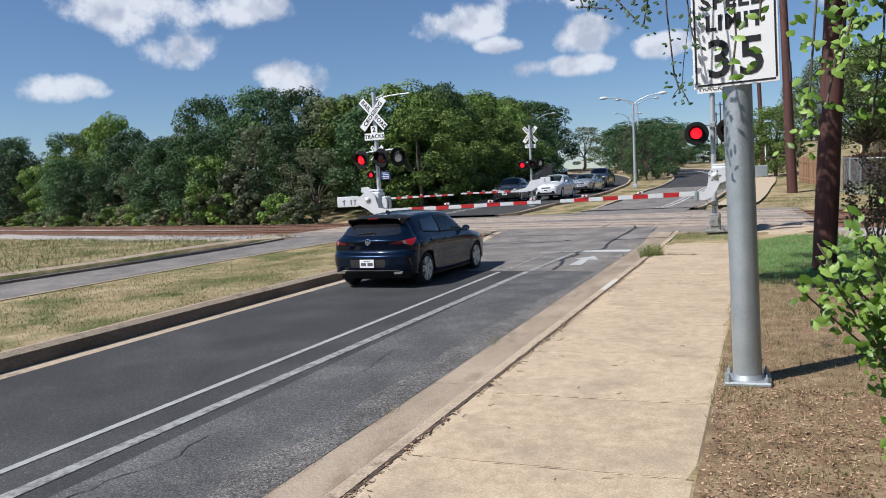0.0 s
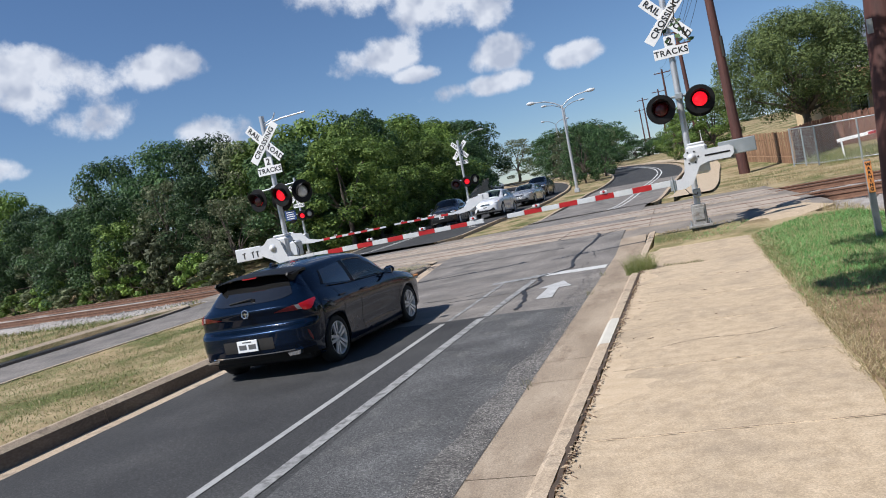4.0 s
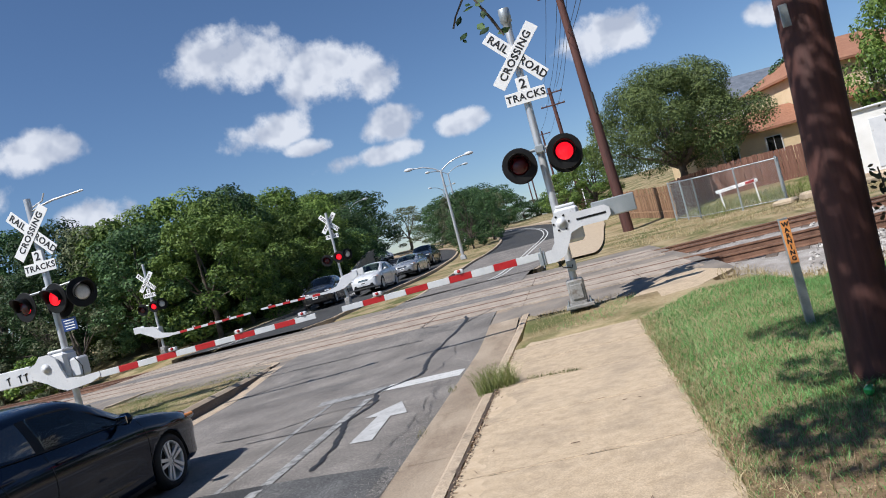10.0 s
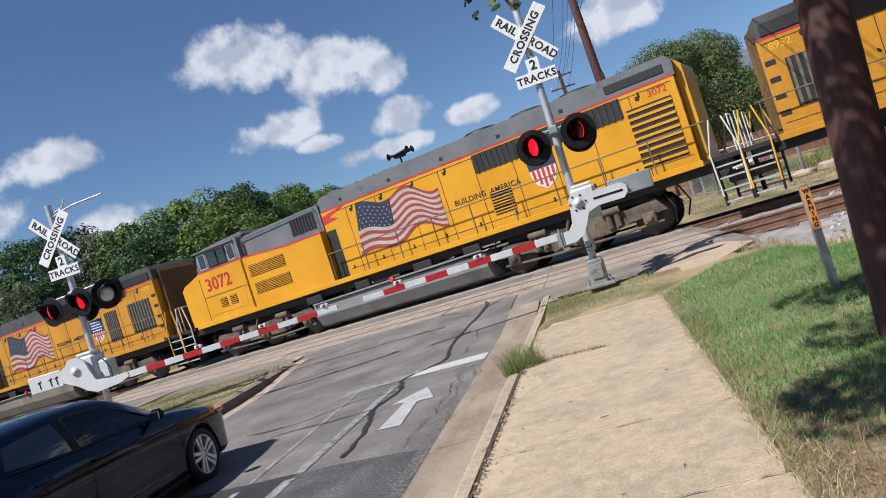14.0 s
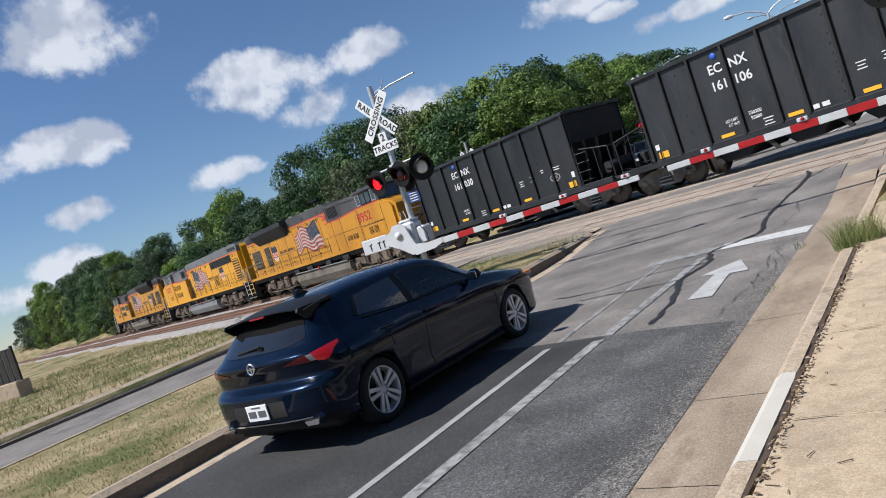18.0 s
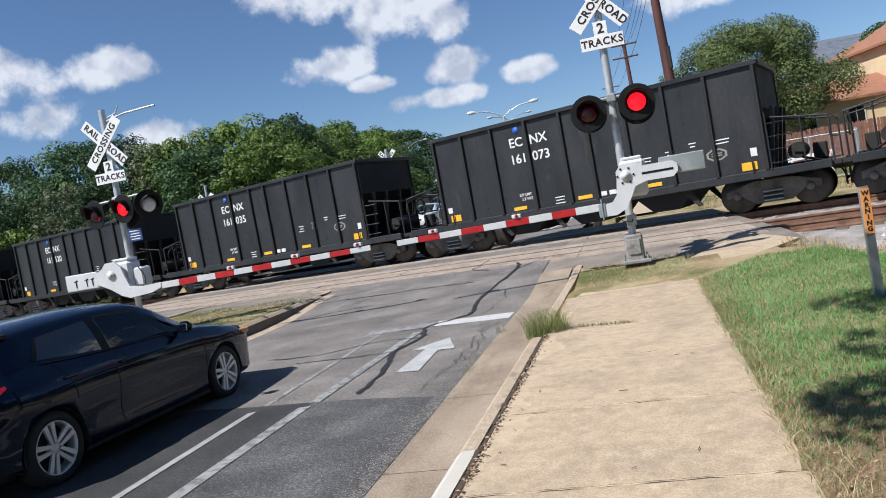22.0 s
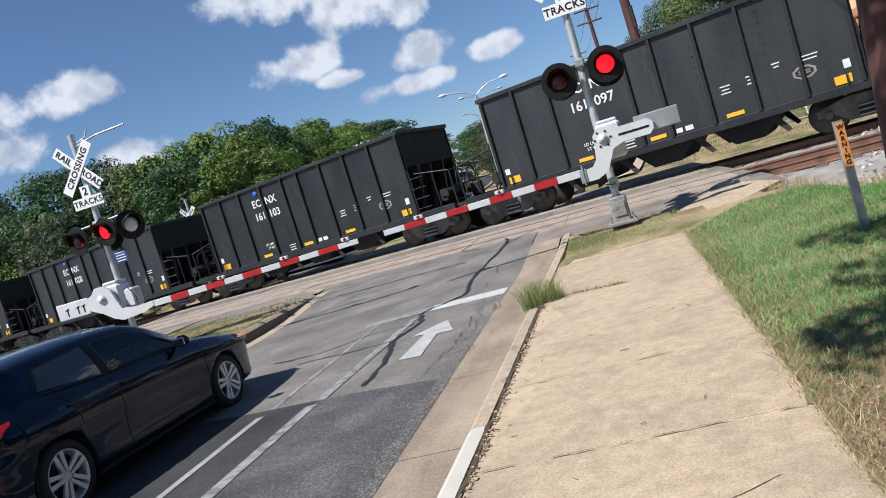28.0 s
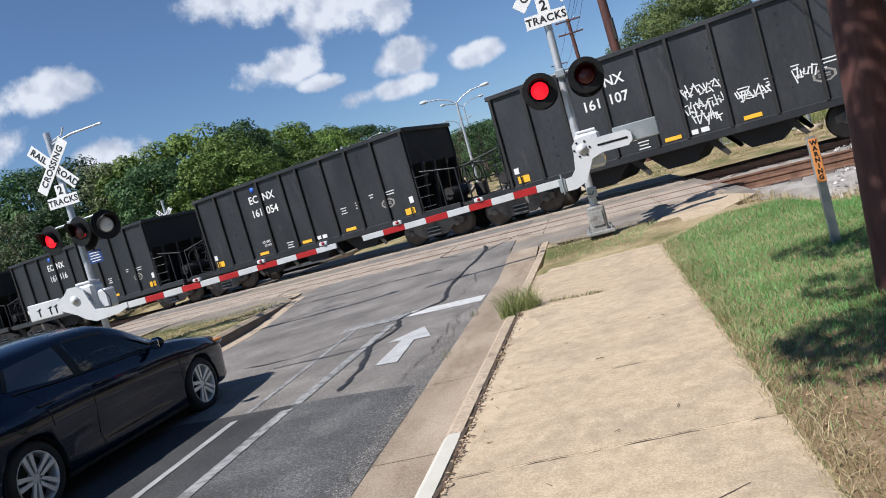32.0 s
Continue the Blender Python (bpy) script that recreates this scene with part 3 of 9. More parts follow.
# sealed cracks and tyre marks
random.seed(4)
cracks = [([(-1.22, 18.3), (-1.1, 16.9), (-1.36, 15.2), (-1.44, 14.1), (-1.30, 13.1), (-1.45, 12.7), (-1.85, 12.2), (-1.70, 11.4), (-1.86, 10.6), (-1.72, 10.0), (-1.62, 9.2), (-1.60, 8.55)], .055),
          ([(-1.1, 16.9), (-.8, 17.6), (-.55, 18.3)], .03), ([(-1.86, 10.6), (-2.6, 10.7), (-3.4, 10.9)], .03), ([(-1.7, 11.4), (-2.5, 11.6), (-3.2, 11.3), (-4.1, 11.4)], .025),
          ([(-5.8, 17.2), (-4.6, 17.0), (-3.2, 16.7), (-1.9, 16.3)], .03), ([(-3.2, 19.2), (-1.6, 18.7), (-.2, 18.1)], .03), ([(-1.75, 17.5), (-2.3, 18.2), (-2.2, 18.9)], .025), ([(-5.6, 15.4), (-4.8, 15.8), (-4.0, 15.9)], .02)]
for pts, w in cracks:
    ln = spline(pts, 6)
    ln = [(x + random.uniform(-.02, .02), y + random.uniform(-.03, .03)) for x, y in ln]
    set_piece("sealed_crack", band(ln, lambda i: w * (.3 + .5 * random.random()), road_z, .009), M["tar"], "sealed crack in the asphalt", "road mark")
cr = Geo()
for x0, y0, y1 in ((-1.62, -4.2, -1.6), (-1.5, .2, 1.4), (-.9, 8.3, 11.8), (-.75, 9.2, 12.0), (-1.05, 12.7, 15)):
    ln, x = [], x0
    y = y0
    while y < y1:
        ln.append((x, y))
        x += random.uniform(-.06, .06)
        y += random.uniform(.07, .16)
    b = band(ln, lambda i: .002 + .004 * random.random(), road_z, .0135)
    cr.add(b.v, b.f)
tagged(part("hairline_cracks", cr, M["tar"]), "fine unsealed cracks in the asphalt", "road mark", "", "stuff")

# ---------- kerbs and gutters, in cast lengths ----------
def kerb_piece(name, front, back, y0, y1, zf, zt, m, parent, gutter=0.0, stain_shade=None, lip=None, nose_r=.03):
    g = Geo()
    ysl = spread(y0 + .004, y1 - .004, max(1, int((y1 - y0) / 1.0)))
    vs = []
    for y in ysl:
        f, b = front(y), back(y)
        s = 1 if b > f else -1
        za, zb = zf(f, y), zt(b, y)
        zl = min(zb, za + lip) if lip else zb
        vs += [(f - s * gutter, y, za + .004), (f, y, za - .006), (f + s * .5 * nose_r, y, zl - nose_r), (f + s * 2.0 * nose_r, y, zl), (b, y, zb), (b, y, za - .15), (f - s * gutter, y, za - .15)]
    n = 7
    for j in range(len(ysl) - 1):
        g.add(vs[j * n:(j + 2) * n], [(i, (i + 1) % n, n + (i + 1) % n, n + i) for i in range(n)])
    g.add(vs[:n], [tuple(range(n))])
    g.add(vs[-n:], [tuple(range(n))[::-1]])
    ob = part(name, g, m, parent)
    if stain_shade:
        ob.data.materials.append(stain_shade)
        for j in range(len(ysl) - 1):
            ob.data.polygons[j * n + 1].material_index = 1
    return ob


# kerb face stain, darkened further to put the face's shade into the colour
STAIN_SHADE = mk("stained and shade-darkened kerb face", [(.105, .086, .068), (.17, .138, .11), (.25, .21, .165)], .9, scale=2, fine=50, bump=.3, dist=.004, stretch=(1, .4, 1), spec=.3)


kerb = thing("kerb", "worn tan concrete kerb and gutter along the pavement", "kerb", kind="structure")
cuts = [-40, -34, -28, -22, -17, -12, -9, -6, -3, 0, 2.2, 4.3, 5.05, 6.25, 8.0, 9.75]
for a, b in zip(cuts, cuts[1:]):
    new_bit = a == 5.05
    kerb_piece("kerb_stone", lambda y: kerb_r(y) - .15, kerb_r, a, b, road_z, lambda x, y: 0.0, M["kerb_new" if new_bit else "kerb"], kerb)
for a, b in ((10.15, 12.3), (12.3, 14.2), (14.2, 16.0)):
    kerb_piece("kerb_stone", lambda y: kerb_r(y) - .16 + .012 * max(0, y - 12), lambda y: kerb_r(y) + .012 * max(0, y - 12), a, b, road_z, lambda x, y: road_z(x, y) + .10 * smooth(16.6, 13.5, y), M["kerb"], kerb)
for a, b in zip(cuts[:-1] + [9.75, 12.6], cuts[1:-1] + [9.75, 12.6, 15.9]):
    g = ribbon(gut_r, lambda y: kerb_r(y) - .15, spread(a + .004, b - .004, 3), road_z, 2, .006)
    part("gutter_pan", g, M["gutter"], kerb)
ln = []
for i in range(180):
    y = -12 + 22.0 * i / 180
    ln.append((kerb_r(y) + .025 + random.uniform(-.012, .012), y))
b = band(ln, lambda i: .006 + .016 * random.random(), lambda x, y: 0.0, .005)
tagged(part("kerb_joint_dirt", b, mk("dark soil in a joint", [(.05, .035, .025), (.10, .07, .05)], .95, bump=.5, dist=.01)), "dark soil and litter in the kerb joint", "soil", "", "stuff")
mk_kerb = thing("median_kerb", "tan concrete kerb round the grass median", "kerb", kind="structure")
for a in range(-40, 18, 3):
    kerb_piece("kerb_stone", med_face, lambda y: med_face(y) - .16, a, min(a + 3, 18.3), road_z, lambda x, y: verge_z(x, y) + .03, M["kerb"], mk_kerb, gutter=.40, stain_shade=STAIN_SHADE, nose_r=.055)
nose = spline([(med_face(18.3) - .08, 18.3), (-6.25, 19.0), (-6.9, 19.55), (-8.5, 20.1), (-10.0, 20.7), (-10.7, 20.5), (-10.92, 19.9), (-10.92, 18.8)], 5)
gn = Geo()
top = band(nose, .08, lambda x, y: verge_z(x, y) + .04)
n0 = len(top.v)
gn.add(top.v, top.f)
gn.add(top.v + [(x, y, z - .4) for x, y, z in top.v], [(2 * i, 2 * i + 2, n0 + 2 * i + 2, n0 + 2 * i) for i in range(len(nose) - 1)] + [(2 * i + 3, 2 * i + 1, n0 + 2 * i + 1, n0 + 2 * i + 3) for i in range(len(nose) - 1)])
part("kerb_nose", gn, M["kerb"], mk_kerb)
for a in range(-60, 18, 4):
    kerb_piece("kerb_stone", lambda y: OPP_R, lambda y: OPP_R + .16, a, min(a + 4, 18.8), opp_z, lambda x, y: verge_z(x, y) + .02, M["kerb"], mk_kerb)
ok = thing("far_kerb", "tan concrete kerb along the opposite carriageway", "kerb", kind="structure")
for a in range(-60, 20, 4):
    kerb_piece("kerb_stone", lambda y: OPP_L, lambda y: OPP_L - .45, a, min(a + 4, 20.4), opp_z, lambda x, y: max(verge_z(x, y), opp_z(x, y) + .06) + .075, M["kerb"], ok, stain_shade=STAIN_SHADE, lip=.10)

# ---------- pavement slabs ----------
pave = thing("pavement", "tan concrete pavement in cast slabs with cracked joints", "pavement", kind="structure")
jo = [-16.5, -15.05, -13.6, -12.15, -10.7, -9.25, -7.8, -6.35, -4.9, -3.46, -2.03, -.58, .89, 2.38, 3.95, 5.50, 6.92, 8.40, 9.87, 11.15, 12.3]
for i, (a, b) in enumerate(zip(jo, jo[1:])):
    g = Geo()
    dz = random.uniform(-.002, .002)
    c = [(kerb_r(a) + .045, a + .006), (walk_r(a), a + .041), (walk_r(b), b + .029), (kerb_r(b) + .045, b - .006)]
    ins = [(c[0][0] + .012, c[0][1] + .012), (c[1][0] - .012, c[1][1] + .012), (c[2][0] - .012, c[2][1] - .012), (c[3][0] + .012, c[3][1] - .012)]
    zz = [max(0.0, verge_z(x, y)) * smooth(9, 12, y) for x, y in c]
    vs = [(x, y, -.12) for x, y in c] + [(x, y, z - .010 + dz) for (x, y), z in zip(c, zz)] + [(x, y, z + dz) for (x, y), z in zip(ins, zz)]
    g.add(vs, [(0, 1, 5, 4), (1, 2, 6, 5), (2, 3, 7, 6), (3, 0, 4, 7), (4, 5, 9, 8), (5, 6, 10, 9), (6, 7, 11, 10), (7, 4, 8, 11), (8, 9, 10, 11)])
    part("slab", g, M["paving"], pave)


SAND = speckle(mk("pale washed sand", [(.48, .37, .245), (.55, .432, .30), (.61, .49, .35)], .95, scale=7, fine=160, bump=.05, dist=.002, spec=.2), 150, .75, 1.2, .82, .5)
for y0, y1, wide, sd_ in ((-7.5, 2.2, .16, 5), (2.5, 5.3, .34, 6), (5.7, 8.2, .26, 7), (8.5, 9.7, .30, 8), (10.5, 12.2, .22, 9)):
    g, n_ = Geo(), int((y1 - y0) * 30)
    rows = []
    for i in range(n_ + 1):
        y = y0 + (y1 - y0) * i / n_
        w_ = wide * math.sin(math.pi * i / n_) ** .6 * (.62 + .75 * noise.noise((y * 1.6, sd_, 0)) + .35 * noise.noise((y * 6.5, sd_, 4)) + .14 * noise.noise((y * 21, sd_, 8)))
        z_ = max(0.0, verge_z(kerb_r(y), y)) * smooth(9, 12, y) + .0055
        rows += [(kerb_r(y) + .05, y, z_), (kerb_r(y) + .052 + max(.002, w_) * 1.5, y, z_ - .0085)]
    g.add(rows, [(2 * i, 2 * i + 1, 2 * i + 3, 2 * i + 2) for i in range(n_)])
    tagged(part("sand_film", g, SAND), "pale sand washed over the pavement beside the kerb", "sand", "", "stuff")

JOINT = mk("dirt in a joint", [(.06, .042, .03), (.12, .085, .06)], .95, scale=6, fine=50, bump=.2)
random.seed(31)
for y0 in jo[6:]:
    ln, n_ = [], 26
    xa, xb = kerb_r(y0) + .06, walk_r(y0) - .01
    for i in range(n_ + 1):
        ln.append((xa + (xb - xa) * i / n_, y0 + .035 * i / n_ + random.uniform(-.006, .006)))
    part("joint", band(ln, lambda i: .001 + .003 * random.random(), lambda x, y: max(0.0, verge_z(x, y)) * smooth(9, 12, y), .0032), JOINT, pave)
for pts in ([(.55, 4.6), (.9, 4.75), (1.3, 4.7), (1.6, 4.85)], [(.42, 10.05), (.75, 10.0), (1.15, 9.93)], [(1.2, -2.6), (1.5, -2.9), (1.75, -2.85)]):
    part("crack", band(spline(pts, 6), lambda i: .0015 + .003 * random.random(), lambda x, y: max(0.0, verge_z(x, y)) * smooth(9, 12, y), .0032), JOINT, pave)


def plate(name, poly, z, thick, m, parent):
    g = Geo()
    n = len(poly)
    vs = [(x, y, z(x, y)) for x, y in poly] + [(x, y, z(x, y) - thick) for x, y in poly]
    g.add(vs, [tuple(range(n))] + [(i, n + i, n + (i + 1) % n, (i + 1) % n) for i in range(n)])
    return part(name, g, m, parent)


def apron_z(x, y):
    return max(road_z(x, y), 0) + .012


plate("slab", [(.42, 12.32), (2.10, 12.34), (2.35, 13.0), (1.7, 13.25), (.60, 13.1)], apron_z, .15, M["paving"], pave)
plate("slab", [(1.72, 13.27), (2.36, 13.02), (3.95, 14.75), (3.35, 16.3), (2.22, 14.75)], lambda x, y: apron_z(x, y) + .02, .2, M["paving"], pave)

# ---------- the railway ----------
S0, S1 = -260.0, 190.0
S_LIST = sorted({*spread(S0, -40, 22), *spread(-40, 20, 40), *spread(20, S1, 17)})


def track_strip(d0, d1, ss, lift, nd=2):
    g, vs = Geo(), []
    for s in ss:
        for i in range(nd):
            d = d0 + (d1 - d0) * i / (nd - 1)
            x, y = xy(s, d)
            vs.append((x, y, rail_z(s) + lift(s, d)))
    return g.add(vs, [(j * nd + i, (j + 1) * nd + i, (j + 1) * nd + i + 1, j * nd + i + 1) for j in range(len(ss) - 1) for i in range(nd - 1)], True)


def flip(g):
    g.f = [q[::-1] for q in g.f]
    return g


def in_crossing(s, d):
    x, y = xy(s, d)
    return -17.2 < x < 3.9


def bed(s, d):
    e = min(abs(d - D_NEAR), abs(d - D_FAR))
    base = -.17 - .16 * smooth(1.4, 2.6, e) - .6 * smooth(2.5, 3.4, e)
    base += .05 * noise.noise((s * 1.7, d * 1.7, 0))
    return base - (.25 if in_crossing(s, d) else 0)


ss = sorted({*spread(S0, -30, 90), *spread(-30, 12, 110), *spread(12, S1, 60)})
set_piece("ballast_bed", flip(track_strip(D_NEAR - 3.3, D_FAR + 3.3, ss, bed, 36)), M["ballast"], "grey crushed stone ballast under the rails", "ballast")
cross = Geo()
xsr = spread(-17.3, 4.05, 26)
for_d = spread(12.95, 25.1, 16)
vs = []
for d in for_d:
    for x in xsr:
        y = E0.y + (d - NX.x * (x - E0.x)) / NX.y
        vs.append((x, y, road_z(x, y) - .012))
n = len(xsr)
cross.add(vs, [(j * n + i, j * n + i + 1, (j + 1) * n + i + 1, (j + 1) * n + i) for j in range(len(for_d) - 1) for i in range(n - 1)], True)
set_piece("crossing_surface", cross, mk("dusty crossing asphalt", [(.15, .13, .11), (.225, .197, .168), (.31, .265, .215)], .9, scale=1.3, fine=90, bump=.4, dist=.006, spec=.3, wear=((.36, .28, .20), .55, .72, .9)), "dusty asphalt between the crossing panels", "road")

rail_prof = [(-.07, -.172), (.07, -.172), (.07, -.158), (.012, -.135), (.012, -.05), (.036, -.036), (.036, -.006), (.028, 0), (-.028, 0), (-.036, -.006), (-.036, -.036), (-.012, -.05), (-.012, -.135), (-.07, -.158)]
for k, dc in enumerate((D_NEAR, D_FAR)):
    tr = thing("railway_track", ("rusty railway track on timber ties, empty" if k == 0 else "railway track that carries the train"), "railway track", "two tracks", "structure")
    for off in (-.755, .755):
        g, vs = Geo(), []
        n = len(rail_prof)
        for s in S_LIST:
            for a, z in rail_prof:
                x, y = xy(s, dc + off + a)
                vs.append((x, y, rail_z(s) + z + .012))
        for j in range(len(S_LIST) - 1):
            g.add(vs[j * n:(j + 2) * n], [(i, n + i, n + (i + 1) % n, (i + 1) % n) for i in range(n)])
        part("rail", g, M["rail"], tr)
        gt = flip(track_strip(dc + off - .026, dc + off + .026, S_LIST, lambda s, d: .0145))
        part("rail_head", gt, M["railtop" if k else "rail"], tr, "shiny worn rail head" if k else "")
    tie = Geo().box((0, 0, 0), (.23, 2.55, .17), .012).mesh("tie", M["tie"])
    for i in range(150):
        s = -66 + i * .545
        if in_crossing(s, dc):
            continue
        x, y = xy(s, dc + random.uniform(-.04, .04))
        part("tie", tie, None, tr, m=pose(x, y, rail_z(s) - .245, 0, 0, -18.6 + random.uniform(-1, 1)))
    rest = Geo()
    for i in range(520):
        s = -66 - 194 + i * .545 if i < 355 else 15.8 + (i - 355) * .545
        x, y = xy(s, dc)
        rest.box((x, y, rail_z(s) - .245), (.23, 2.55, .17), 0, Euler((0, 0, radians(-18.6))).to_matrix())
    tagged(part("far_ties", rest, M["tie"], tr), kind="stuff")
    # crossing panels
    for a, b in ((-1.62, -.80), (-.64, .64), (.80, 1.62)):
        x = -16.9
        while x < 3.6:
            x2 = min(x + 2.44, 3.75)
            g = Geo()
            dz = random.uniform(-.004, .006)
            pl = []
            for xx, d in ((x + .008, a), (x2 - .008, a), (x2 - .008, b), (x + .008, b)):
                y = E0.y + (dc + d - NX.x * (xx - E0.x)) / NX.y
                pl.append((xx, y))
            plate("crossing_panel", pl, lambda px, py: road_z(px, py) + .010 + dz, .16, M["panel"], tr)
            x = x2
strip = flip(track_strip(23.9, 27.9, spread(2.6, 17, 20), lambda s, d: max(bed(s, d), fz(*xy(s, d)) - rail_z(s)) + .03 - .12 * smooth(27.2, 27.9, d), 8))
set_piece("gravel_strip", strip, mk("pale gravel", [(.36, .33, .29), (.48, .45, .40), (.60, .57, .52)], .95, scale=4, fine=40, bump=.8, dist=.03, spec=.2), "pale gravel strip beyond the railway", "gravel")
# loose stones by the rails
random.seed(11)
st = Geo()
octa = [(1, 0, 0), (-1, 0, 0), (0, 1, 0), (0, -1, 0), (0, 0, 1), (0, 0, -1)]
of = [(0, 2, 4), (2, 1, 4), (1, 3, 4), (3, 0, 4), (2, 0, 5), (1, 2, 5), (3, 1, 5), (0, 3, 5)]
cnt = 0
while cnt < 13000:
    s, d = (random.uniform(.5, 8), random.uniform(12.7, 15.2)) if cnt < 4500 else (random.uniform(-.5, 12), random.uniform(12.7, 24.3)) if cnt < 11200 else (random.uniform(-40, -20), random.uniform(12.8, 19))
    if in_crossing(s, d) or min(abs(d - D_NEAR - o) for o in (-.755, .755)) < .09 or min(abs(d - D_FAR - o) for o in (-.755, .755)) < .09:
        continue
    x, y = xy(s, d)
    r = random.uniform(.018, .05)
    z = max(rail_z(s) + bed(s, d), verge_z(x, y)) + r * .4
    sc = [r * random.uniform(.6, 1.3) for _ in range(3)]
    a = random.uniform(0, 6.3)
    ca, sa = math.cos(a), math.sin(a)
    st.add([(x + (p[0] * sc[0] * ca - p[1] * sc[1] * sa), y + (p[0] * sc[0] * sa + p[1] * sc[1] * ca) + p[2] * .3 * r, z + p[2] * sc[2]) for p in octa], of)
    cnt += 1
for _ in range(2600):
    s, d = random.uniform(2.2, 15), random.uniform(24.0, 27.6)
    x, y = xy(s, d)
    r = random.uniform(.03, .075)
    z = max(rail_z(s) + bed(s, d), fz(x, y)) + r * .3
    sc = [r * random.uniform(.6, 1.3) for _ in range(3)]
    st.add([(x + p[0] * sc[0], y + p[1] * sc[1], z + p[2] * sc[2]) for p in octa], of)
tagged(part("loose_ballast", st, M["stone"]), "loose pale ballast stones beside the rails", "ballast", "", "stuff")

# ---------- the roads beyond the crossing ----------
far_line = spline([(-2.9, 32), (-2.2, 38), (-1.6, 46), (-1.0, 54), (-.9, 62), (-1.6, 72), (-3.6, 83), (-7.5, 94), (-14, 104), (-24, 113), (-40, 121), (-70, 130)], 6)
opp_line = spline([(-13.6, 32), (-12.4, 38), (-11.2, 44), (-10.6, 52), (-11.0, 62), (-12.5, 73), (-15.5, 84), (-20.5, 94), (-28, 103), (-40, 111), (-70, 121)], 6)


set_piece("far_road", flip(band(far_line[:17], 2.75, fz, .05)), M["asphalt_old"], "grey asphalt road beyond the tracks", "road")
set_piece("far_road_curve", flip(band(far_line[16:], 2.75, fz, .05)), M["asphalt_new"], "dark asphalt road curving up the rise", "road")
set_piece("far_road_opposite", flip(band(opp_line, 3.4, fz, .05)), M["asphalt_new"], "dark asphalt carriageway where cars wait", "road")


def offset(line, o):
    out = []
    for i, (x, y) in enumerate(line):
        a, b = line[max(0, i - 1)], line[min(len(line) - 1, i + 1)]
        t = Vector((b[0] - a[0], b[1] - a[1])).normalized()
        out.append((x + t.y * o, y - t.x * o))
    return out


fk = thing("far_road_kerb", "pale kerbs of the roads beyond the crossing", "kerb", kind="structure")
for ln, o in ((far_line, -2.85), (far_line, 2.85), (opp_line, -3.5), (opp_line, 3.5)):
    k = offset(ln, o)
    g = Geo()
    b = band(k, .085, lambda x, y: fz(x, y) + .12 * smooth(33.0, 39.0, y), .035)
    n0 = len(b.v)
    g.add(b.v, [q[::-1] for q in b.f])
    low = [(x, y, z - .3) for x, y, z in b.v]
    g.add(b.v + low, [(2 * i, n0 + 2 * i, n0 + 2 * i + 2, 2 * i + 2) for i in range(len(k) - 1)] + [(2 * i + 1, 2 * i + 3, n0 + 2 * i + 3, n0 + 2 * i + 1) for i in range(len(k) - 1)])
    part("kerb_stone", g, M["kerb"], fk)
for o, m in ((.85, "white"), (1.15, "white")):
    set_piece("far_lane_line", flip(band(offset(far_line, o), .05, fz, .06)), M[m], "white lane line on the far road", "road marking")
for o in (-1.2, -1.5):
    set_piece("far_lane_line", flip(band(offset(opp_line, o), .05, fz, .06)), M["white"], "white lane line on the far carriageway", "road marking")
set_piece("far_pavement", flip(band(offset(far_line, 4.4)[:40], .95, fz, .10)), M["concrete"], "tan concrete path beyond the tracks", "pavement")


# ---------- crossing signals ----------
def blade_text(s, size, ang, at, y, mat):
    return text_mesh(s, size, mat, bold=.004, spacing=1.08), Matrix.Translation((at[0], y, at[1])) @ Euler((radians(90), 0, 0)).to_matrix().to_4x4() @ pose(0, 0, 0, 0, 0, ang)


def rot_y(a):
    return Euler((0, radians(a), 0)).to_matrix()


def crossbuck(root, z, y, lettered=True):
    ca = 48
    g = Geo().box((0, y, z), (1.22, .008, .23), .003, rot_y(-ca))
    part("crossbuck_blade", g, M["sign"], root)
    g = Geo().box((0, y + .012, z), (1.22, .008, .23), .003, rot_y(ca))
    part("crossbuck_blade", g, M["sign"], root)
    if lettered:
        c, s = math.cos(radians(ca)), math.sin(radians(ca))
        for txt, ang, u, dy in (("CROSSING", ca, 0.0, -.007), ("RAIL", -ca, -.36, .005), ("ROAD", -ca, .36, .005)):
            a = radians(ang)
            me, m = blade_text(txt, .185, ang, (math.cos(a) * u, z + math.sin(a) * u), y + dy, M["ink"])
            part("lettering", me, None, root, m=m)
    else:
        for sg in (1, -1):
            for u in (-.34, 0, .34):
                part("letter_bar", Geo().box((math.cos(radians(ca)) * u * sg, y - .006, z + math.sin(radians(ca)) * u), (.22, .004, .09), 0, rot_y(-ca * sg)), M["ink"], root)
    g = Geo().box((0, y + .01, z - .50), (.22, .008, .26), .003)
    part("count_plate", g, M["sign"], root)
    g = Geo().box((0, y + .008, z - .71), (.70, .008, .22), .003)
    part("tracks_plate", g, M["sign"], root)
    for txt, sz, zz in (("2", .23, z - .49), ("TRACKS", .17, z - .71)):
        part("lettering", text_mesh(txt, sz, M["ink"], bold=.004, spacing=1.12), None, root, m=Matrix.Translation((0, y + .002, zz)) @ Euler((radians(90), 0, 0)).to_matrix().to_4x4())


FLASHING = []


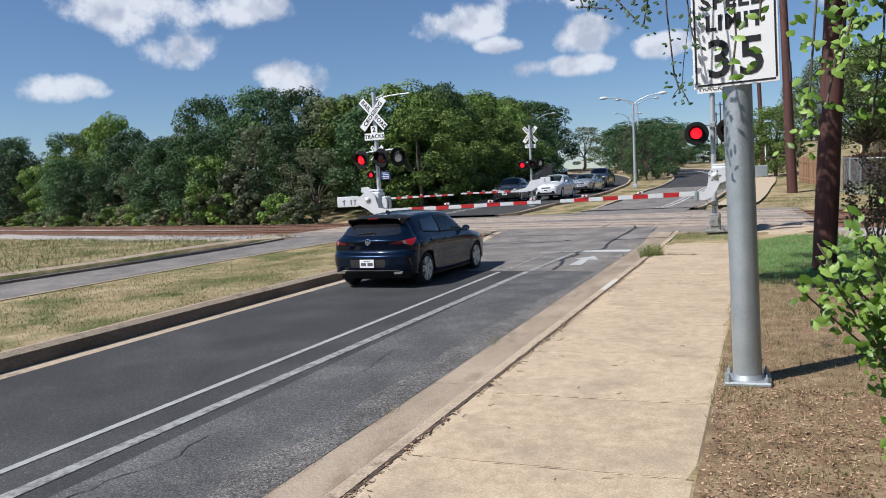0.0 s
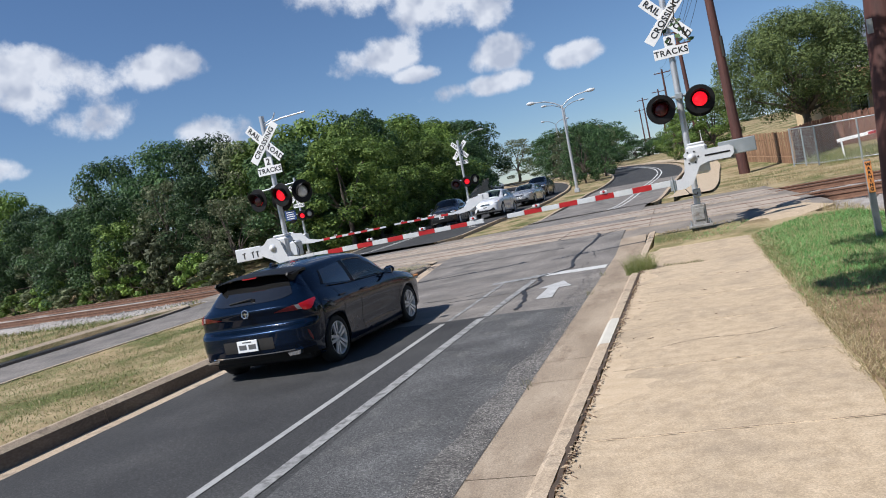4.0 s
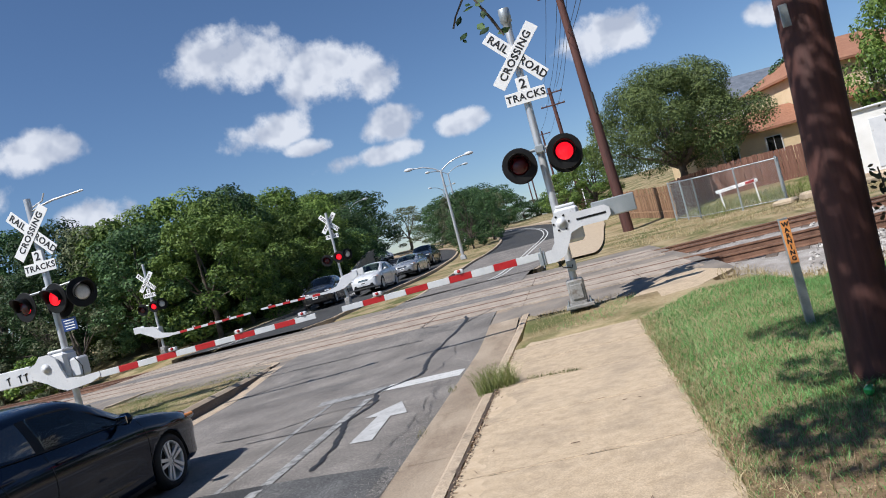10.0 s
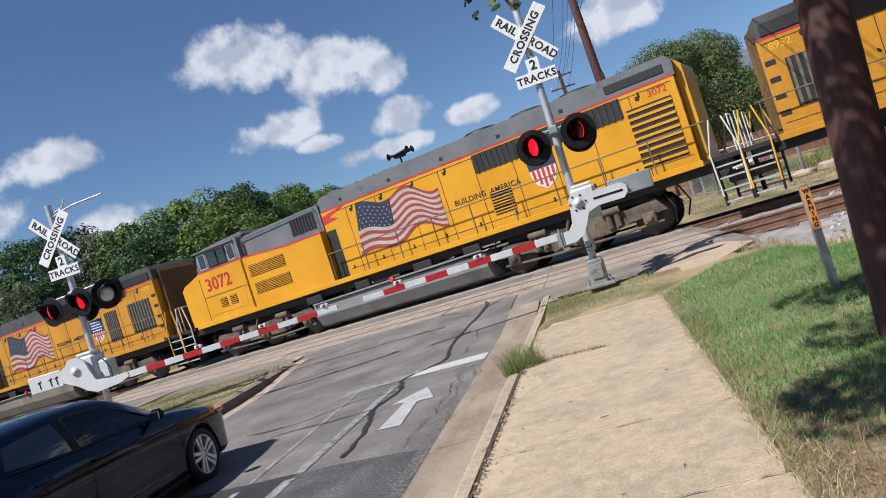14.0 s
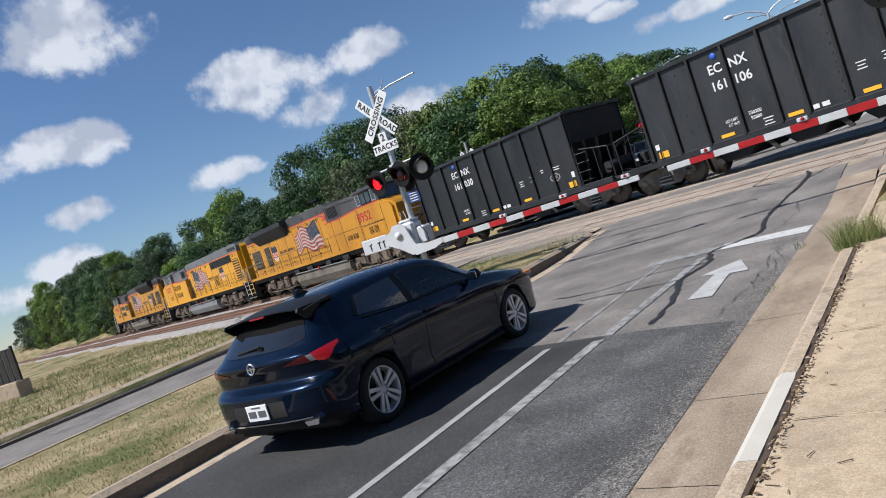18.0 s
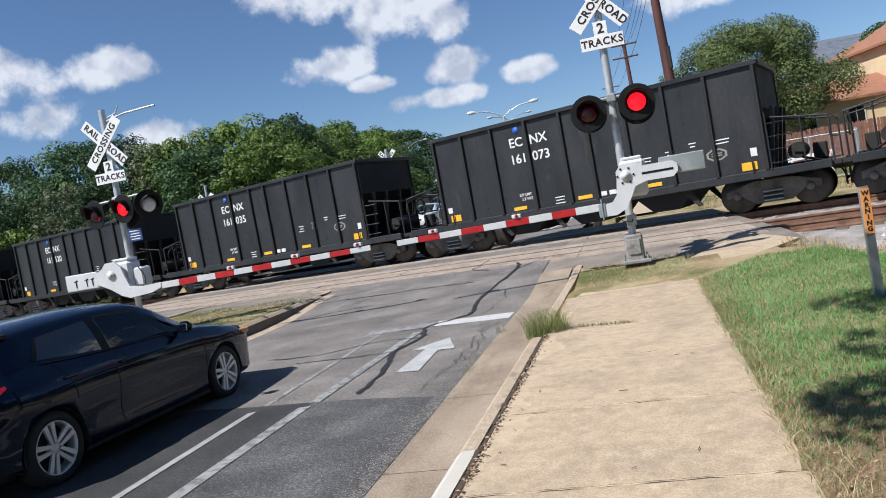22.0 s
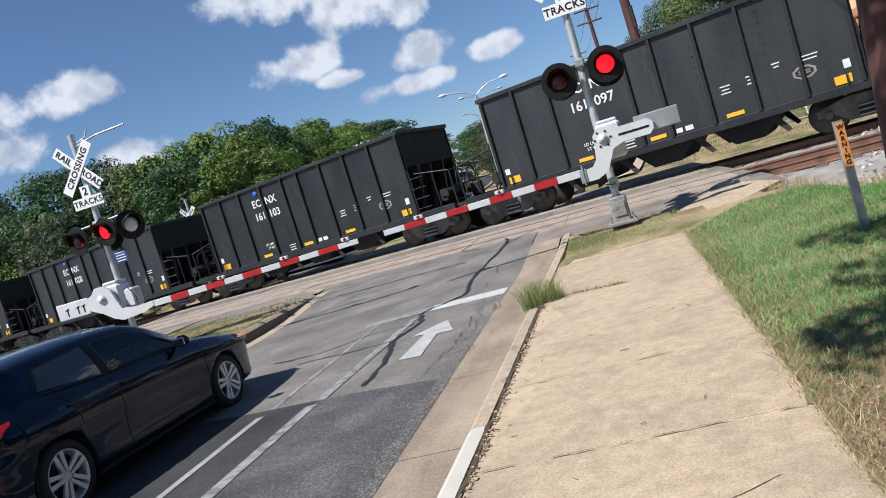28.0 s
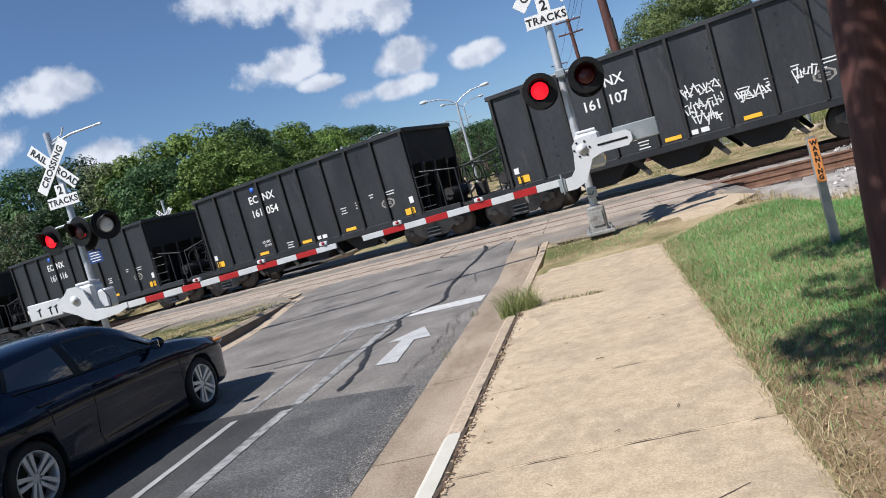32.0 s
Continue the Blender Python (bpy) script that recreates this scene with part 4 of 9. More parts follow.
def flasher(root, x, z, lit, y=-.25, face=-1, clear=False, turn=0.0, r=.30):
    """One lamp unit: target disc, hood, lens and housing, facing -y for face=-1."""
    rt = Euler((0, 0, radians(turn))).to_matrix()
    def tr(g):
        g.v = [tuple(rt @ Vector(p) + Vector((x, y, z))) for p in g.v]
        return g
    f = face
    n = 26
    hole = .166
    disc = Geo().lathe([(0, hole), (0, r * .98), (.004, r), (.02, r), (.02, hole), (0, hole)], (0, 0, 0), (0, -f, 0), n, False)
    unit = part("target_disc", tr(disc), M["black"], root)
    hood = Geo()
    vs, fs = [], []
    for i in range(15):
        a = radians(-20 + 220 * i / 14)
        cx, cz = math.cos(a) * .19, math.sin(a) * .19
        ln = .09 + .17 * max(0, math.sin(a))
        for d, rr in ((.0, 1.0), (ln, 1.05), (ln, 1.0), (.0, .95)):
            vs.append((cx * rr, f * d, cz * rr))
    for i in range(14):
        fs += [(4 * i + k, 4 * i + (k + 1) % 4, 4 * i + 4 + (k + 1) % 4, 4 * i + 4 + k) for k in range(4)]
    hood.add(vs, fs, True)
    part("hood", tr(hood), M["black"], unit)
    # a turning lens stands in for flashing: one face glows, the other is dark glass
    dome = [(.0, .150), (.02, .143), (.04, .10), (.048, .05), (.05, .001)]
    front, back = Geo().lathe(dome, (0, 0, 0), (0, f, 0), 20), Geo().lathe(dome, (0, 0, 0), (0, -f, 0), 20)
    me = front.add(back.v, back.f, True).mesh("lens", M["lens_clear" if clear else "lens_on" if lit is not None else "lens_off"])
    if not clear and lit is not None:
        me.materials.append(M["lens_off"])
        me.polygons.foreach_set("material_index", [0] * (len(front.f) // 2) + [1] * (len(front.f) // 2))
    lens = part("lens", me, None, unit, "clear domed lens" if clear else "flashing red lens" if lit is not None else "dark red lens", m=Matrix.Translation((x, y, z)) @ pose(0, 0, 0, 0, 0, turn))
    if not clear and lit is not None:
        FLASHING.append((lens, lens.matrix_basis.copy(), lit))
    ho = Geo().lathe([(-.0, .165), (-.08, .175), (-.15, .13), (-.17, .06), (-.17, 0.001)], (0, 0, 0), (0, f, 0), 16)
    part("lamp_housing", tr(ho), M["black" if not clear else "alu"], unit)
    return unit


def gate_arm(root, x0, z0, x1, z1, y, light_x=()):
    L = math.hypot(x1 - x0, z1 - z0)
    sg = 1 if x1 > x0 else -1
    a = math.atan2(z1 - z0, abs(x1 - x0))
    def at(u):
        return x0 + sg * math.cos(a) * u, z0 + math.sin(a) * u
    rot = rot_y(-sg * math.degrees(a))
    n = max(2, round(L / .405))
    for i in range(n):
        u0, u1 = L * i / n, L * (i + 1) / n
        c = at((u0 + u1) / 2)
        h = .125 - .03 * (u0 / L)
        part("red_stripe" if i % 2 else "white_stripe", Geo().box((c[0], y, c[1]), (u1 - u0 - .002, .035, h), .004, rot), M["red" if i % 2 else "armwhite"], root)
    for u in light_x:
        c = at(u)
        gl = part("arm_lamp", Geo().box((c[0], y, c[1] + .10), (.16, .07, .07), .012), M["gatewhite"], root)
        part("lamp_lens", Geo().lathe([(.0, .03), (.02, .025), (.03, .001)], (c[0], y - .035, c[1] + .105), (0, -1, 0), 10), M["red"], gl)


BASE_M = mk("weathered cast base", [(.20, .195, .185), (.30, .295, .28), (.38, .37, .35)], .7, metal=.2, scale=6, fine=40, bump=.15, wear=((.13, .10, .075), .52, .72, 7.0))


def signal_base(name, label, base, height, xb_z, group, lettered=True, xb_y=-.12):
    root = thing(name, label, "crossing signal", group, m=pose(*base))
    part("mast", Geo().tube((0, 0, .35), (0, 0, height), .066, n=16), M["alu"], root)
    ft = part("mast_base", Geo().box((0, 0, .26), (.30, .30, .46), .03).box((0, 0, .03), (.48, .46, .06), .012).box((0, -.16, .28), (.20, .03, .26), .01), BASE_M, root)
    for bx in (-.19, .19):
        for by in (-.18, .18):
            part("anchor_bolt", Geo().tube((bx, by, .05), (bx, by, .13), .018, n=6), M["galv"], ft)
    crossbuck(root, xb_z, xb_y, lettered)
    return root


# signal beside the pavement
rb = signal_base("crossing_signal", "crossing signal with crossbuck, red flashers and lowered gate by the pavement", (1.335, 14.56, .13), 5.02, 4.44, "crossing signals")
cap = Geo().lathe([(0, .066), (.02, .075), (.10, .075), (.12, .10), (.34, .10), (.35, .095), (.35, .001)], (0, 0, 4.95), (0, 0, 1), 16)
part("bell", cap, M["galv"], rb)
part("lamp_crossarm", Geo().tube((-.42, -.08, 2.80), (.42, -.08, 2.80), .028).box((0, -.05, 2.80), (.16, .16, .14), .02), M["galv"], rb)
for x in (-.40, .40):
    part("lamp_bracket", Geo().tube((x, -.08, 2.80), (x, -.10, 2.68), .025), M["galv"], rb)
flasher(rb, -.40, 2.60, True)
flasher(rb, .39, 2.64, False)
for sx in (-1, 1):
    flasher(rb, .40 * sx, 2.60, None, y=.16, face=1)
part("junction_box", Geo().box((.02, -.10, .27 + .46), (.16, .10, .18), .015), M["galv"], rb)
part("gate_mechanism", Geo().box((.16, -.02, 1.42), (.42, .36, .62), .05).box((.16, -.02, 1.75), (.34, .30, .06), .02), M["gatewhite"], rb)
arm_pl = [(-.42, .86), (-.20, .86), (-.02, .94), (.08, 1.12), (.16, 1.28), (.34, 1.34), (.78, 1.34), (.86, 1.42), (.86, 1.54), (.78, 1.60), (.30, 1.60), (.10, 1.64), (-.04, 1.66), (-.12, 1.56), (-.12, 1.44), (-.16, 1.18), (-.24, 1.08), (-.42, 1.06)]
part("gate_arm_bracket", Geo().prism(arm_pl, -.33, -.28), M["gatewhite"], rb, "white steel crank arm of the gate")
part("slot", Geo().box((.54, -.334, 1.47), (.50, .006, .035), .002), M["black"], rb)
hub = part("pivot_hub", Geo().lathe([(0, .085), (.03, .085), (.03, .04), (.045, .04), (.045, .001)], (.03, -.33, 1.48), (0, -1, 0), 14), M["gatewhite"], rb)
for i in range(6):
    a = i * math.pi / 3
    part("bolt", Geo().tube((.03 + .13 * math.cos(a), -.328, 1.48 + .13 * math.sin(a)), (.03 + .13 * math.cos(a), -.342, 1.48 + .13 * math.sin(a)), .02, n=6), M["black"], hub)
part("counterweight", Geo().box((.94, -.24, 1.53), (.72, .05, .30), .015), M["galv"], rb, "grey steel counterweight plate")
part("clamp", Geo().box((-.42, -.31, .97), (.12, .08, .24), .015).tube((-.42, -.36, .82), (-.42, -.36, 1.16), .014, n=6), M["galv"], rb)
part("cable", Geo().pipe([(-.2, -.26, .86), (-.12, -.26, .74), (.02, -.2, .70), (.06, -.1, .78)], .009), M["wire"], rb)
gate_arm(rb, -.46, 1.03, -4.05, .985, -.31, (1.4, 2.9))

# signal on the median
lbz = -.02
lb = signal_base("crossing_signal", "crossing signal on the grass median with lowered gate and blue notice", (-8.80, 15.08, lbz), 4.82, 4.12, "crossing signals")
part("lamp_crossarm", Geo().tube((-.52, -.08, 2.92), (.86, -.08, 2.98), .024).box((0, -.05, 2.93), (.16, .16, .14), .02), M["galv"], lb)
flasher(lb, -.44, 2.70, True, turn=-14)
flasher(lb, .25, 2.72, False, turn=-14)
flasher(lb, .86, 2.71, False, clear=True, turn=60)
flasher(lb, .02, 2.62, None, y=.18, face=1)
part("top_bracket", Geo().pipe([(.02, 0, 4.55), (.25, 0, 4.61), (.55, 0, 4.66), (1.25, 0, 4.68)], .022).pipe([(.05, 0, 4.62), (.32, 0, 4.70), (.40, 0, 4.84)], .016), M["alu"], lb)
part("notice", Geo().box((.34, -.14, 2.16), (.32, .006, .26), .004), mk("blue notice", [(.02, .05, .17), (.03, .07, .22)], .5), lb, "blue emergency notice plate")
for k in range(4):
    part("notice_line", Geo().box((.34, -.1445, 2.24 - k * .055), (.24 - .03 * (k % 2), .002, .018)), M["sign"], lb)
part("gate_mechanism", Geo().box((-.08, -.05, 1.36), (.44, .40, .62), .06).box((-.08, -.05, 1.70), (.36, .34, .06), .02).box((.24, -.02, 1.30), (.26, .30, .40), .04), M["gatewhite"], lb)
pl = [(-.62, 1.28), (-.30, 1.12), (-.10, .98), (.10, .90), (.62, .94), (.86, 1.02), (.86, 1.12), (.40, 1.10), (.14, 1.14), (.06, 1.36), (.0, 1.56), (-.14, 1.68), (-.34, 1.68), (-.46, 1.56), (-.62, 1.50)]
part("gate_arm_bracket", Geo().prism(pl, -.36, -.30), M["gatewhite"], lb, "white steel crank arm of the gate")
part("pivot_hub", Geo().lathe([(0, .09), (.03, .09), (.03, .04), (.05, .04), (.05, .001)], (-.24, -.36, 1.42), (0, -1, 0), 14), M["gatewhite"], lb)
part("counterweight", Geo().box((-.98, -.33, 1.38), (.78, .05, .34), .015), M["gatewhite"], lb, "pale steel counterweight plate")
for x in (-1.18, -.92, -.78):
    part("slot", Geo().prism([(x, 1.40), (x + .11, 1.44), (x + .11, 1.41), (x + .08, 1.40), (x + .08, 1.27), (x + .055, 1.27), (x + .055, 1.40)], -.359, -.362), M["black"], lb)
part("cable", Geo().pipe([(.3, -.2, 1.5), (.42, -.2, 1.3), (.36, -.15, 1.0), (.2, -.1, .85)], .01), M["wire"], lb)
gate_arm(lb, .86, 1.05, 5.40, 1.12, -.33, (1.6, 3.0, 4.3))

# signals across the tracks
for k, (bx, by, side, h, xz) in enumerate(((-10.05, 38.3, -1, 5.0, 4.45), (-19.9, 37.0, 1, 4.9, 3.95))):
    bz = fz(bx, by)
    f = signal_base("crossing_signal", "crossing signal beyond the tracks with lowered gate and red flashers", (bx, by, bz), h, xz, "crossing signals", True, xb_y=.1 if k == 0 else -.1)
    part("lamp_crossarm", Geo().tube((-.5, -.05, 2.75), (.6, -.05, 2.75), .026), M["galv"], f)
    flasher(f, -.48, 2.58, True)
    flasher(f, .18, 2.62, False)
    flasher(f, .66, 2.66, False, clear=True, turn=55)
    s = side
    part("gate_mechanism", Geo().box((-.1 * s, 0, 1.25), (.44, .40, .62), .05), M["gatewhite"], f)
    part("gate_arm_bracket", Geo().prism([(-.1 * s, 1.0), (.5 * s, .92), (.9 * s, .95), (.9 * s, 1.06), (.3 * s, 1.2), (-.1 * s, 1.62), (-.9 * s, 1.75), (-.9 * s, 1.45)] if s > 0 else [(.1, 1.62), (-.3, 1.2), (-.9, 1.06), (-.9, .95), (-.5, .92), (.1, 1.0), (.9, 1.45), (.9, 1.75)], -.32, -.27), M["gatewhite"], f)
    part("counterweight", Geo().box((-.95 * s, -.25, 1.62), (.62, .05, .34), .015), M["gatewhite"], f)
    gate_arm(f, .86 * s, 1.0, (4.6 if k == 0 else 5.25) * s, 1.02 + .02 * k, -.3, (1.2, 2.2, 3.2))

# ---------- roadside signs and poles ----------
sp = thing("speed_limit_sign", "white speed limit sign on a thick grey steel pole", "road sign", m=pose(2.035, .12, 0, 0, -1.0, 0))
part("pole", Geo().tube((0, 0, .03), (0, 0, 3.2), .108, n=28, caps=True), M["galv"], sp)
bp = part("base_plate", Geo().box((0, 0, .02), (.35, .35, .04), .012).tube((0, 0, .035), (0, 0, .075), .13, .112, n=24), M["galv"], sp)
for bx in (-.14, .14):
    for by in (-.14, .14):
        part("anchor_bolt", Geo().tube((bx, by, .035), (bx, by, .075), .02, n=6).tube((bx, by, .07), (bx, by, .10), .010, n=6), M["galv"], bp)
pa = part("sign_plate", Geo().box((-.005, -.125, 2.73), (.61, .006, .77), .003), M["sign"], sp, "white sign face with black lettering")
border = Geo()
for cx, cz, w, h in ((0, .362, .555, .014), (0, -.362, .555, .014), (-.284, 0, .014, .70), (.284, 0, .014, .70)):
    border.box((-.005 + cx, -.129, 2.73 + cz), (w, .003, h))
part("border", border, M["ink"], pa)
for txt, sz, zz in (("SPEED", .155, 2.985), ("LIMIT", .155, 2.825), ("35", .40, 2.545)):
    part("lettering", text_mesh(txt, sz, M["ink"], bold=.006, spacing=1.15), None, pa, m=Matrix.Translation((-.005, -.1295, zz)) @ Euler((radians(90), 0, 0)).to_matrix().to_4x4())

wp = thing("warning_marker", "orange warning marker on a galvanised post in the grass", "marker post", m=pose(3.49, 9.53, -.02, 0, -.8, 4))
part("post", Geo().prism([(-.04, -.02), (.04, -.02), (.04, .03), (.025, .03), (.025, -.005), (-.025, -.005), (-.025, .03), (-.04, .03)], 0, 1.12, "xy"), M["galv"], wp)
part("marker_plate", Geo().box((0, -.028, .88), (.085, .006, .44), .003), M["orange"], wp, "orange plate lettered downwards")
for i, ch in enumerate("WARNING"):
    part("lettering", text_mesh(ch, .062, M["ink"], bold=.003), None, wp, m=Matrix.Translation((0, -.0315, 1.055 - i * .058)) @ Euler((radians(90), 0, 0)).to_matrix().to_4x4())


def wood_pole(base, r0, r1, h, lean=(0, 0), label="", crossarms=0):
    p = thing("utility_pole", label or "dark creosoted timber utility pole", "utility pole", "utility poles", m=pose(*base))
    g = Geo()
    n, k = 18, 12
    vs = []
    for j in range(k + 1):
        t = j / k
        r = r0 + (r1 - r0) * t
        for i in range(n):
            a = 2 * math.pi * i / n
            rr = r * (1 + .035 * noise.noise((math.cos(a) * 2, math.sin(a) * 2, t * 9 + base[0])))
            vs.append((lean[0] * t + rr * math.cos(a), lean[1] * t + rr * math.sin(a), -.2 + (h + .2) * t))
    g.add(vs, [(j * n + i, j * n + (i + 1) % n, (j + 1) * n + (i + 1) % n, (j + 1) * n + i) for j in range(k) for i in range(n)], True)
    g.add(vs[-n:], [tuple(range(n))])
    part("pole_shaft", g, M["wood_pole"], p)
    for c in range(crossarms):
        z = h - .5 - 1.1 * c
        part("crossarm", Geo().box((lean[0], lean[1] - .14, z), (2.2, .1, .12), .01), M["wood_pole"], p)
        for x in (-1.0, -.6, .6, 1.0):
            part("insulator", Geo().lathe([(0, .03), (.05, .055), (.09, .035), (.13, .05), (.16, .001)], (x + lean[0], lean[1] - .14, z + .06), (0, 0, 1), 10), M["galv"], p)
    return p


bigp = wood_pole((3.24, 7.38, 0), .185, .13, 11.5, (.55, .1), "weathered reddish-brown timber utility pole in the grass verge")
part("metal_tag", Geo().box((-.05, -.185, 2.62), (.06, .012, .16), .004), M["galv"], bigp)
p2 = wood_pole((4.75, 41.4, fz(4.75, 41.4)), .29, .19, 13.5, (-.45, 0), "dark timber utility pole beyond the tracks", 1)
part("cable_guard", Geo().tube((-.05, -.26, 6.4), (-.08, -.25, 7.5), .09), M["dark"], p2)
p3 = wood_pole((3.9, 69, fz(3.9, 69)), .22, .15, 12.2, (-.4, 0), "distant timber utility pole with crossarms", 2)
part("conduit", Geo().tube((.2, -.2, 0), (.15, -.2, 6), .05), M["sign"], p3)
for x, y, h in ((2.4, 104, 12), (1.6, 140, 12), (-1.5, 150, 12), (-3.0, 175, 12)):
    wood_pole((x, y, fz(x, y) - .3), .17, .12, h, (-.2, 0), "far timber utility pole", 1)
wires = [((4.2, -12, 9.6), (4.3, 41.3, 13.4)), ((4.4, -12, 9.0), (4.4, 41.3, 12.9)), ((3.5, -12, 10.6), (3.8, 41.3, 13.9)), ((3.9, -12, 8.2), (4.3, 41.3, 11.2)), ((3.9, -12, 7.6), (4.2, 41.3, 10.7)), ((4.6, -12, 10.4), (5.0, 41.3, 13.9)),
         ((4.3, 41.3, 13.4), (3.5, 69, 13.4)), ((4.4, 41.3, 12.9), (3.6, 69, 12.8)), ((3.8, 41.3, 13.9), (2.9, 69, 13.4)), ((4.3, 41.3, 11.2), (3.5, 69, 11.4)), ((5.0, 41.3, 13.9), (4.2, 69, 13.5)), ((3.5, 69, 13.3), (2.0, 104, 14.5)), ((3.6, 69, 11.4), (2.2, 104, 13.2))]
for a, b in wires:
    pts = []
    for i in range(13):
        t = i / 12
        p = Vector(a).lerp(Vector(b), t)
        p.z -= 1.1 * 4 * t * (1 - t) * ((Vector(b) - Vector(a)).length / 55)
        pts.append(p)
    tagged(part("overhead_cable", Geo().pipe(pts, .014, 5), M["wire"]), "black overhead cable between timber poles", "cable", "overhead cables")


def street_lamp(base, h, arms, turn=0):
    L = thing("street_lamp", "tall aluminium street lamp with curved arms", "street lamp", "street lamps", m=pose(*base, 0, 0, turn))
    part("pole", Geo().tube((0, 0, 0), (0, 0, h), .13, .075, n=12), M["alu"], L)
    part("pole_base", Geo().box((0, 0, .15), (.4, .4, .3), .03), M["alu"], L)
    for s in arms:
        ar = part("arm", Geo().pipe([(0, 0, h - .1), (.5 * s, 0, h + .25), (1.2 * s, 0, h + .52), (2.1 * s, 0, h + .62)], .045, 8), M["alu"], L)
        part("lamp_head", Geo().lathe([(0, .03), (.08, .10), (.35, .14), (.6, .10), (.68, .001)], (1.95 * s, 0, h + .62), (s, 0, .02), 10), M["gatewhite"], ar)
    return L


street_lamp((-5.9, 54.5, fz(-5.9, 54.5)), 6.7, (-1, 1))
street_lamp((-9.5, 86, fz(-9.5, 86)), 8.4, (-1, 1), 20)
street_lamp((-23.5, 92, fz(-23.5, 92)), 8.0, (1,), 30)
street_lamp((-15, 118, fz(-15, 118)), 8.2, (-1, 1), 40)


# ---------- the train ----------
PAINT = {
    "yellow": mk("weathered locomotive yellow", [(.42, .176, .010), (.53, .236, .014), (.60, .28, .02)], .42, scale=.8, fine=20, bump=.03, stretch=(1, 1, .4), wear=((.20, .11, .03), .56, .80, 2.6), spec=.5),
    "yellow2": mk("clean locomotive yellow", [(.60, .265, .006), (.68, .32, .009), (.73, .35, .012)], .38, scale=.8, fine=20, bump=.03, wear=((.50, .25, .04), .64, .82, 1.7), spec=.5),
    "grey": mk("locomotive grey", [(.105, .115, .12), (.15, .16, .165), (.19, .20, .205)], .5, scale=1.0, fine=25, bump=.04, wear=((.07, .07, .07), .55, .75, 2.0)),
    "dkgrey": mk("sooty roof grey", [g3(.010), g3(.022), g3(.04)], .6, scale=1.0, fine=25, bump=.05),
    "soot": mk("sooted yellow end", [(.035, .024, .012), (.10, .058, .018), (.24, .12, .02)], .6, scale=.9, fine=20, bump=.03, stretch=(1, 1, .4)),
    "dirtygrey": mk("grimy locomotive grey", [g3(.035), g3(.065), g3(.10)], .55, scale=1.0, fine=25, bump=.04),
    "flagcream": mk("faded flag white", [(.36, .31, .26), (.50, .45, .40)], .5, scale=2, fine=30, bump=0),
    "flagred": mk("faded flag red", [(.26, .035, .035), (.36, .06, .055)], .5, scale=2, fine=30, bump=0),
    "red": mk("red stripe paint", [(.46, .03, .03), (.56, .05, .045)], .45, scale=2, fine=40, bump=0),
    "numred": mk("red number paint", [(.36, .018, .022), (.44, .028, .03)], .45, scale=2, fine=40, bump=0),
    "blue": mk("flag blue", [(.018, .024, .048), (.034, .042, .07)], .5, scale=3, fine=40, bump=0),
    "flagwhite": mk("off-white paint", [(.60, .56, .50), (.74, .71, .66)], .5, scale=3, fine=40, bump=0),
    "truck": mk("dusty brown running gear", [(.055, .041, .030), (.125, .094, .068), (.22, .17, .125)], .85, scale=3, fine=40, bump=.3),
    "tank": mk("dusty fuel tank", [(.075, .066, .052), (.145, .125, .095), (.21, .18, .14)], .7, scale=1.2, fine=30, bump=.1),
    "tank2": mk("grey fuel tank", [(.12, .12, .115), (.19, .19, .185), (.25, .25, .24)], .55, scale=1.2, fine=30, bump=.05),
    "hoptruck": mk("grey running gear", [(.055, .051, .046), (.125, .115, .103), (.21, .195, .175)], .8, scale=3, fine=40, bump=.3),
    "wheel": mk("worn steel wheel", [(.045, .040, .037), (.10, .088, .08)], .5, metal=.4, scale=4, fine=40, bump=.1),
    "grille": mk("black grille", [g3(.012), g3(.025)], .7, scale=5, fine=40, bump=.1),
    "rail": mk("handrail steel", [(.10, .085, .06), (.20, .17, .11)], .6, scale=5, fine=40, bump=0),
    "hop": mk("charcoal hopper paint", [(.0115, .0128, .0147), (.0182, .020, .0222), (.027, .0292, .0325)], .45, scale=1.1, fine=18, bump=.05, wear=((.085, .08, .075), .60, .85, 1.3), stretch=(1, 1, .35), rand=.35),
    # darker than the sides; puts the shade of the recessed ends into the colour
    "hopdark": mk("darkened hopper ribs and ends", [g3(.008), g3(.016)], .7, scale=2, fine=20, bump=.1),
    "refl": mk("yellow reflective patch", [(.78, .40, .02), (.85, .47, .03)], .45, scale=8, fine=60, bump=0),
    "stencil": mk("white stencil paint", [(.62, .62, .60), (.78, .78, .76)], .55, scale=6, fine=60, bump=0),
    "_oct": mk("worn stencil outline", [(.20, .19, .17), (.33, .31, .28)], .6, bump=0),
    "bluedot": mk("blue dot", [(.02, .09, .45), (.03, .12, .52)], .5, bump=0),
}


def side_text(s, size, mat, x, z, y, parent, side=-1, bold=.01, spacing=1.0, name="lettering"):
    rz = 0 if side < 0 else 180
    part(name, text_mesh(s, size, mat, bold=bold, spacing=spacing), None, parent, m=Matrix.Translation((x, y * side, z)) @ Euler((radians(90), 0, radians(rz))).to_matrix().to_4x4())


def wheel_mesh(r):
    g = Geo()
    g.lathe([(-.065, .09), (-.065, r - .07), (-.05, r - .05), (-.05, r), (.05, r), (.05, r + .03), (.075, r + .03), (.075, .0)], (0, 0, 0), (0, 1, 0), 28)
    g.lathe([(-.065, .0), (-.065, .09)], (0, 0, 0), (0, 1, 0), 28)
    g.lathe([(-.17, .0), (-.17, .10), (-.06, .12)], (0, 0, 0), (0, 1, 0), 14)
    return g.mesh("wheel", PAINT["wheel"])


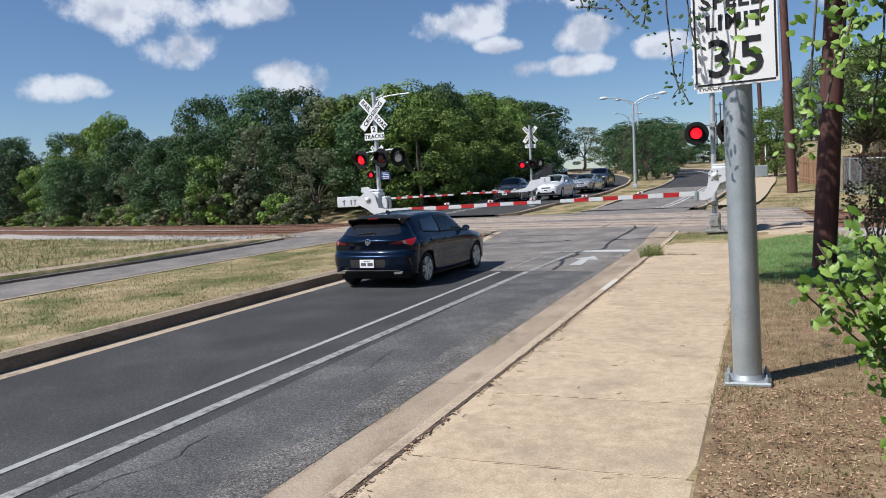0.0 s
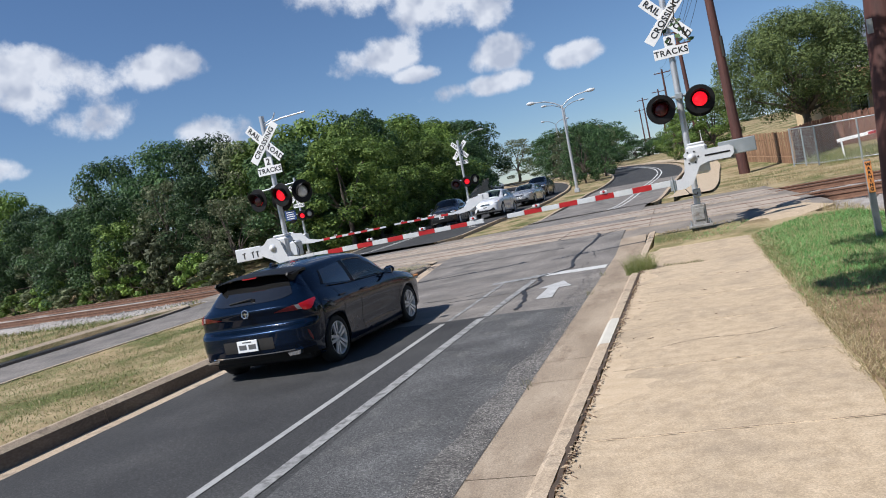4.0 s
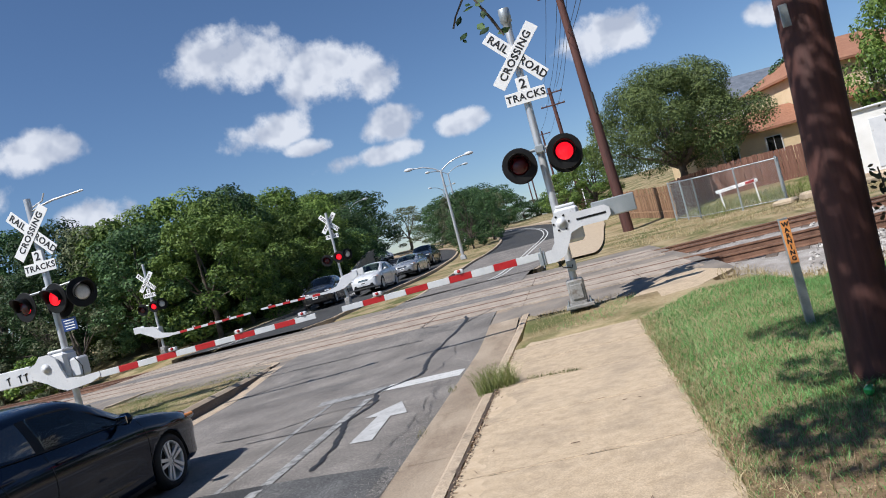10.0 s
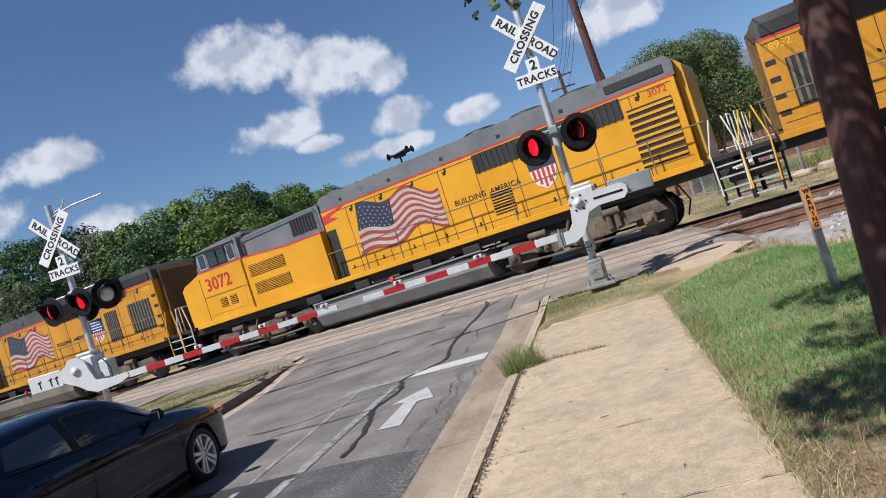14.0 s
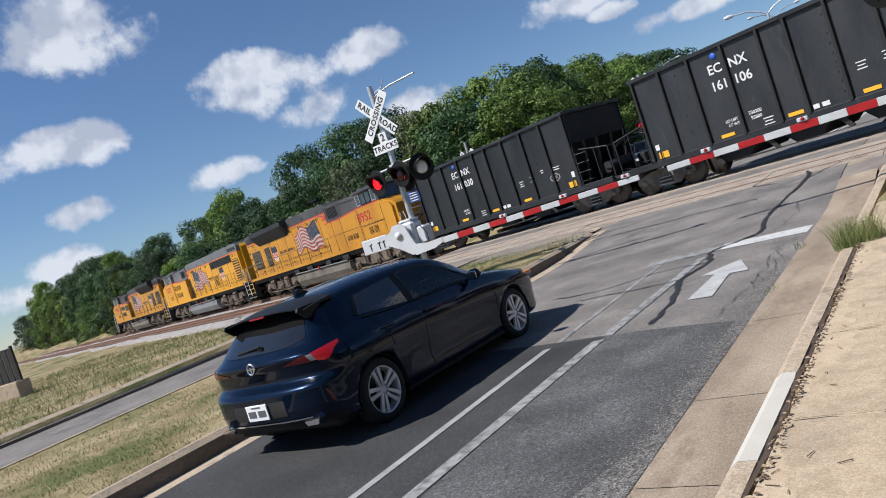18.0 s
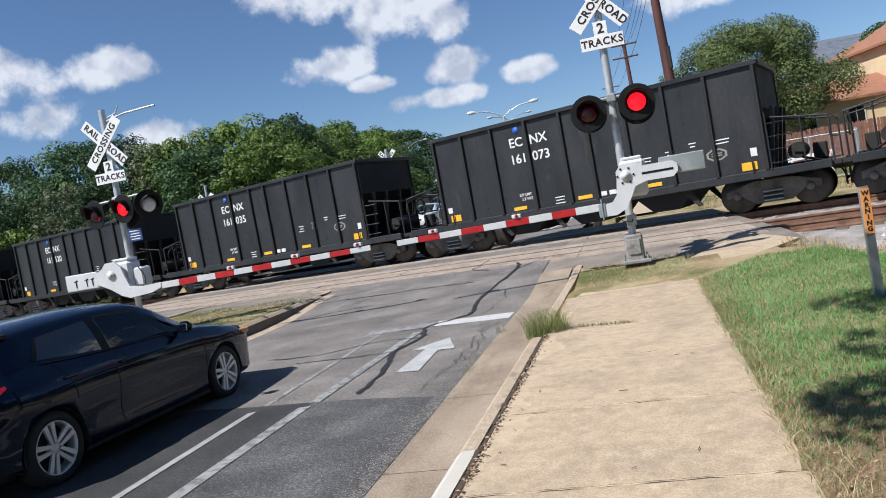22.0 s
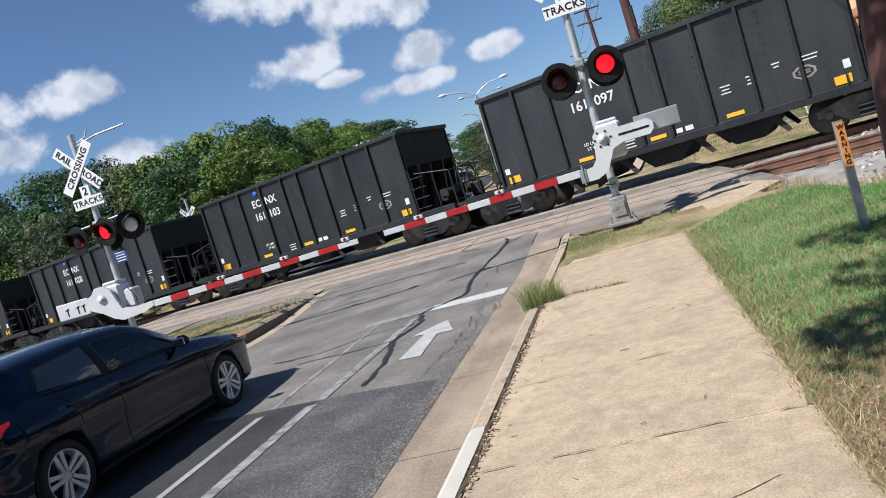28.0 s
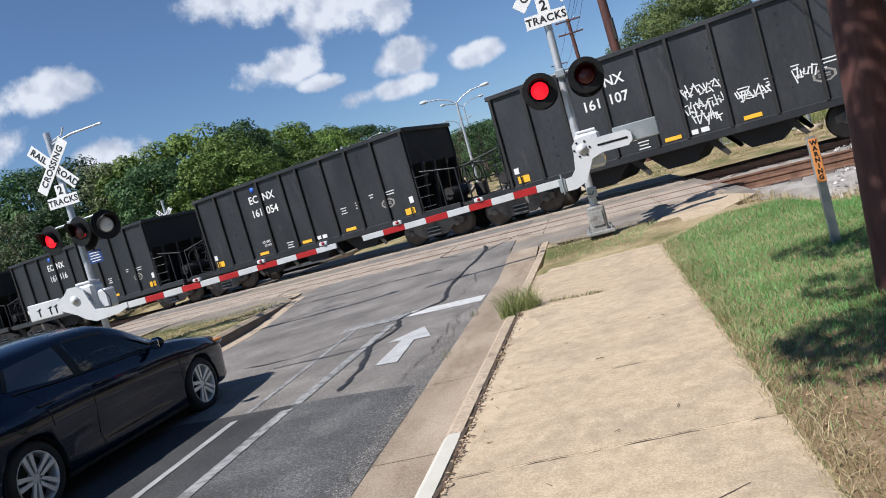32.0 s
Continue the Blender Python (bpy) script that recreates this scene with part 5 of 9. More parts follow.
WH_L, WH_H = wheel_mesh(.52), wheel_mesh(.44)


def loco_truck(root, x0, dirty):
    t = part("truck", Geo().box((x0, 0, .72), (4.9, 1.2, .28), .04), PAINT["truck"], root)
    part("bolster", Geo().box((x0, 0, 1.06), (4.4, 2.1, .20), .03), M["dark"], t)
    for sy in (-1, 1):
        y = 1.12 * sy
        part("brake_rigging", Geo().pipe([(x0 - 2.4, y + .1 * sy, .36), (x0 - .9, y + .1 * sy, .30), (x0 + .9, y + .1 * sy, .30), (x0 + 2.4, y + .1 * sy, .36)], .04, 6), PAINT["truck"], t)
        part("sand_pipe", Geo().pipe([(x0 - 2.5, y, 1.2), (x0 - 2.75, y, .6), (x0 - 2.62, y * .8, .2)], .025, 6).pipe([(x0 + 2.5, y, 1.2), (x0 + 2.75, y, .6), (x0 + 2.62, y * .8, .2)], .025, 6), M["dark"], t)
        poly = [(x0 - 2.55, .62), (x0 - 2.3, .98), (x0 - 1.5, .90), (x0 - .9, 1.02), (x0, .92), (x0 + .9, 1.02), (x0 + 1.5, .90), (x0 + 2.3, .98), (x0 + 2.55, .62), (x0 + 1.5, .55), (x0 + 1.0, .42), (x0 - 1.0, .42), (x0 - 1.5, .55)]
        part("side_frame", Geo().prism(poly, y - .07, y + .07), PAINT["truck"], t)
        for dx in (-2.05, 0, 2.05):
            part("wheel", WH_L, None, t, m=pose(x0 + dx, .76 * sy, .53, 0, 0, 0 if sy < 0 else 180))
            jb = part("journal_box", Geo().box((x0 + dx, y + .12 * sy, .52), (.36, .18, .34), .05).lathe([(0, .10), (.07, .10), (.09, .06), (.09, .001)], (x0 + dx, y + .20 * sy, .52), (0, sy, 0), 12), PAINT["truck"], t)
        for dx in (-1.1, 1.1):
            part("spring", Geo().tube((x0 + dx - .12, y + .12 * sy, .55), (x0 + dx - .12, y + .12 * sy, .95), .09, n=10).tube((x0 + dx + .12, y + .12 * sy, .55), (x0 + dx + .12, y + .12 * sy, .95), .09, n=10), PAINT["truck"], t)
            part("brake_cylinder", Geo().tube((x0 + dx - .3, y + .16 * sy, 1.0), (x0 + dx + .25, y + .16 * sy, 1.0), .10, n=10), PAINT["truck"], t)
        part("damper", Geo().tube((x0 - .35, y + .16 * sy, .62), (x0 - .1, y + .16 * sy, 1.15), .05, n=8), PAINT["truck"], t)
    return t


def flag(root, x0, x1, z0, z1, side):
    """A waving striped flag painted on the hood side; the starred corner is towards the nose."""
    y = 1.205
    n = 18
    def pt(u, v):
        x = x0 + (x1 - x0) * u + .35 * (v - .5) * (1 - u)
        lift = .30 * math.sin(u * 10.5 + .4 + .9 * v) * (.30 + .7 * u) + .34 * u
        sq = 1 - .30 * u
        return x, z0 + (z1 - z0) * (v * sq + .04) + lift * .8
    f = part("flag", Geo(), PAINT["flagwhite"], root, "painted striped flag waving")
    for k in range(13):
        a, b = k / 13, (k + 1) / 13
        us = spread(.43 if k >= 6 else 0, 1, n)
        vs = []
        for u in us:
            for v in (a, b):
                p = pt(u, v)
                vs.append((p[0], y * side, p[1]))
        fs = [(2 * i, 2 * i + 2, 2 * i + 3, 2 * i + 1) for i in range(n)]
        part("flag_stripe", Geo().add(vs, fs if side < 0 else [q[::-1] for q in fs]), PAINT["flagred" if k % 2 == 0 else "flagcream"], f)
    vs = []
    us = spread(0, .43, 10)
    for u in us:
        for v in (6 / 13, 1.0):
            p = pt(u, v)
            vs.append((p[0], y * side, p[1]))
    fs = [(2 * i, 2 * i + 2, 2 * i + 3, 2 * i + 1) for i in range(10)]
    part("flag_canton", Geo().add(vs, fs if side < 0 else [q[::-1] for q in fs]), PAINT["blue"], f)
    stars = Geo()
    for r in range(6):
        for c in range(7):
            u, v = .03 + .40 * (c + .5 * (r % 2)) / 7, .50 + .47 * r / 6
            p = pt(u, v)
            a = [(p[0] + .034 * math.cos(t) * (1 if i % 2 == 0 else .4), (y + .004) * side, p[1] + .034 * math.sin(t) * (1 if i % 2 == 0 else .4)) for i, t in enumerate(math.pi / 2 + math.pi * j / 5 for j in range(10))]
            stars.add(a, [tuple(range(10)) if side < 0 else tuple(range(10))[::-1]])
    tagged(part("flag_star_field", stars, PAINT["flagcream"], f), kind="stuff")


def shield(root, x, z, side, y=1.205):
    out = [(-.42, .40), (-.28, .52), (0, .46), (.28, .52), (.42, .40), (.40, .0), (.30, -.32), (0, -.52), (-.30, -.32), (-.40, .0)]
    a, b = (-y, -y - .006) if side < 0 else (y, y + .006)
    sh = part("emblem", Geo().prism([(x + u, z + v) for u, v in out], a, b), PAINT["flagwhite"], root, "shield emblem in blue, red and white")
    top = [(-.42, .40), (-.28, .52), (0, .46), (.28, .52), (.42, .40), (.41, .10), (-.41, .10)]
    d = -.004 if side < 0 else .004
    part("emblem_top", Geo().prism([(x + u, z + v) for u, v in top], b, b + d), PAINT["blue"], sh)
    for k in range(5):
        u = -.30 + .15 * k
        part("emblem_stripe", Geo().prism([(x + u - .04, z + .09), (x + u + .04, z + .09), (x + u * .95 + .04, z - .46 + abs(u) * .75), (x + u * .95 - .04, z - .46 + abs(u) * .75)], b, b + d), PAINT["red"], sh)


def louvre(root, x0, x1, z0, z1, y, n, side, vertical=False, mat="grille", slat="yellow", name="vent"):
    v = part(name, Geo().box(((x0 + x1) / 2, y * side, (z0 + z1) / 2), (x1 - x0, .02, z1 - z0), .004), PAINT[mat], root)
    for i in range(n):
        t = (i + .5) / n
        if vertical:
            g = Geo().box((x0 + (x1 - x0) * t, (y + .018) * side, (z0 + z1) / 2), ((x1 - x0) / n * .4, .022, z1 - z0), 0)
        else:
            g = Geo().box(((x0 + x1) / 2, (y + .018) * side, z0 + (z1 - z0) * t), (x1 - x0, .03, (z1 - z0) / n * .4), 0)
        part("slat", g, PAINT[slat], v)
    return v


def locomotive(number, clean=False, label=""):
    L = thing("locomotive", label, "locomotive", "locomotives")
    Yc = "yellow2" if clean else "yellow"
    Gc = "grey" if clean else "dirtygrey"
    yel = PAINT[Yc]
    part("underframe", Geo().box((9.6, 0, 1.32), (20.6, 2.7, .34), .04), M["dark"], L)
    part("side_sill", Geo().box((9.7, -1.50, 1.47), (19.0, .08, .16), .01), yel, L)
    part("side_sill", Geo().box((9.7, 1.50, 1.47), (19.0, .08, .16), .01), yel, L)
    # nose, cab
    hw = 1.50
    part("nose", Geo().prism([(-.12, 1.5), (-.16, 2.95), (.02, 3.10), (.98, 3.36), (.98, 1.5)], -hw + .12, hw - .12).prism([(.10, 1.5), (.06, 2.9), (.2, 3.08), (.98, 3.34), (.98, 1.5)], -hw, hw), yel, L, "yellow nose with sloped top")
    part("cab_lower", Geo().prism([(.98, 1.5), (.98, 3.36), (3.3, 3.36), (3.3, 1.5)], -hw, hw), yel, L)
    up = part("cab_upper", Geo().prism([(1.0, 3.365), (1.14, 4.02), (1.25, 4.14), (3.2, 4.22), (3.3, 4.15), (3.3, 3.365)], -hw + .04, hw - .04).prism([(1.05, 4.10), (1.15, 4.24), (3.25, 4.34), (3.35, 4.22)], -1.1, 1.1), PAINT[Gc], L, "grey upper cab and roof")
    part("stripe", Geo().box((2.2, 0, 3.37), (2.2, 2 * hw + .012, .05)), PAINT["red"], L, "thin red stripe")
    for sd_ in (-1, 1):
        y = (hw - .035) * sd_
        for x0, x1 in ((1.22, 1.58), (1.72, 2.16), (2.2, 2.62), (2.74, 3.08)):
            z0, z1 = (3.46, 4.0)
            w = part("side_window", Geo().box(((x0 + x1) / 2, y, (z0 + z1) / 2), (x1 - x0, .02, z1 - z0), .006), M["glass"], up)
            fr = Geo()
            for cx, cz, w_, h_ in (((x0 + x1) / 2, z0, x1 - x0 + .05, .035), ((x0 + x1) / 2, z1, x1 - x0 + .05, .035), (x0, (z0 + z1) / 2, .035, z1 - z0), (x1, (z0 + z1) / 2, .035, z1 - z0)):
                fr.box((cx, y + .006 * sd_, cz), (w_, .026, h_), .004)
            part("window_frame", fr, M["alu" if x0 in (1.22, 2.74) else "black"], w)
        part("roof_brow", Geo().box((2.1, (hw - .02) * sd_, 4.10), (2.15, .16, .05), .012), PAINT[Gc], up)
        part("cab_seam", Geo().box((3.28, (hw + .003) * sd_, 2.4), (.022, .012, 1.75)).box((1.0, (hw + .003) * sd_, 2.35), (.018, .012, 1.65)).box((2.1, (hw + .003) * sd_, 2.42), (2.25, .012, .018)), M["dark"], L)
        part("sunshade", Geo().box((2.17, (hw + .10) * sd_, 4.04), (1.0, .26, .03), .006, Euler((radians(22 * sd_), 0, 0)).to_matrix()), PAINT[Gc], up)
        side_text(number, .66, PAINT["numred"], 1.92 if sd_ < 0 else 2.72, 2.83, hw + .004, L, sd_, bold=.012, spacing=1.02)
        d = part("access_door", Geo().box((2.1, (hw + .004) * sd_, 2.02), (1.9, .012, .60), .006), yel, L)
        for k in range(2):
            louvre(d, 1.75 + .5 * k, 2.1 + .5 * k, 1.92, 2.25, hw + .012, 5, sd_, mat="grille", slat=Yc, name="small_vent")
    for sy in (-.85, .85):
        part("windscreen", Geo().box((1.07, sy * .75, 3.70), (.03, .95, .52), .01, rot_y(12)), M["glass"], up)
    part("headlight", Geo().box((1.16, 0, 4.2), (.14, .5, .18), .03), M["black"], up)
    horn = Geo().tube((10.0, 0, 4.38), (10.0, 0, 4.78), .03).box((10.0, 0, 4.80), (.34, .30, .06), .01)
    for dy, sg in ((-.16, 1), (0, -1), (.16, 1)):
        horn.tube((10.0 - .16 * sg, dy, 4.86), (10.0 + .34 * sg, dy, 4.90), .035, .05).tube((10.0 + .34 * sg, dy, 4.90), (10.0 + .44 * sg, dy, 4.91), .05, .12)
    part("horn", horn, M["black"], L)
    # electrical cabinet
    part("cabinet", Geo().prism([(3.32, 1.5), (3.32, 3.36), (5.45, 3.22), (7.0, 3.22), (7.0, 1.5)], -1.46, 1.46), yel, L, "yellow equipment cabinet behind the cab")
    part("cabinet_roof", Geo().prism([(3.32, 3.365), (3.32, 4.02), (3.6, 4.12), (7.05, 4.18), (7.05, 3.225), (5.45, 3.225)], -1.24, 1.24), PAINT[Gc], L)
    part("stripe", Geo().prism([(3.32, 3.34), (5.45, 3.20), (7.02, 3.20), (7.02, 3.26), (5.45, 3.26), (3.32, 3.40)], -1.464, 1.464), PAINT["red"], L)
    for sd_ in (-1, 1):
        if sd_ < 0:
            louvre(L, 3.5, 5.2, 2.62, 3.02, 1.462, 7, sd_, slat="rail" if not clean else "yellow2")
            louvre(L, 3.55, 5.25, 1.98, 2.36, 1.462, 7, sd_, slat="rail" if not clean else "yellow2")
            if not clean:
                louvre(L, 5.6, 6.85, 2.45, 3.02, 1.462, 9, sd_, True, slat="rail")
        else:
            for k in range(2):
                louvre(L, 3.9 + .62 * k, 4.4 + .62 * k, 1.95, 2.2, 1.462, 4, sd_, slat=Yc, name="small_vent")
            for xs in (3.45, 5.3, 6.3):
                part("panel_seam", Geo().box((xs, 1.462, 2.4), (.02, .012, 1.7)), M["dark"], L)
            part("panel_seam", Geo().box((5.2, 1.462, 2.45), (3.5, .012, .02)), M["dark"], L)
            part("cab_door_seam", Geo().box((2.0, 1.503, 2.38), (2.0, .012, .02)).box((1.0, 1.503, 2.0), (.02, .012, .78)).box((3.0, 1.503, 2.0), (.02, .012, .78)), M["dark"], L)
        louvre(L, 5.7, 6.8, 3.45, 4.0, 1.245, 8, sd_, True, slat="dkgrey", name="roof_vent")
        part("roof_rail", Geo().pipe([(3.4, 1.32 * sd_, 3.4), (3.4, 1.32 * sd_, 4.0), (6.9, 1.32 * sd_, 4.12), (6.9, 1.32 * sd_, 3.3)], .018), PAINT[Gc], L)
    # hood
    h = 1.19
    part("hood", Geo().prism([(7.02, 1.5), (7.02, 3.86), (19.1, 3.86), (19.1, 1.5)], -h, h), yel, L, "long yellow engine hood with doors")
    part("hood_roof", Geo().prism([(7.0, 3.865), (7.0, 4.20), (7.25, 4.36), (12.2, 4.40), (19.0, 4.42), (19.15, 4.25), (19.15, 3.865)], -h + .02, h - .02), PAINT[Gc], L, "grey hood roof")
    part("stripe", Geo().box((13.05, 0, 3.865), (12.1, 2 * h + .01, .055)), PAINT["red"], L)
    for sd_ in (-1, 1):
        part("zigzag", Geo().prism([(7.03, 3.70), (7.9, 3.84), (8.1, 3.84), (7.35, 3.62), (7.75, 3.50), (7.03, 3.42)], (h + .003) * sd_, (h + .008) * sd_), PAINT["red"], L, "red pointed flash")
        for i in range(9):
            x = 8.1 + i * 1.22
            part("hood_door_seam", Geo().box((x, (h + .001) * sd_, 2.65), (.018, .012, 2.2)), M["dark"], L)
            part("latch", Geo().box((x + .2, (h + .012) * sd_, 3.62), (.10, .03, .10), .01), M["dark"], L)
        # dark panel paints the shade of the step between cabinet and hood
        part("recessed_door", Geo().box((7.26, (h + .004) * sd_, 2.36), (.42, .014, 1.66), .004), M["dark"], L)
        part("hood_seam", Geo().box((13.3, (h + .001) * sd_, 1.76), (11.4, .012, .016)).box((13.3, (h + .001) * sd_, 3.74), (11.4, .012, .016)), M["dark"], L)
        for i in range(18):
            part("hinge", Geo().box((7.75 + i * .61, (h + .010) * sd_, 3.70 if i % 2 else 1.80), (.05, .03, .12), .006), M["dark"], L)
        flag(L, 8.35, 11.6, 1.95, 3.62, sd_)
        for word, xw in (("BUILDING", 12.55), ("AMERICA", 13.75)):
            side_text(word, .235, M["ink"], xw if sd_ < 0 else 26.3 - xw, 2.62, h + .008, L, sd_, bold=.002, spacing=1.05)
        shield(L, 15.0, 2.66, sd_, h + .004)
        if clean:
            louvre(L, 13.0, 17.6, 3.25, 3.80, h + .006, 26, sd_, True, slat="dkgrey", name="radiator_intake")
            louvre(L, 17.7, 18.9, 1.8, 3.4, h + .006, 9, sd_, slat="yellow2", name="rear_louvre")
            louvre(L, 13.2, 13.9, 1.9, 2.6, h + .006, 8, sd_, slat="yellow2", name="side_louvre")
        else:
            fl = part("radiator_wing", Geo().prism([(h - .02, 3.55), (1.62, 4.15), (1.62, 4.42), (h - .3, 4.50)] if sd_ > 0 else [(-h + .3, 4.50), (-1.62, 4.42), (-1.62, 4.15), (-h + .02, 3.55)], 12.2, 17.2, "yz"), PAINT["dkgrey"], L, "sooty flared radiator wing")
            part("radiator_core", Geo().prism([(h - .01, 3.52), (1.60, 4.10), (1.64, 4.14), (h + .03, 3.50)] if sd_ > 0 else [(-h - .03, 3.50), (-1.64, 4.14), (-1.60, 4.10), (-h + .01, 3.52)], 12.4, 17.0, "yz"), PAINT["grille"], fl)
            louvre(L, 15.65, 16.45, 2.0, 3.25, h + .006, 7, sd_, True, slat="rail", name="side_grille")
            louvre(L, 17.2, 18.6, 2.05, 3.25, h + .006, 8, sd_, True, slat="rail", name="side_grille")
            part("roof_louvre", Geo().box((18.1, (h + .004) * sd_, 4.08), (1.7, .02, .30), .004), PAINT["dkgrey"], L)
            for k in range(4):
                part("end_step", Geo().box((18.92, (h + .004) * sd_, 2.0 + .42 * k), (.24, .02, .12), .004), M["dark"], L)
        side_text(number, .26, PAINT["red"] if clean else PAINT["refl"], 18.6, 3.62, h + .006, L, sd_, bold=.002)
        part("roof_vent_strip", Geo().box((18.1, (h - .01) * sd_, 4.12), (1.6, .03, .22), .01), PAINT["dkgrey"], L)
        # walkway rail, steps
        hr = part("handrail", Geo().pipe([(7.1, 1.50 * sd_, 2.45), (19.5, 1.50 * sd_, 2.45)], .02), PAINT["rail"], L)
        for i in range(10):
            x = 7.15 + i * 1.36
            part("stanchion", Geo().tube((x, 1.50 * sd_, 1.5), (x, 1.50 * sd_, 2.47), .02, n=6), PAINT["rail"], hr)
        for xe, dx in ((-.55, .32), (19.75, -.32)):
            stp = part("steps", Geo(), M["dark"], L)
            for k in range(4):
                part("step", Geo().box((xe, 1.30 * sd_, .35 + .30 * k), (.62, .36, .04), .006), M["alu"], stp)
            part("step_side", Geo().box((xe - .33, 1.30 * sd_, .85), (.04, .40, 1.2), .006).box((xe + .33, 1.30 * sd_, .85), (.04, .40, 1.2), .006), M["dark"], stp)
            part("grab_rail", Geo().pipe([(xe - .33, 1.50 * sd_, .5), (xe - .36, 1.50 * sd_, 1.6), (xe - .15, 1.48 * sd_, 2.45)], .024).pipe([(xe + .33, 1.50 * sd_, .5), (xe + .36, 1.50 * sd_, 1.6), (xe + .15, 1.46 * sd_, 2.45)], .024), PAINT["flagwhite" if clean or xe < 0 else "refl"], stp)
    part("hood_end", Geo().prism([(19.12, 1.5), (19.12, 4.3), (19.32, 4.1), (19.32, 1.5)], -.9, .9), PAINT[Yc if clean else "soot"], L)
    for xf in (13.1, 14.7, 16.3):
        part("roof_fan", Geo().lathe([(-.1, .62), (.10, .62), (.13, .56), (.13, .001)], (xf, 0, 4.44), (0, 0, 1), 20), PAINT["dkgrey"], L)
    part("exhaust_stack", Geo().box((11.4, 0, 4.46), (1.1, .5, .16), .03), PAINT["dkgrey"], L)
    for k in range(7):
        for sd_ in (-1, 1):
            part("roof_hatch", Geo().box((7.8 + .72 * k, .95 * sd_, 4.39), (.5, .36, .05), .012), PAINT[Gc], L)
    for sd_ in (-1, 1):
        for k in range(6):
            part("lifting_eye", Geo().box((8.0 + 2.0 * k, 1.172 * sd_, 4.06), (.12, .02, .10), .004), M["dark"], L)
        for k, xg in enumerate((5.9, 8.0, 10.4, 12.2)):
            part("sill_box", Geo().box((xg, 1.38 * sd_, 1.16), (.7 - .1 * (k % 2), .18, .26), .03), M["dark"], L)
    part("platform", Geo().box((-.5, 0, 1.45), (.9, 2.9, .12), .01), M["dark"], L)
    part("platform", Geo().box((19.75, 0, 1.45), (1.0, 2.9, .12), .01), M["dark"], L)
    for xe in (-.95, 20.2):
        part("end_rail", Geo().pipe([(xe, -1.3, 1.5), (xe, -1.3, 2.45), (xe, -.5, 2.45), (xe, -.5, 1.5)], .022).pipe([(xe, 1.3, 1.5), (xe, 1.3, 2.45), (xe, .5, 2.45), (xe, .5, 1.5)], .022), PAINT["flagwhite"], L)
        part("coupler", Geo().box((xe + (.2 if xe > 0 else -.2), 0, .88), (.7, .28, .3), .05), PAINT["truck"], L)
    part("plough", Geo().prism([(-.95, .16), (-1.15, .2), (-1.02, .95), (-.85, 1.2), (-.8, .16)], -1.35, 1.35), M["black"], L)
    # tank and trucks
    tk = [(-1.40, .95), (-1.44, .55), (-1.25, .22), (-.9, .13), (.9, .13), (1.25, .22), (1.44, .55), (1.40, .95)]
    part("fuel_tank", Geo().prism(tk, 5.75, 12.55, "yz"), PAINT["tank2" if clean else "tank"], L, "long dusty fuel tank")
    for sd_ in (-1, 1):
        part("air_pipe", Geo().pipe([(5.8, 1.46 * sd_, .98), (12.5, 1.46 * sd_, 1.04)], .035, 8), PAINT["tank2"], L)
        part("fuel_filler", Geo().tube((9.2, 1.40 * sd_, 1.0), (9.2, 1.55 * sd_, 1.05), .09, n=10), M["red"], L)
    loco_truck(L, 3.1, 1)
    loco_truck(L, 15.4, 1)
    return L


HOP_L = 9.5


def hopper_truck(root, x0):
    t = part("truck", Geo().box((x0, 0, .50), (.36, 2.0, .28), .03), PAINT["hoptruck"], root)
    for sy in (-1, 1):
        y = 1.0 * sy
        part("side_frame", Geo().prism([(x0 - 1.1, .40), (x0 - 1.1, .58), (x0 - .45, .76), (x0 + .45, .76), (x0 + 1.1, .58), (x0 + 1.1, .40), (x0 + .75, .44), (x0 + .42, .20), (x0 - .42, .20), (x0 - .75, .44)], y - .06, y + .06), PAINT["hoptruck"], t)
        for dx in (-.85, .85):
            part("wheel", WH_H, None, t, m=pose(x0 + dx, .76 * sy, .45, 0, 0, 0 if sy < 0 else 180))
            part("bearing_cap", Geo().lathe([(0, .10), (.10, .10), (.13, .06), (.13, .001)], (x0 + dx, y, .45), (0, sy, 0), 12), PAINT["hoptruck"], t)
        for k in range(5):
            part("spring", Geo().box((x0, y + .05 * sy, .26 + .055 * k), (.46, .14, .03), .008), M["galv" if k % 2 == 0 else "dark"], t)
    return t


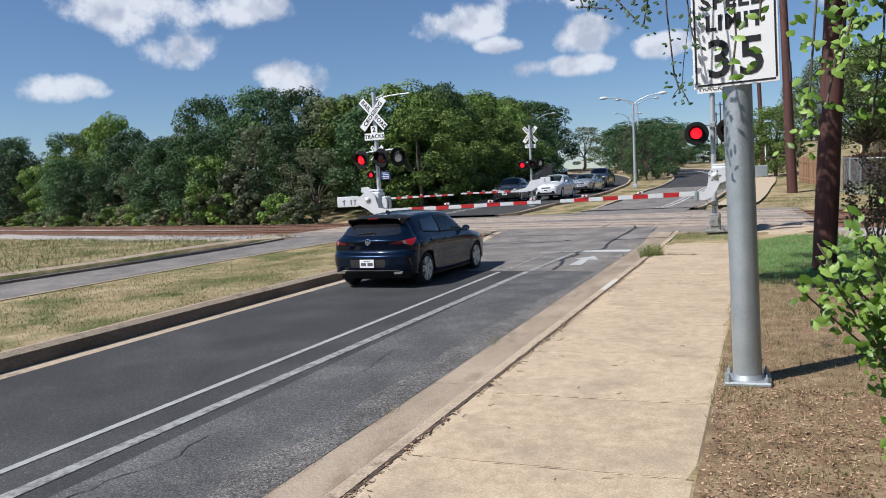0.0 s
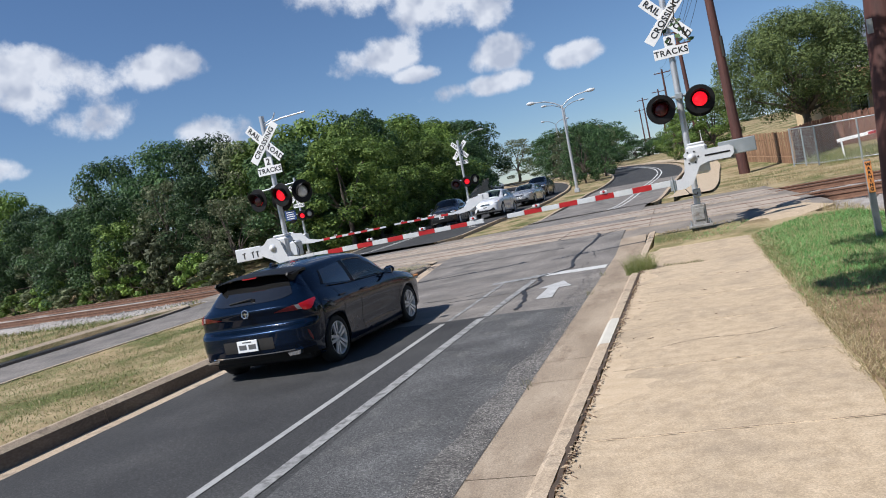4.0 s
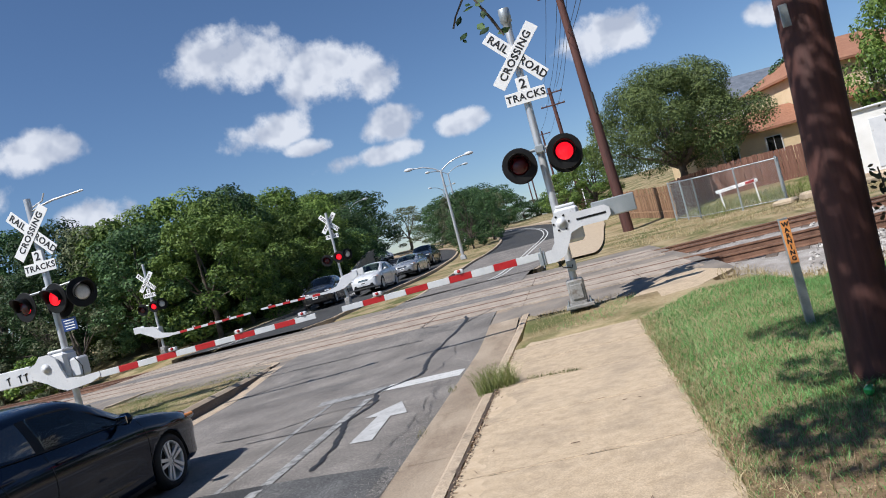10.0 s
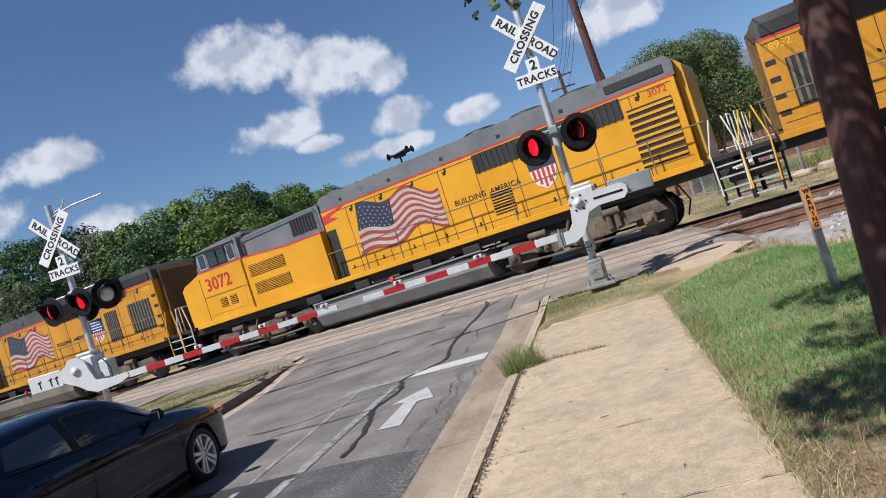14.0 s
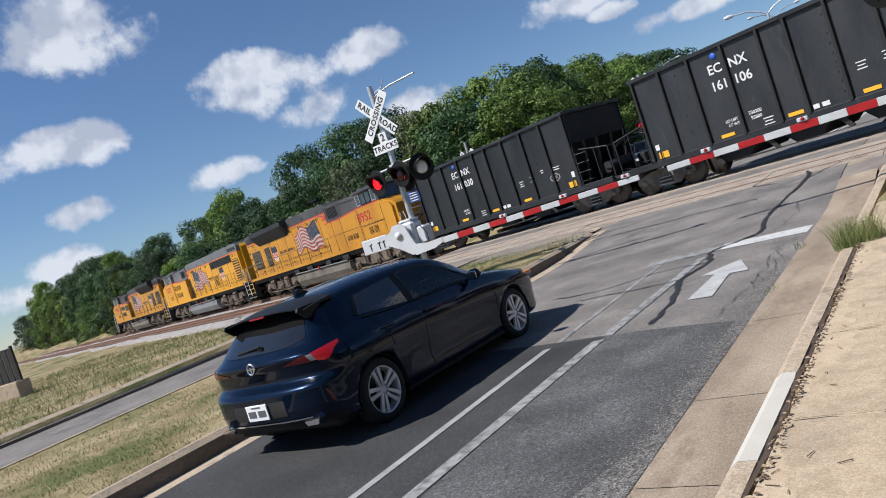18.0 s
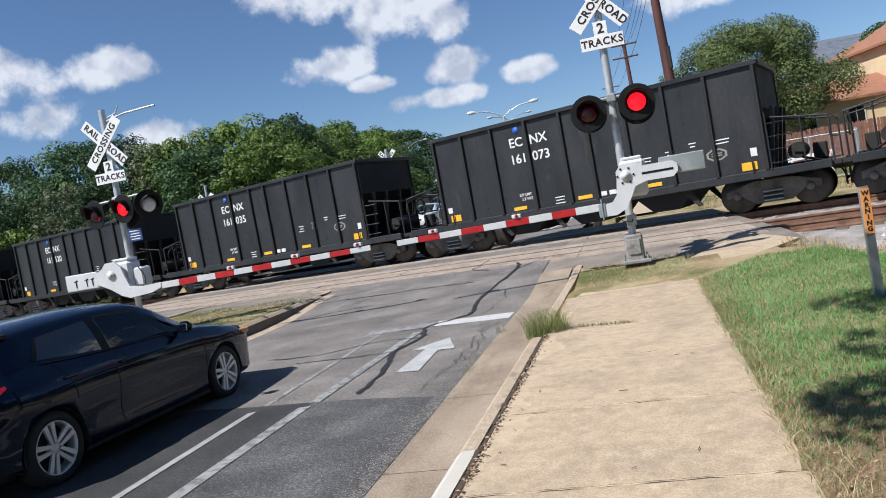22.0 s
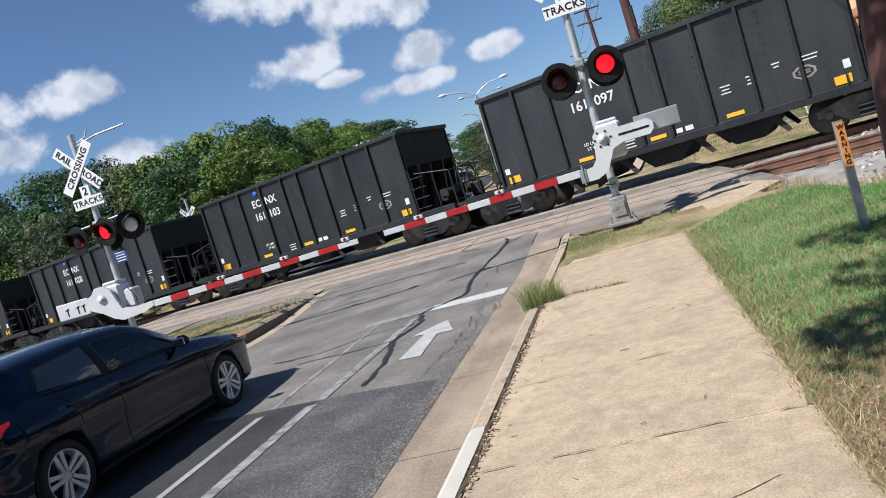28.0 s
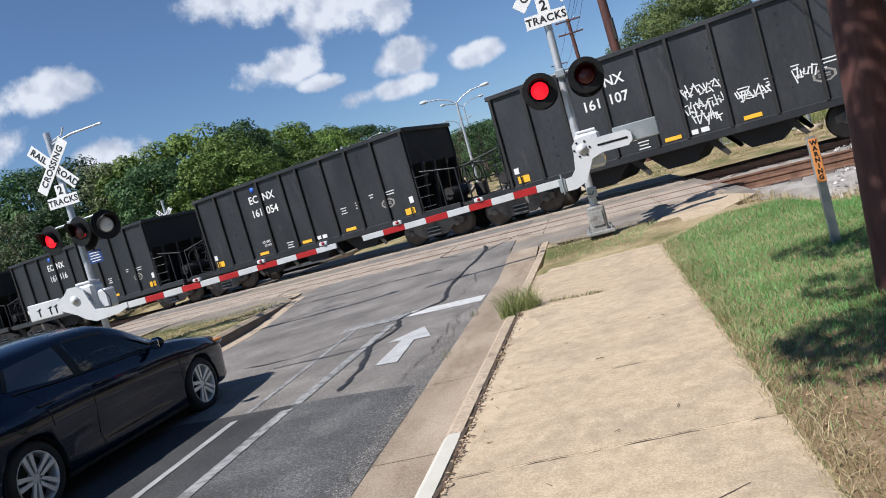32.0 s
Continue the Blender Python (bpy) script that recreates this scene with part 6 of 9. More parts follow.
def hopper_car():
    H = thing("hopper_car", "charcoal steel hopper wagon with ribbed sides and yellow reflectors", "hopper wagon", "hopper wagons")
    hm, dk = PAINT["hop"], PAINT["hopdark"]
    zb, zt = 1.0, 3.60
    for sy in (-1, 1):
        part("side_sheet", Geo().box((HOP_L / 2, 1.52 * sy, (zb + zt) / 2), (HOP_L, .03, zt - zb), 0), hm, H)
        part("top_chord", Geo().box((HOP_L / 2, 1.55 * sy, zt + .03), (HOP_L + .08, .14, .12), .015), hm, H)
        part("side_sill", Geo().box((HOP_L / 2, 1.53 * sy, zb - .07), (HOP_L + 2.6, .12, .20), .015), hm, H)
        for x in (.08, 1.09, 2.12, 3.24, 4.32, 5.08, 6.14, 7.20, 8.26, 9.42):
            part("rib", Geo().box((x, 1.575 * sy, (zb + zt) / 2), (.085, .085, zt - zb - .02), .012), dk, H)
        for k, x in enumerate((.46, 2.58, 4.60, 6.53, 9.02)):
            w = .36 if k in (0, 4) else .42
            part("reflector", Geo().box((x + (.1 if k in (1, 2, 3) else 0), 1.545 * sy, zb + (.17 if k in (0, 4) else .13)), (w, .012, .20 if k in (0, 4) else .10), .003), PAINT["refl"], H)
        for x, z, w, hh in ((.30, 1.43, .15, .17), (9.16, 1.50, .15, .20), (5.25, 1.14, .16, .12), (5.50, 1.14, .20, .12), (1.05, 1.46, .02, .02)):
            part("stencil_patch", Geo().box((x, 1.545 * sy, z), (w, .01, hh), .002), PAINT["stencil"], H)
        for x, z, n, w in ((3.95, 1.26, 3, .30), (6.55, 1.85, 3, .24), (7.15, 1.9, 3, .2), (7.75, 2.0, 2, .18), (8.45, 1.95, 2, .4)):
            for j in range(n):
                part("stencil_line", Geo().box((x, 1.543 * sy, z - .085 * j), (w - .06 * (j % 2), .006, .028)), PAINT["stencil"], H)
        oct_ = [(8.30 + .27 * math.cos(a), 1.60 + .16 * math.sin(a)) for a in (math.pi / 8 + k * math.pi / 4 for k in range(8))]
        ring = part("stencil_ring", Geo().prism(oct_, 1.541 * sy, 1.546 * sy), PAINT["_oct"], H)
        part("stencil_field", Geo().prism([(8.30 + (u - 8.30) * .78, 1.60 + (v - 1.60) * .72) for u, v in oct_], 1.546 * sy, 1.549 * sy), hm, ring)
        part("stencil_line", Geo().box((8.30, 1.551 * sy, 1.63), (.26, .004, .03)).box((8.30, 1.551 * sy, 1.575), (.26, .004, .03)), PAINT["_oct"], ring)
        rv = Geo()
        for x, _ in ((1.6, 0), (7.6, 0), (6.0, 0)):
            for j in range(9):
                rv.box((x, 1.54 * sy, 1.3 + j * .25), (.035, .02, .035))
        tagged(part("rivets", rv, hm, H), kind="stuff")
    for xe, sg in ((0, 1), (HOP_L, -1)):
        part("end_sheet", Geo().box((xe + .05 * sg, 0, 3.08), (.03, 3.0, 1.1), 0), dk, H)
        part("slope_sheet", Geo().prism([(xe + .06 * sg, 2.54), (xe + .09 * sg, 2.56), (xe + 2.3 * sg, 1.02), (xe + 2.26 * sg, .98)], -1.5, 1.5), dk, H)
        part("end_chord", Geo().box((xe, 0, zt + .03), (.14, 3.1, .12), .015), hm, H)
        part("end_platform", Geo().box((xe - .75 * sg, 0, .92), (1.5, 2.9, .10), .01), M["dark"], H)
        for y in (-1.1, -.4, .4, 1.1):
            part("end_post", Geo().box((xe - .05 * sg, y, 1.75), (.10, .10, 1.6), .01, rot_y(-8 * sg)), hm, H)
        part("end_rail", Geo().pipe([(xe - 1.35 * sg, -1.42, .95), (xe - 1.35 * sg, -1.42, 2.05), (xe - .12 * sg, -1.42, 2.25)], .026).pipe([(xe - .75 * sg, -1.42, .95), (xe - .75 * sg, -1.42, 2.15)], .022).pipe([(xe - 1.35 * sg, 1.42, .95), (xe - 1.35 * sg, 1.42, 2.05), (xe - .12 * sg, 1.42, 2.25)], .026).pipe([(xe - 1.35 * sg, -1.42, 1.55), (xe - 1.35 * sg, 1.42, 1.55)], .022).pipe([(xe - 1.35 * sg, -1.42, 2.05), (xe - 1.35 * sg, 1.42, 2.05)], .022), hm, H)
        ld = part("ladder", Geo().tube((xe - .02 * sg, -1.60, 1.0), (xe - .02 * sg, -1.60, 2.4), .02, n=6).tube((xe + .4 * sg, -1.60, 1.0), (xe + .4 * sg, -1.60, 1.3), .02, n=6), hm, H)
        for k in range(4):
            part("rung", Geo().tube((xe - .45 * sg, -1.46, 1.15 + .32 * k), (xe - .02 * sg, -1.60, 1.15 + .32 * k), .014, n=6), hm, ld)
        part("air_reservoir", Geo().tube((xe - .5 * sg, -.7, 1.35), (xe - .5 * sg, .5, 1.35), .2, n=12), M["dark"], H)
        part("valve_box", Geo().box((xe - .9 * sg, .9, 1.25), (.34, .3, .44), .03).pipe([(xe - .9 * sg, .9, 1.0), (xe - 1.0 * sg, .2, .98), (xe - .5 * sg, -.5, 1.2)], .03), M["dark"], H)
        part("brake_wheel", Geo().lathe([(-.015, .26), (.015, .28), (.015, .22), (-.015, .24)], (xe - 1.30 * sg, -.75, 1.75), (1, 0, 0), 16), M["dark"], H)
        part("coupler", Geo().box((xe - 1.55 * sg, 0, .86), (.55, .26, .28), .05).box((xe - 1.45 * sg, 0, .55), (.05, .05, .5), .01), PAINT["truck"], H)
        part("hose", Geo().pipe([(xe - 1.3 * sg, .3, .85), (xe - 1.45 * sg, .32, .5), (xe - 1.58 * sg, .25, .42)], .025), M["rubber"], H)
    for x in (2.55, 4.65, 6.75):
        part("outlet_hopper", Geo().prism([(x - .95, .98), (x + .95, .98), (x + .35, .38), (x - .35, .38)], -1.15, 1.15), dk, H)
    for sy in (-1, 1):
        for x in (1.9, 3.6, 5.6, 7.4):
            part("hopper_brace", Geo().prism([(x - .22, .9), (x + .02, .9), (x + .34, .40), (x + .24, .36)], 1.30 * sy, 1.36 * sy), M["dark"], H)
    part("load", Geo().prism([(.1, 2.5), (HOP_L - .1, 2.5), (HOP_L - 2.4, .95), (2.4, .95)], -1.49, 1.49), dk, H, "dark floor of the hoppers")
    hopper_truck(H, -.08)
    hopper_truck(H, 9.38)
    return H


TRAIN = []
l1 = locomotive("9090", False, "leading weathered yellow and grey diesel locomotive with painted flag")
TRAIN.append((l1, 0.0, 0, 20.0))
l2 = locomotive("3072", True, "clean bright yellow diesel locomotive with painted flag and red number")
TRAIN.append((l2, 20.95, 0, 20.0))
l3 = locomotive("8952", False, "weathered yellow diesel locomotive running backwards, nose to the wagons")
TRAIN.append((l3, 61.15, 180, -20.0))
HOP_NO = ["030", "106", "079", "120", "035", "073", "104", "038", "041", "028", "103", "097", "119", "116", "054", "107", "111", "088", "062"]
WEIGHTS = {"107": ("230000", "56000"), "104": ("229800", "56200"), "106": ("230200", "55800")}
first = hopper_car()
cars = [first] + [copy_thing(first, Matrix()) for _ in HOP_NO[1:]]
for k, no in enumerate(HOP_NO):
    hc = cars[k]
    for sy in (-1, 1):
        xs_ = (2.88, 3.59) if sy < 0 else (6.42, 5.71)
        for txt, x, z in (("EC", xs_[0], 3.02), ("NX", xs_[1], 3.02), ("161", xs_[0] + .01 * -sy, 2.54), (no, xs_[1] + .02 * -sy, 2.54)):
            side_text(txt, .37, PAINT["stencil"], x, z, 1.541, hc, sy, bold=.006)
        part("blue_mark", Geo().lathe([(0, .10), (.004, .10), (.004, .001)], (xs_[0] + .06 * -sy, 1.54 * sy, 3.38), (0, sy, 0), 10), PAINT["bluedot"], hc)
        for k2, txt in enumerate(WEIGHTS.get(no, ())):
            side_text(txt, .13, PAINT["stencil"], xs_[1] + .06 * -sy, 1.53 - .15 * k2, 1.5475, hc, sy, bold=.002)
        for txt, z in (("LD LMT", 1.50), ("LT WT", 1.37)):
            side_text(txt, .115, PAINT["stencil"], xs_[0] + (.04 if txt == "LD LMT" else .08) * -sy, z, 1.541, hc, sy, bold=.002)
    if no == "107":
        gf = Geo()
        random.seed(5)
        for cx, cz, w in ((5.60, 2.12, 1.0), (5.65, 1.72, 1.0), (5.6, 1.42, .6), (6.75, 1.66, .75), (8.0, 1.80, .6)):
            x = cx - w / 2
            while x < cx + w / 2:
                a = random.uniform(-.5, .5)
                gf.box((x, -1.546, cz + random.uniform(-.08, .08)), (.03, .004, random.uniform(.14, .34)), 0, rot_y(math.degrees(a)))
                gf.box((x + .05, -1.546, cz + random.uniform(-.12, .12)), (random.uniform(.06, .14), .004, .028), 0, rot_y(math.degrees(a) * .6))
                x += random.uniform(.05, .10)
        part("graffiti", gf, PAINT["stencil"], hc, "white scrawled unreadable graffiti")
    TRAIN.append((hc, 63.52 + 12.5 * k, 0, 9.3))


# ---------- cars ----------
def lerp_rows(rows, y):
    for a, b in zip(rows, rows[1:]):
        if a[0] <= y <= b[0]:
            t = (y - a[0]) / (b[0] - a[0])
            return [p + (q - p) * t for p, q in zip(a, b)]
    return list(rows[0] if y < rows[0][0] else rows[-1])


def boolean_arches(me, hubs, r, opening=()):
    ob = bpy.data.objects.new("cut_target", me)
    scene.collection.objects.link(ob)
    cutters = []
    for y in hubs:
        for sx in (-1, 1):
            g = Geo().tube((.62 * sx, y, .315), (1.2 * sx, y, .315), r, n=28, smooth=False)
            c = bpy.data.objects.new("cutter", g.mesh("cutter", None))
            scene.collection.objects.link(c)
            m = ob.modifiers.new("arch", "BOOLEAN")
            m.object, m.operation, m.solver = c, "DIFFERENCE", "EXACT"
            cutters.append(c)
    for shape in opening:
        c = bpy.data.objects.new("cutter", shape.mesh("cutter", None))
        scene.collection.objects.link(c)
        m = ob.modifiers.new("opening", "BOOLEAN")
        m.object, m.operation, m.solver = c, "DIFFERENCE", "EXACT"
        cutters.append(c)
    bpy.context.view_layer.update()
    out = bpy.data.meshes.new_from_object(ob.evaluated_get(bpy.context.evaluated_depsgraph_get()))
    for o in cutters + [ob]:
        bpy.data.objects.remove(o)
    return out


# ---------- the waiting hatchback ----------
# y, sill height, shoulder half width and height, belt height and half width, roof edge height and half width, height on the centre line
HATCH = [(2.26, .36, .40, .52, .58, .36, .60, .25, .61), (2.20, .27, .62, .56, .66, .55, .68, .40, .69), (2.08, .21, .76, .60, .73, .68, .755, .50, .77), (1.85, .19, .84, .66, .79, .755, .825, .56, .845),
         (1.50, .18, .878, .70, .85, .80, .885, .60, .91), (1.20, .175, .885, .72, .90, .80, .925, .64, .965), (1.02, .17, .886, .725, .92, .80, .965, .655, 1.06), (.80, .17, .886, .73, .93, .80, 1.06, .65, 1.17),
         (.50, .165, .886, .735, .94, .80, 1.22, .63, 1.31), (.25, .165, .887, .74, .947, .80, 1.325, .60, 1.40), (0, .165, .888, .745, .953, .80, 1.36, .585, 1.43), (-.4, .165, .889, .75, .965, .80, 1.372, .575, 1.44),
         (-.8, .17, .891, .765, .985, .795, 1.362, .565, 1.43), (-1.1, .175, .895, .785, 1.01, .785, 1.345, .555, 1.41), (-1.35, .18, .896, .80, 1.03, .765, 1.32, .545, 1.38), (-1.55, .185, .89, .80, 1.035, .74, 1.27, .53, 1.33),
         (-1.66, .19, .878, .80, 1.02, .715, 1.20, .50, 1.24)][::-1]
# height, y of the tail on the centre line, y where the tail meets the flank
TAIL = [(1.318, -1.60, -1.47), (1.15, -1.80, -1.55), (.985, -1.965, -1.60), (.94, -2.03, -1.62), (.915, -2.052, -1.63), (.885, -2.045, -1.64), (.83, -2.015, -1.64), (.74, -1.99, -1.64), (.70, -1.995, -1.64),
        (.675, -2.04, -1.64), (.655, -2.09, -1.64), (.62, -2.12, -1.64), (.45, -2.12, -1.64), (.33, -2.09, -1.64), (.27, -2.04, -1.63)][::-1]


def glide(rows, y):
    """Rows of numbers by their first column, joined by a smooth curve."""
    if y <= rows[0][0]:
        return list(rows[0])
    for i, (a, b) in enumerate(zip(rows, rows[1:])):
        if y <= b[0]:
            p, q = rows[max(0, i - 1)], rows[min(len(rows) - 1, i + 2)]
            h = b[0] - a[0]
            t = (y - a[0]) / h
            out = [y]
            for k in range(1, len(a)):
                ma = (b[k] - p[k]) / (b[0] - p[0]) * h
                mb = (q[k] - a[k]) / (q[0] - a[0]) * h
                out.append((2 * t ** 3 - 3 * t * t + 1) * a[k] + (t ** 3 - 2 * t * t + t) * ma + (3 * t * t - 2 * t ** 3) * b[k] + (t ** 3 - t * t) * mb)
            return out
    return list(rows[-1])


def flank(y):
    """Half outline of the body at y, from the middle of the floor to the middle of the roof; the fifth from the end is the roof edge."""
    _, zs, ws, zh, zb, wb, zr, wr, zc = glide(HATCH, y)
    arch = .016 * (math.exp(-((y - 1.32) / .34) ** 2) + 1.35 * math.exp(-((y + 1.32) / .40) ** 2))
    dent = .024 * math.exp(-(y / .85) ** 4)
    def at(f):
        return zs + (zh - zs) * f
    pts = [(0, zs), (ws - .14, zs), (ws - .05, zs + .02), (ws - .022, at(.13)), (ws - .026 - dent * .4 + arch * .6, at(.26)), (ws - .022 - dent + arch, at(.40)), (ws - .016 - dent * .7 + arch, at(.58)), (ws - .004 + arch, at(.80)),
           (ws + arch * .8, at(.95)), (ws - .006 + arch * .5, zh + (zb - zh) * .16), (ws - .25 * (ws - wb), zh + (zb - zh) * .48), (wb + .018, zb - .022), (wb, zb)]
    for k in range(1, 6):
        t = k / 6
        pts.append((wb + (wr + .05 - wb) * t + .016 * math.sin(math.pi * t), zb + (zr - .05 - zb) * t))
    pts += [(wr + .05, zr - .05), (wr + .03, zr - .022), (wr, zr), (wr * .72, zc - (zc - zr) * .40), (wr * .36, zc - (zc - zr) * .10), (0, zc)]
    return pts


def flank_x(y, z):
    """Half width of the body at a place on its side."""
    pts = flank(y)[2:]
    for (xa, za), (xb, zb) in zip(pts, pts[1:]):
        if za <= z <= zb and zb > za:
            return xa + (xb - xa) * (z - za) / (zb - za)
    return pts[0][0] if z < pts[0][1] else .3


def tail_at(z, deg, out=0.0):
    """A point of the tail at that height; deg runs from -90 on the left flank to 90 on the right one."""
    _, yr, ya = lerp_rows(TAIL, z)
    w = flank_x(ya, z) + .003
    s, c = math.sin(radians(deg)), math.cos(radians(deg))
    x = w * math.copysign(abs(s) ** .70, s)
    y = ya - (ya - yr) * abs(c) ** .62
    d = Vector((x * .35, y - ya * .85, 0)).normalized()
    return x + d.x * out, y + d.y * out, z


def build_car(name, label, m, paint, front=False):
    """A five-door car; front adds the face of a car that is seen from ahead."""
    C = thing(name, label, "car", "cars at the crossing", m=m)
    ys_ = sorted({*spread(-1.66, 2.12, 64), *spread(2.12, 2.26, 7)})
    low, vs = Geo(), []
    for y in ys_:
        half = flank(y)
        ring = half + [(-x, z) for x, z in half[-2:0:-1]]
        n = len(ring)
        vs += [(x, y, z) for x, z in ring]
    low.add(vs, [(j * n + i, (j + 1) * n + i, (j + 1) * n + (i + 1) % n, j * n + (i + 1) % n) for j in range(len(ys_) - 1) for i in range(n)] + [tuple(range(n)), tuple(range((len(ys_) - 1) * n, len(ys_) * n))[::-1]], True)

    def glass_at(y, u, sx, out=.005):
        pts = flank(y)[12:19]
        k = min(5, int(u * 6))
        t = u * 6 - k
        return ((pts[k][0] + (pts[k + 1][0] - pts[k][0]) * t + out) * sx, y, pts[k][1] + (pts[k + 1][1] - pts[k][1]) * t)

    FRONT = ((-.41, .80, .07, .12), (-.41, .20, .93, .90))
    REAR = ((-1.25, -.52, .16, .08), (-1.12, -.52, .84, .93))

    def side(edge, a):
        (b0, b1, bu0, bu1), (t0, t1, tu0, tu1) = edge
        return (b0 + (b1 - b0) * a, bu0 + (bu1 - bu0) * a), (t0 + (t1 - t0) * a, tu0 + (tu1 - tu0) * a)

    def pane(nm, edge, sx, mat, parent):
        g, vv, na, nb = Geo(), [], 12, 6
        for i in range(na + 1):
            (yb, ub), (yt, ut) = side(edge, i / na)
            for j in range(nb + 1):
                vv.append(glass_at(yb + (yt - yb) * j / nb, ub + (ut - ub) * j / nb, sx))
        f = [(i * (nb + 1) + j, i * (nb + 1) + j + 1, (i + 1) * (nb + 1) + j + 1, (i + 1) * (nb + 1) + j) for i in range(na) for j in range(nb)]
        g.add(vv, f if sx < 0 else [q[::-1] for q in f], True)
        return part(nm, g, mat, parent)

    # the opening through the front doors' windows
    outline = []
    for a in spread(.03, .97, 8):
        (yb, ub), _ = side(FRONT, a)
        outline.append((yb, glass_at(yb, ub + .03, 1)[2]))
    for a in spread(.97, .03, 8):
        _, (yt, ut) = side(FRONT, a)
        outline.append((yt, glass_at(yt, ut - .03, 1)[2]))
    me = boolean_arches(low.mesh("body", paint), (-1.32, 1.32), .350, [Geo().prism(outline, -1.2, 1.2, "yz"), Geo().prism([(-.38, .975), (.70, .985), (1.16, 1.035), (1.16, 1.5), (.36, 1.5), (.34, 1.33), (-.38, 1.33)], -.54, .54, "yz")])
    me.name = "body"
    body = part("body", me, None, C)
    for sx in (-1, 1):
        pane("front_side_window", FRONT, sx, CLEAR_GLASS, body)
        pane("rear_side_window", REAR, sx, M["glass"], body)
        pane("pillar", ((-.52, -.41, .05, .05), (-.52, -.41, .95, .95)), sx, M["black"], body)
        pane("quarter_trim", ((-1.30, -1.25, .20, .14), (-1.155, -1.12, .84, .86)), sx, M["black"], body)
        trim = [glass_at(y, .035, sx, .008) for y in spread(-1.22, .86, 20)]
        part("window_trim", Geo().pipe(trim, .006, 5), M["black"], body)
        seat = part("front_seat", Geo().box((.36 * sx, -.22, 1.02), (.44, .14, .30), .06).box((.36 * sx, -.25, 1.235), (.24, .09, .13), .04), M["rubber"], body)
    part("steering_wheel", Geo().lathe([(-.012, .17), (.012, .18), (.012, .155), (-.012, .15)], (-.36, .40, 1.0), (0, -1, .35), 18), M["black"], body)

    def tail_patch(nm, rows, mat, parent, lab="", out=.006, mirror=False, nz=4):
        """A patch of the tail: rows of (degrees, lower, upper height)."""
        g, vv = Geo(), []
        for d, z0, z1 in rows:
            for j in range(nz + 1):
                x, y, z = tail_at(z0 + (z1 - z0) * j / nz, d, out)
                vv.append((-x if mirror else x, y, z))
        f = [(i * (nz + 1) + j, (i + 1) * (nz + 1) + j, (i + 1) * (nz + 1) + j + 1, i * (nz + 1) + j + 1) for i in range(len(rows) - 1) for j in range(nz)]
        g.add(vv, [q[::-1] for q in f] if mirror else f, True)
        return part(nm, g, mat, parent, lab)

    zs_ = sorted({*[r[0] for r in TAIL], *spread(.27, 1.318, 40)})
    degs = spread(-90, 90, 44)
    sh = Geo().add([tail_at(z, d) for z in zs_ for d in degs], [(j * 45 + i, j * 45 + i + 1, (j + 1) * 45 + i + 1, (j + 1) * 45 + i) for j in range(len(zs_) - 1) for i in range(44)], True)
    gate = part("tailgate", sh, paint, C, "navy tailgate and bumper with a sharp ledge")
    tail_patch("rear_window", [(d, 1.0 + .05 * (abs(d) / 50) ** 3, 1.31) for d in spread(-50, 50, 20)], M["glass"], gate, nz=8)
    tail_patch("plate_recess", [(d, .415, .565) for d in spread(-17, 17, 10)], M["dark"], gate, out=.004)
    tail_patch("lower_valance", [(d, .272, .345) for d in spread(-72, 72, 24)], M["black"], gate)
    tail_patch("chrome_strip", [(d, .352, .366) for d in spread(-38, 38, 16)], CHROME, gate, "thin chrome strip", .010)
    for mir in (False, True):
        sx = -1 if mir else 1
        tail_patch("tail_lamp", [(19, .846, .852), (26, .844, .873), (34, .842, .892), (42, .838, .906), (47, .835, .913)], TAIL_DARK, gate, "smoked dark red lamp", mirror=mir)
        tail_patch("reversing_lamp", [(47, .846, .905), (50, .842, .908), (54, .840, .910)], SMOKE, gate, "clear lamp section", mirror=mir)
        tail_patch("brake_lamp", [(54, .832, .916), (62, .818, .925), (69, .826, .932), (76, .855, .938), (83, .892, .943), (89, .922, .946)], TAIL_LIT, gate, "red brake lamp", .010, mir)
        tail_patch("side_reflector", [(60, .56, .585), (64, .47, .56), (68, .43, .47)], TAIL_DARK, gate, mirror=mir)
        x, y, z = tail_at(.34, 38 * sx)
        part("exhaust_tip", Geo().prism([(x - .10, z - .012), (x + .10, z + .006), (x + .075, z - .045), (x - .075, z - .052)], y - .035, y + .05), CHROME, C, "chrome exhaust trim")
    x, y, z = tail_at(.895, 0)
    part("emblem", Geo().lathe([(-.02, .052), (.008, .058), (.012, .048), (-.01, .044)], (0, y - .006, .893), (0, -1, .1), 20).box((0, y - .008, .893), (.085, .008, .014), .002).box((0, y - .008, .883), (.014, .008, .06), .002), CHROME, C)
    pl = part("number_plate", Geo().box((0, -2.136, .492), (.305, .012, .152), .004), M["sign"], C, "white number plate with dark bars")
    for bx_ in (-.07, .07):
        part("plate_bar", Geo().box((bx_, -2.1435, .482), (.11, .004, .062), .001), PLATE_INK, pl)
    part("plate_bar", Geo().box((0, -2.1435, .545), (.13, .004, .014), .001), PLATE_INK, pl)
    # roof spoiler with its end fins
    sv, ny = [], 8
    for layer in (0, 1):
        for i in range(ny + 1):
            y = -1.34 - .47 * i / ny
            for j in range(13):
                t = -1 + j / 6
                x = t * (.585 + .02 * i / ny)
                z = 1.384 - .045 * (i / ny) ** 1.5 - .052 * abs(t) ** 3
                sv.append((x, y + .07 * t * t * i / ny, z - (.010 + .026 * (1 - i / ny) if layer else 0)))
    q = (ny + 1) * 13
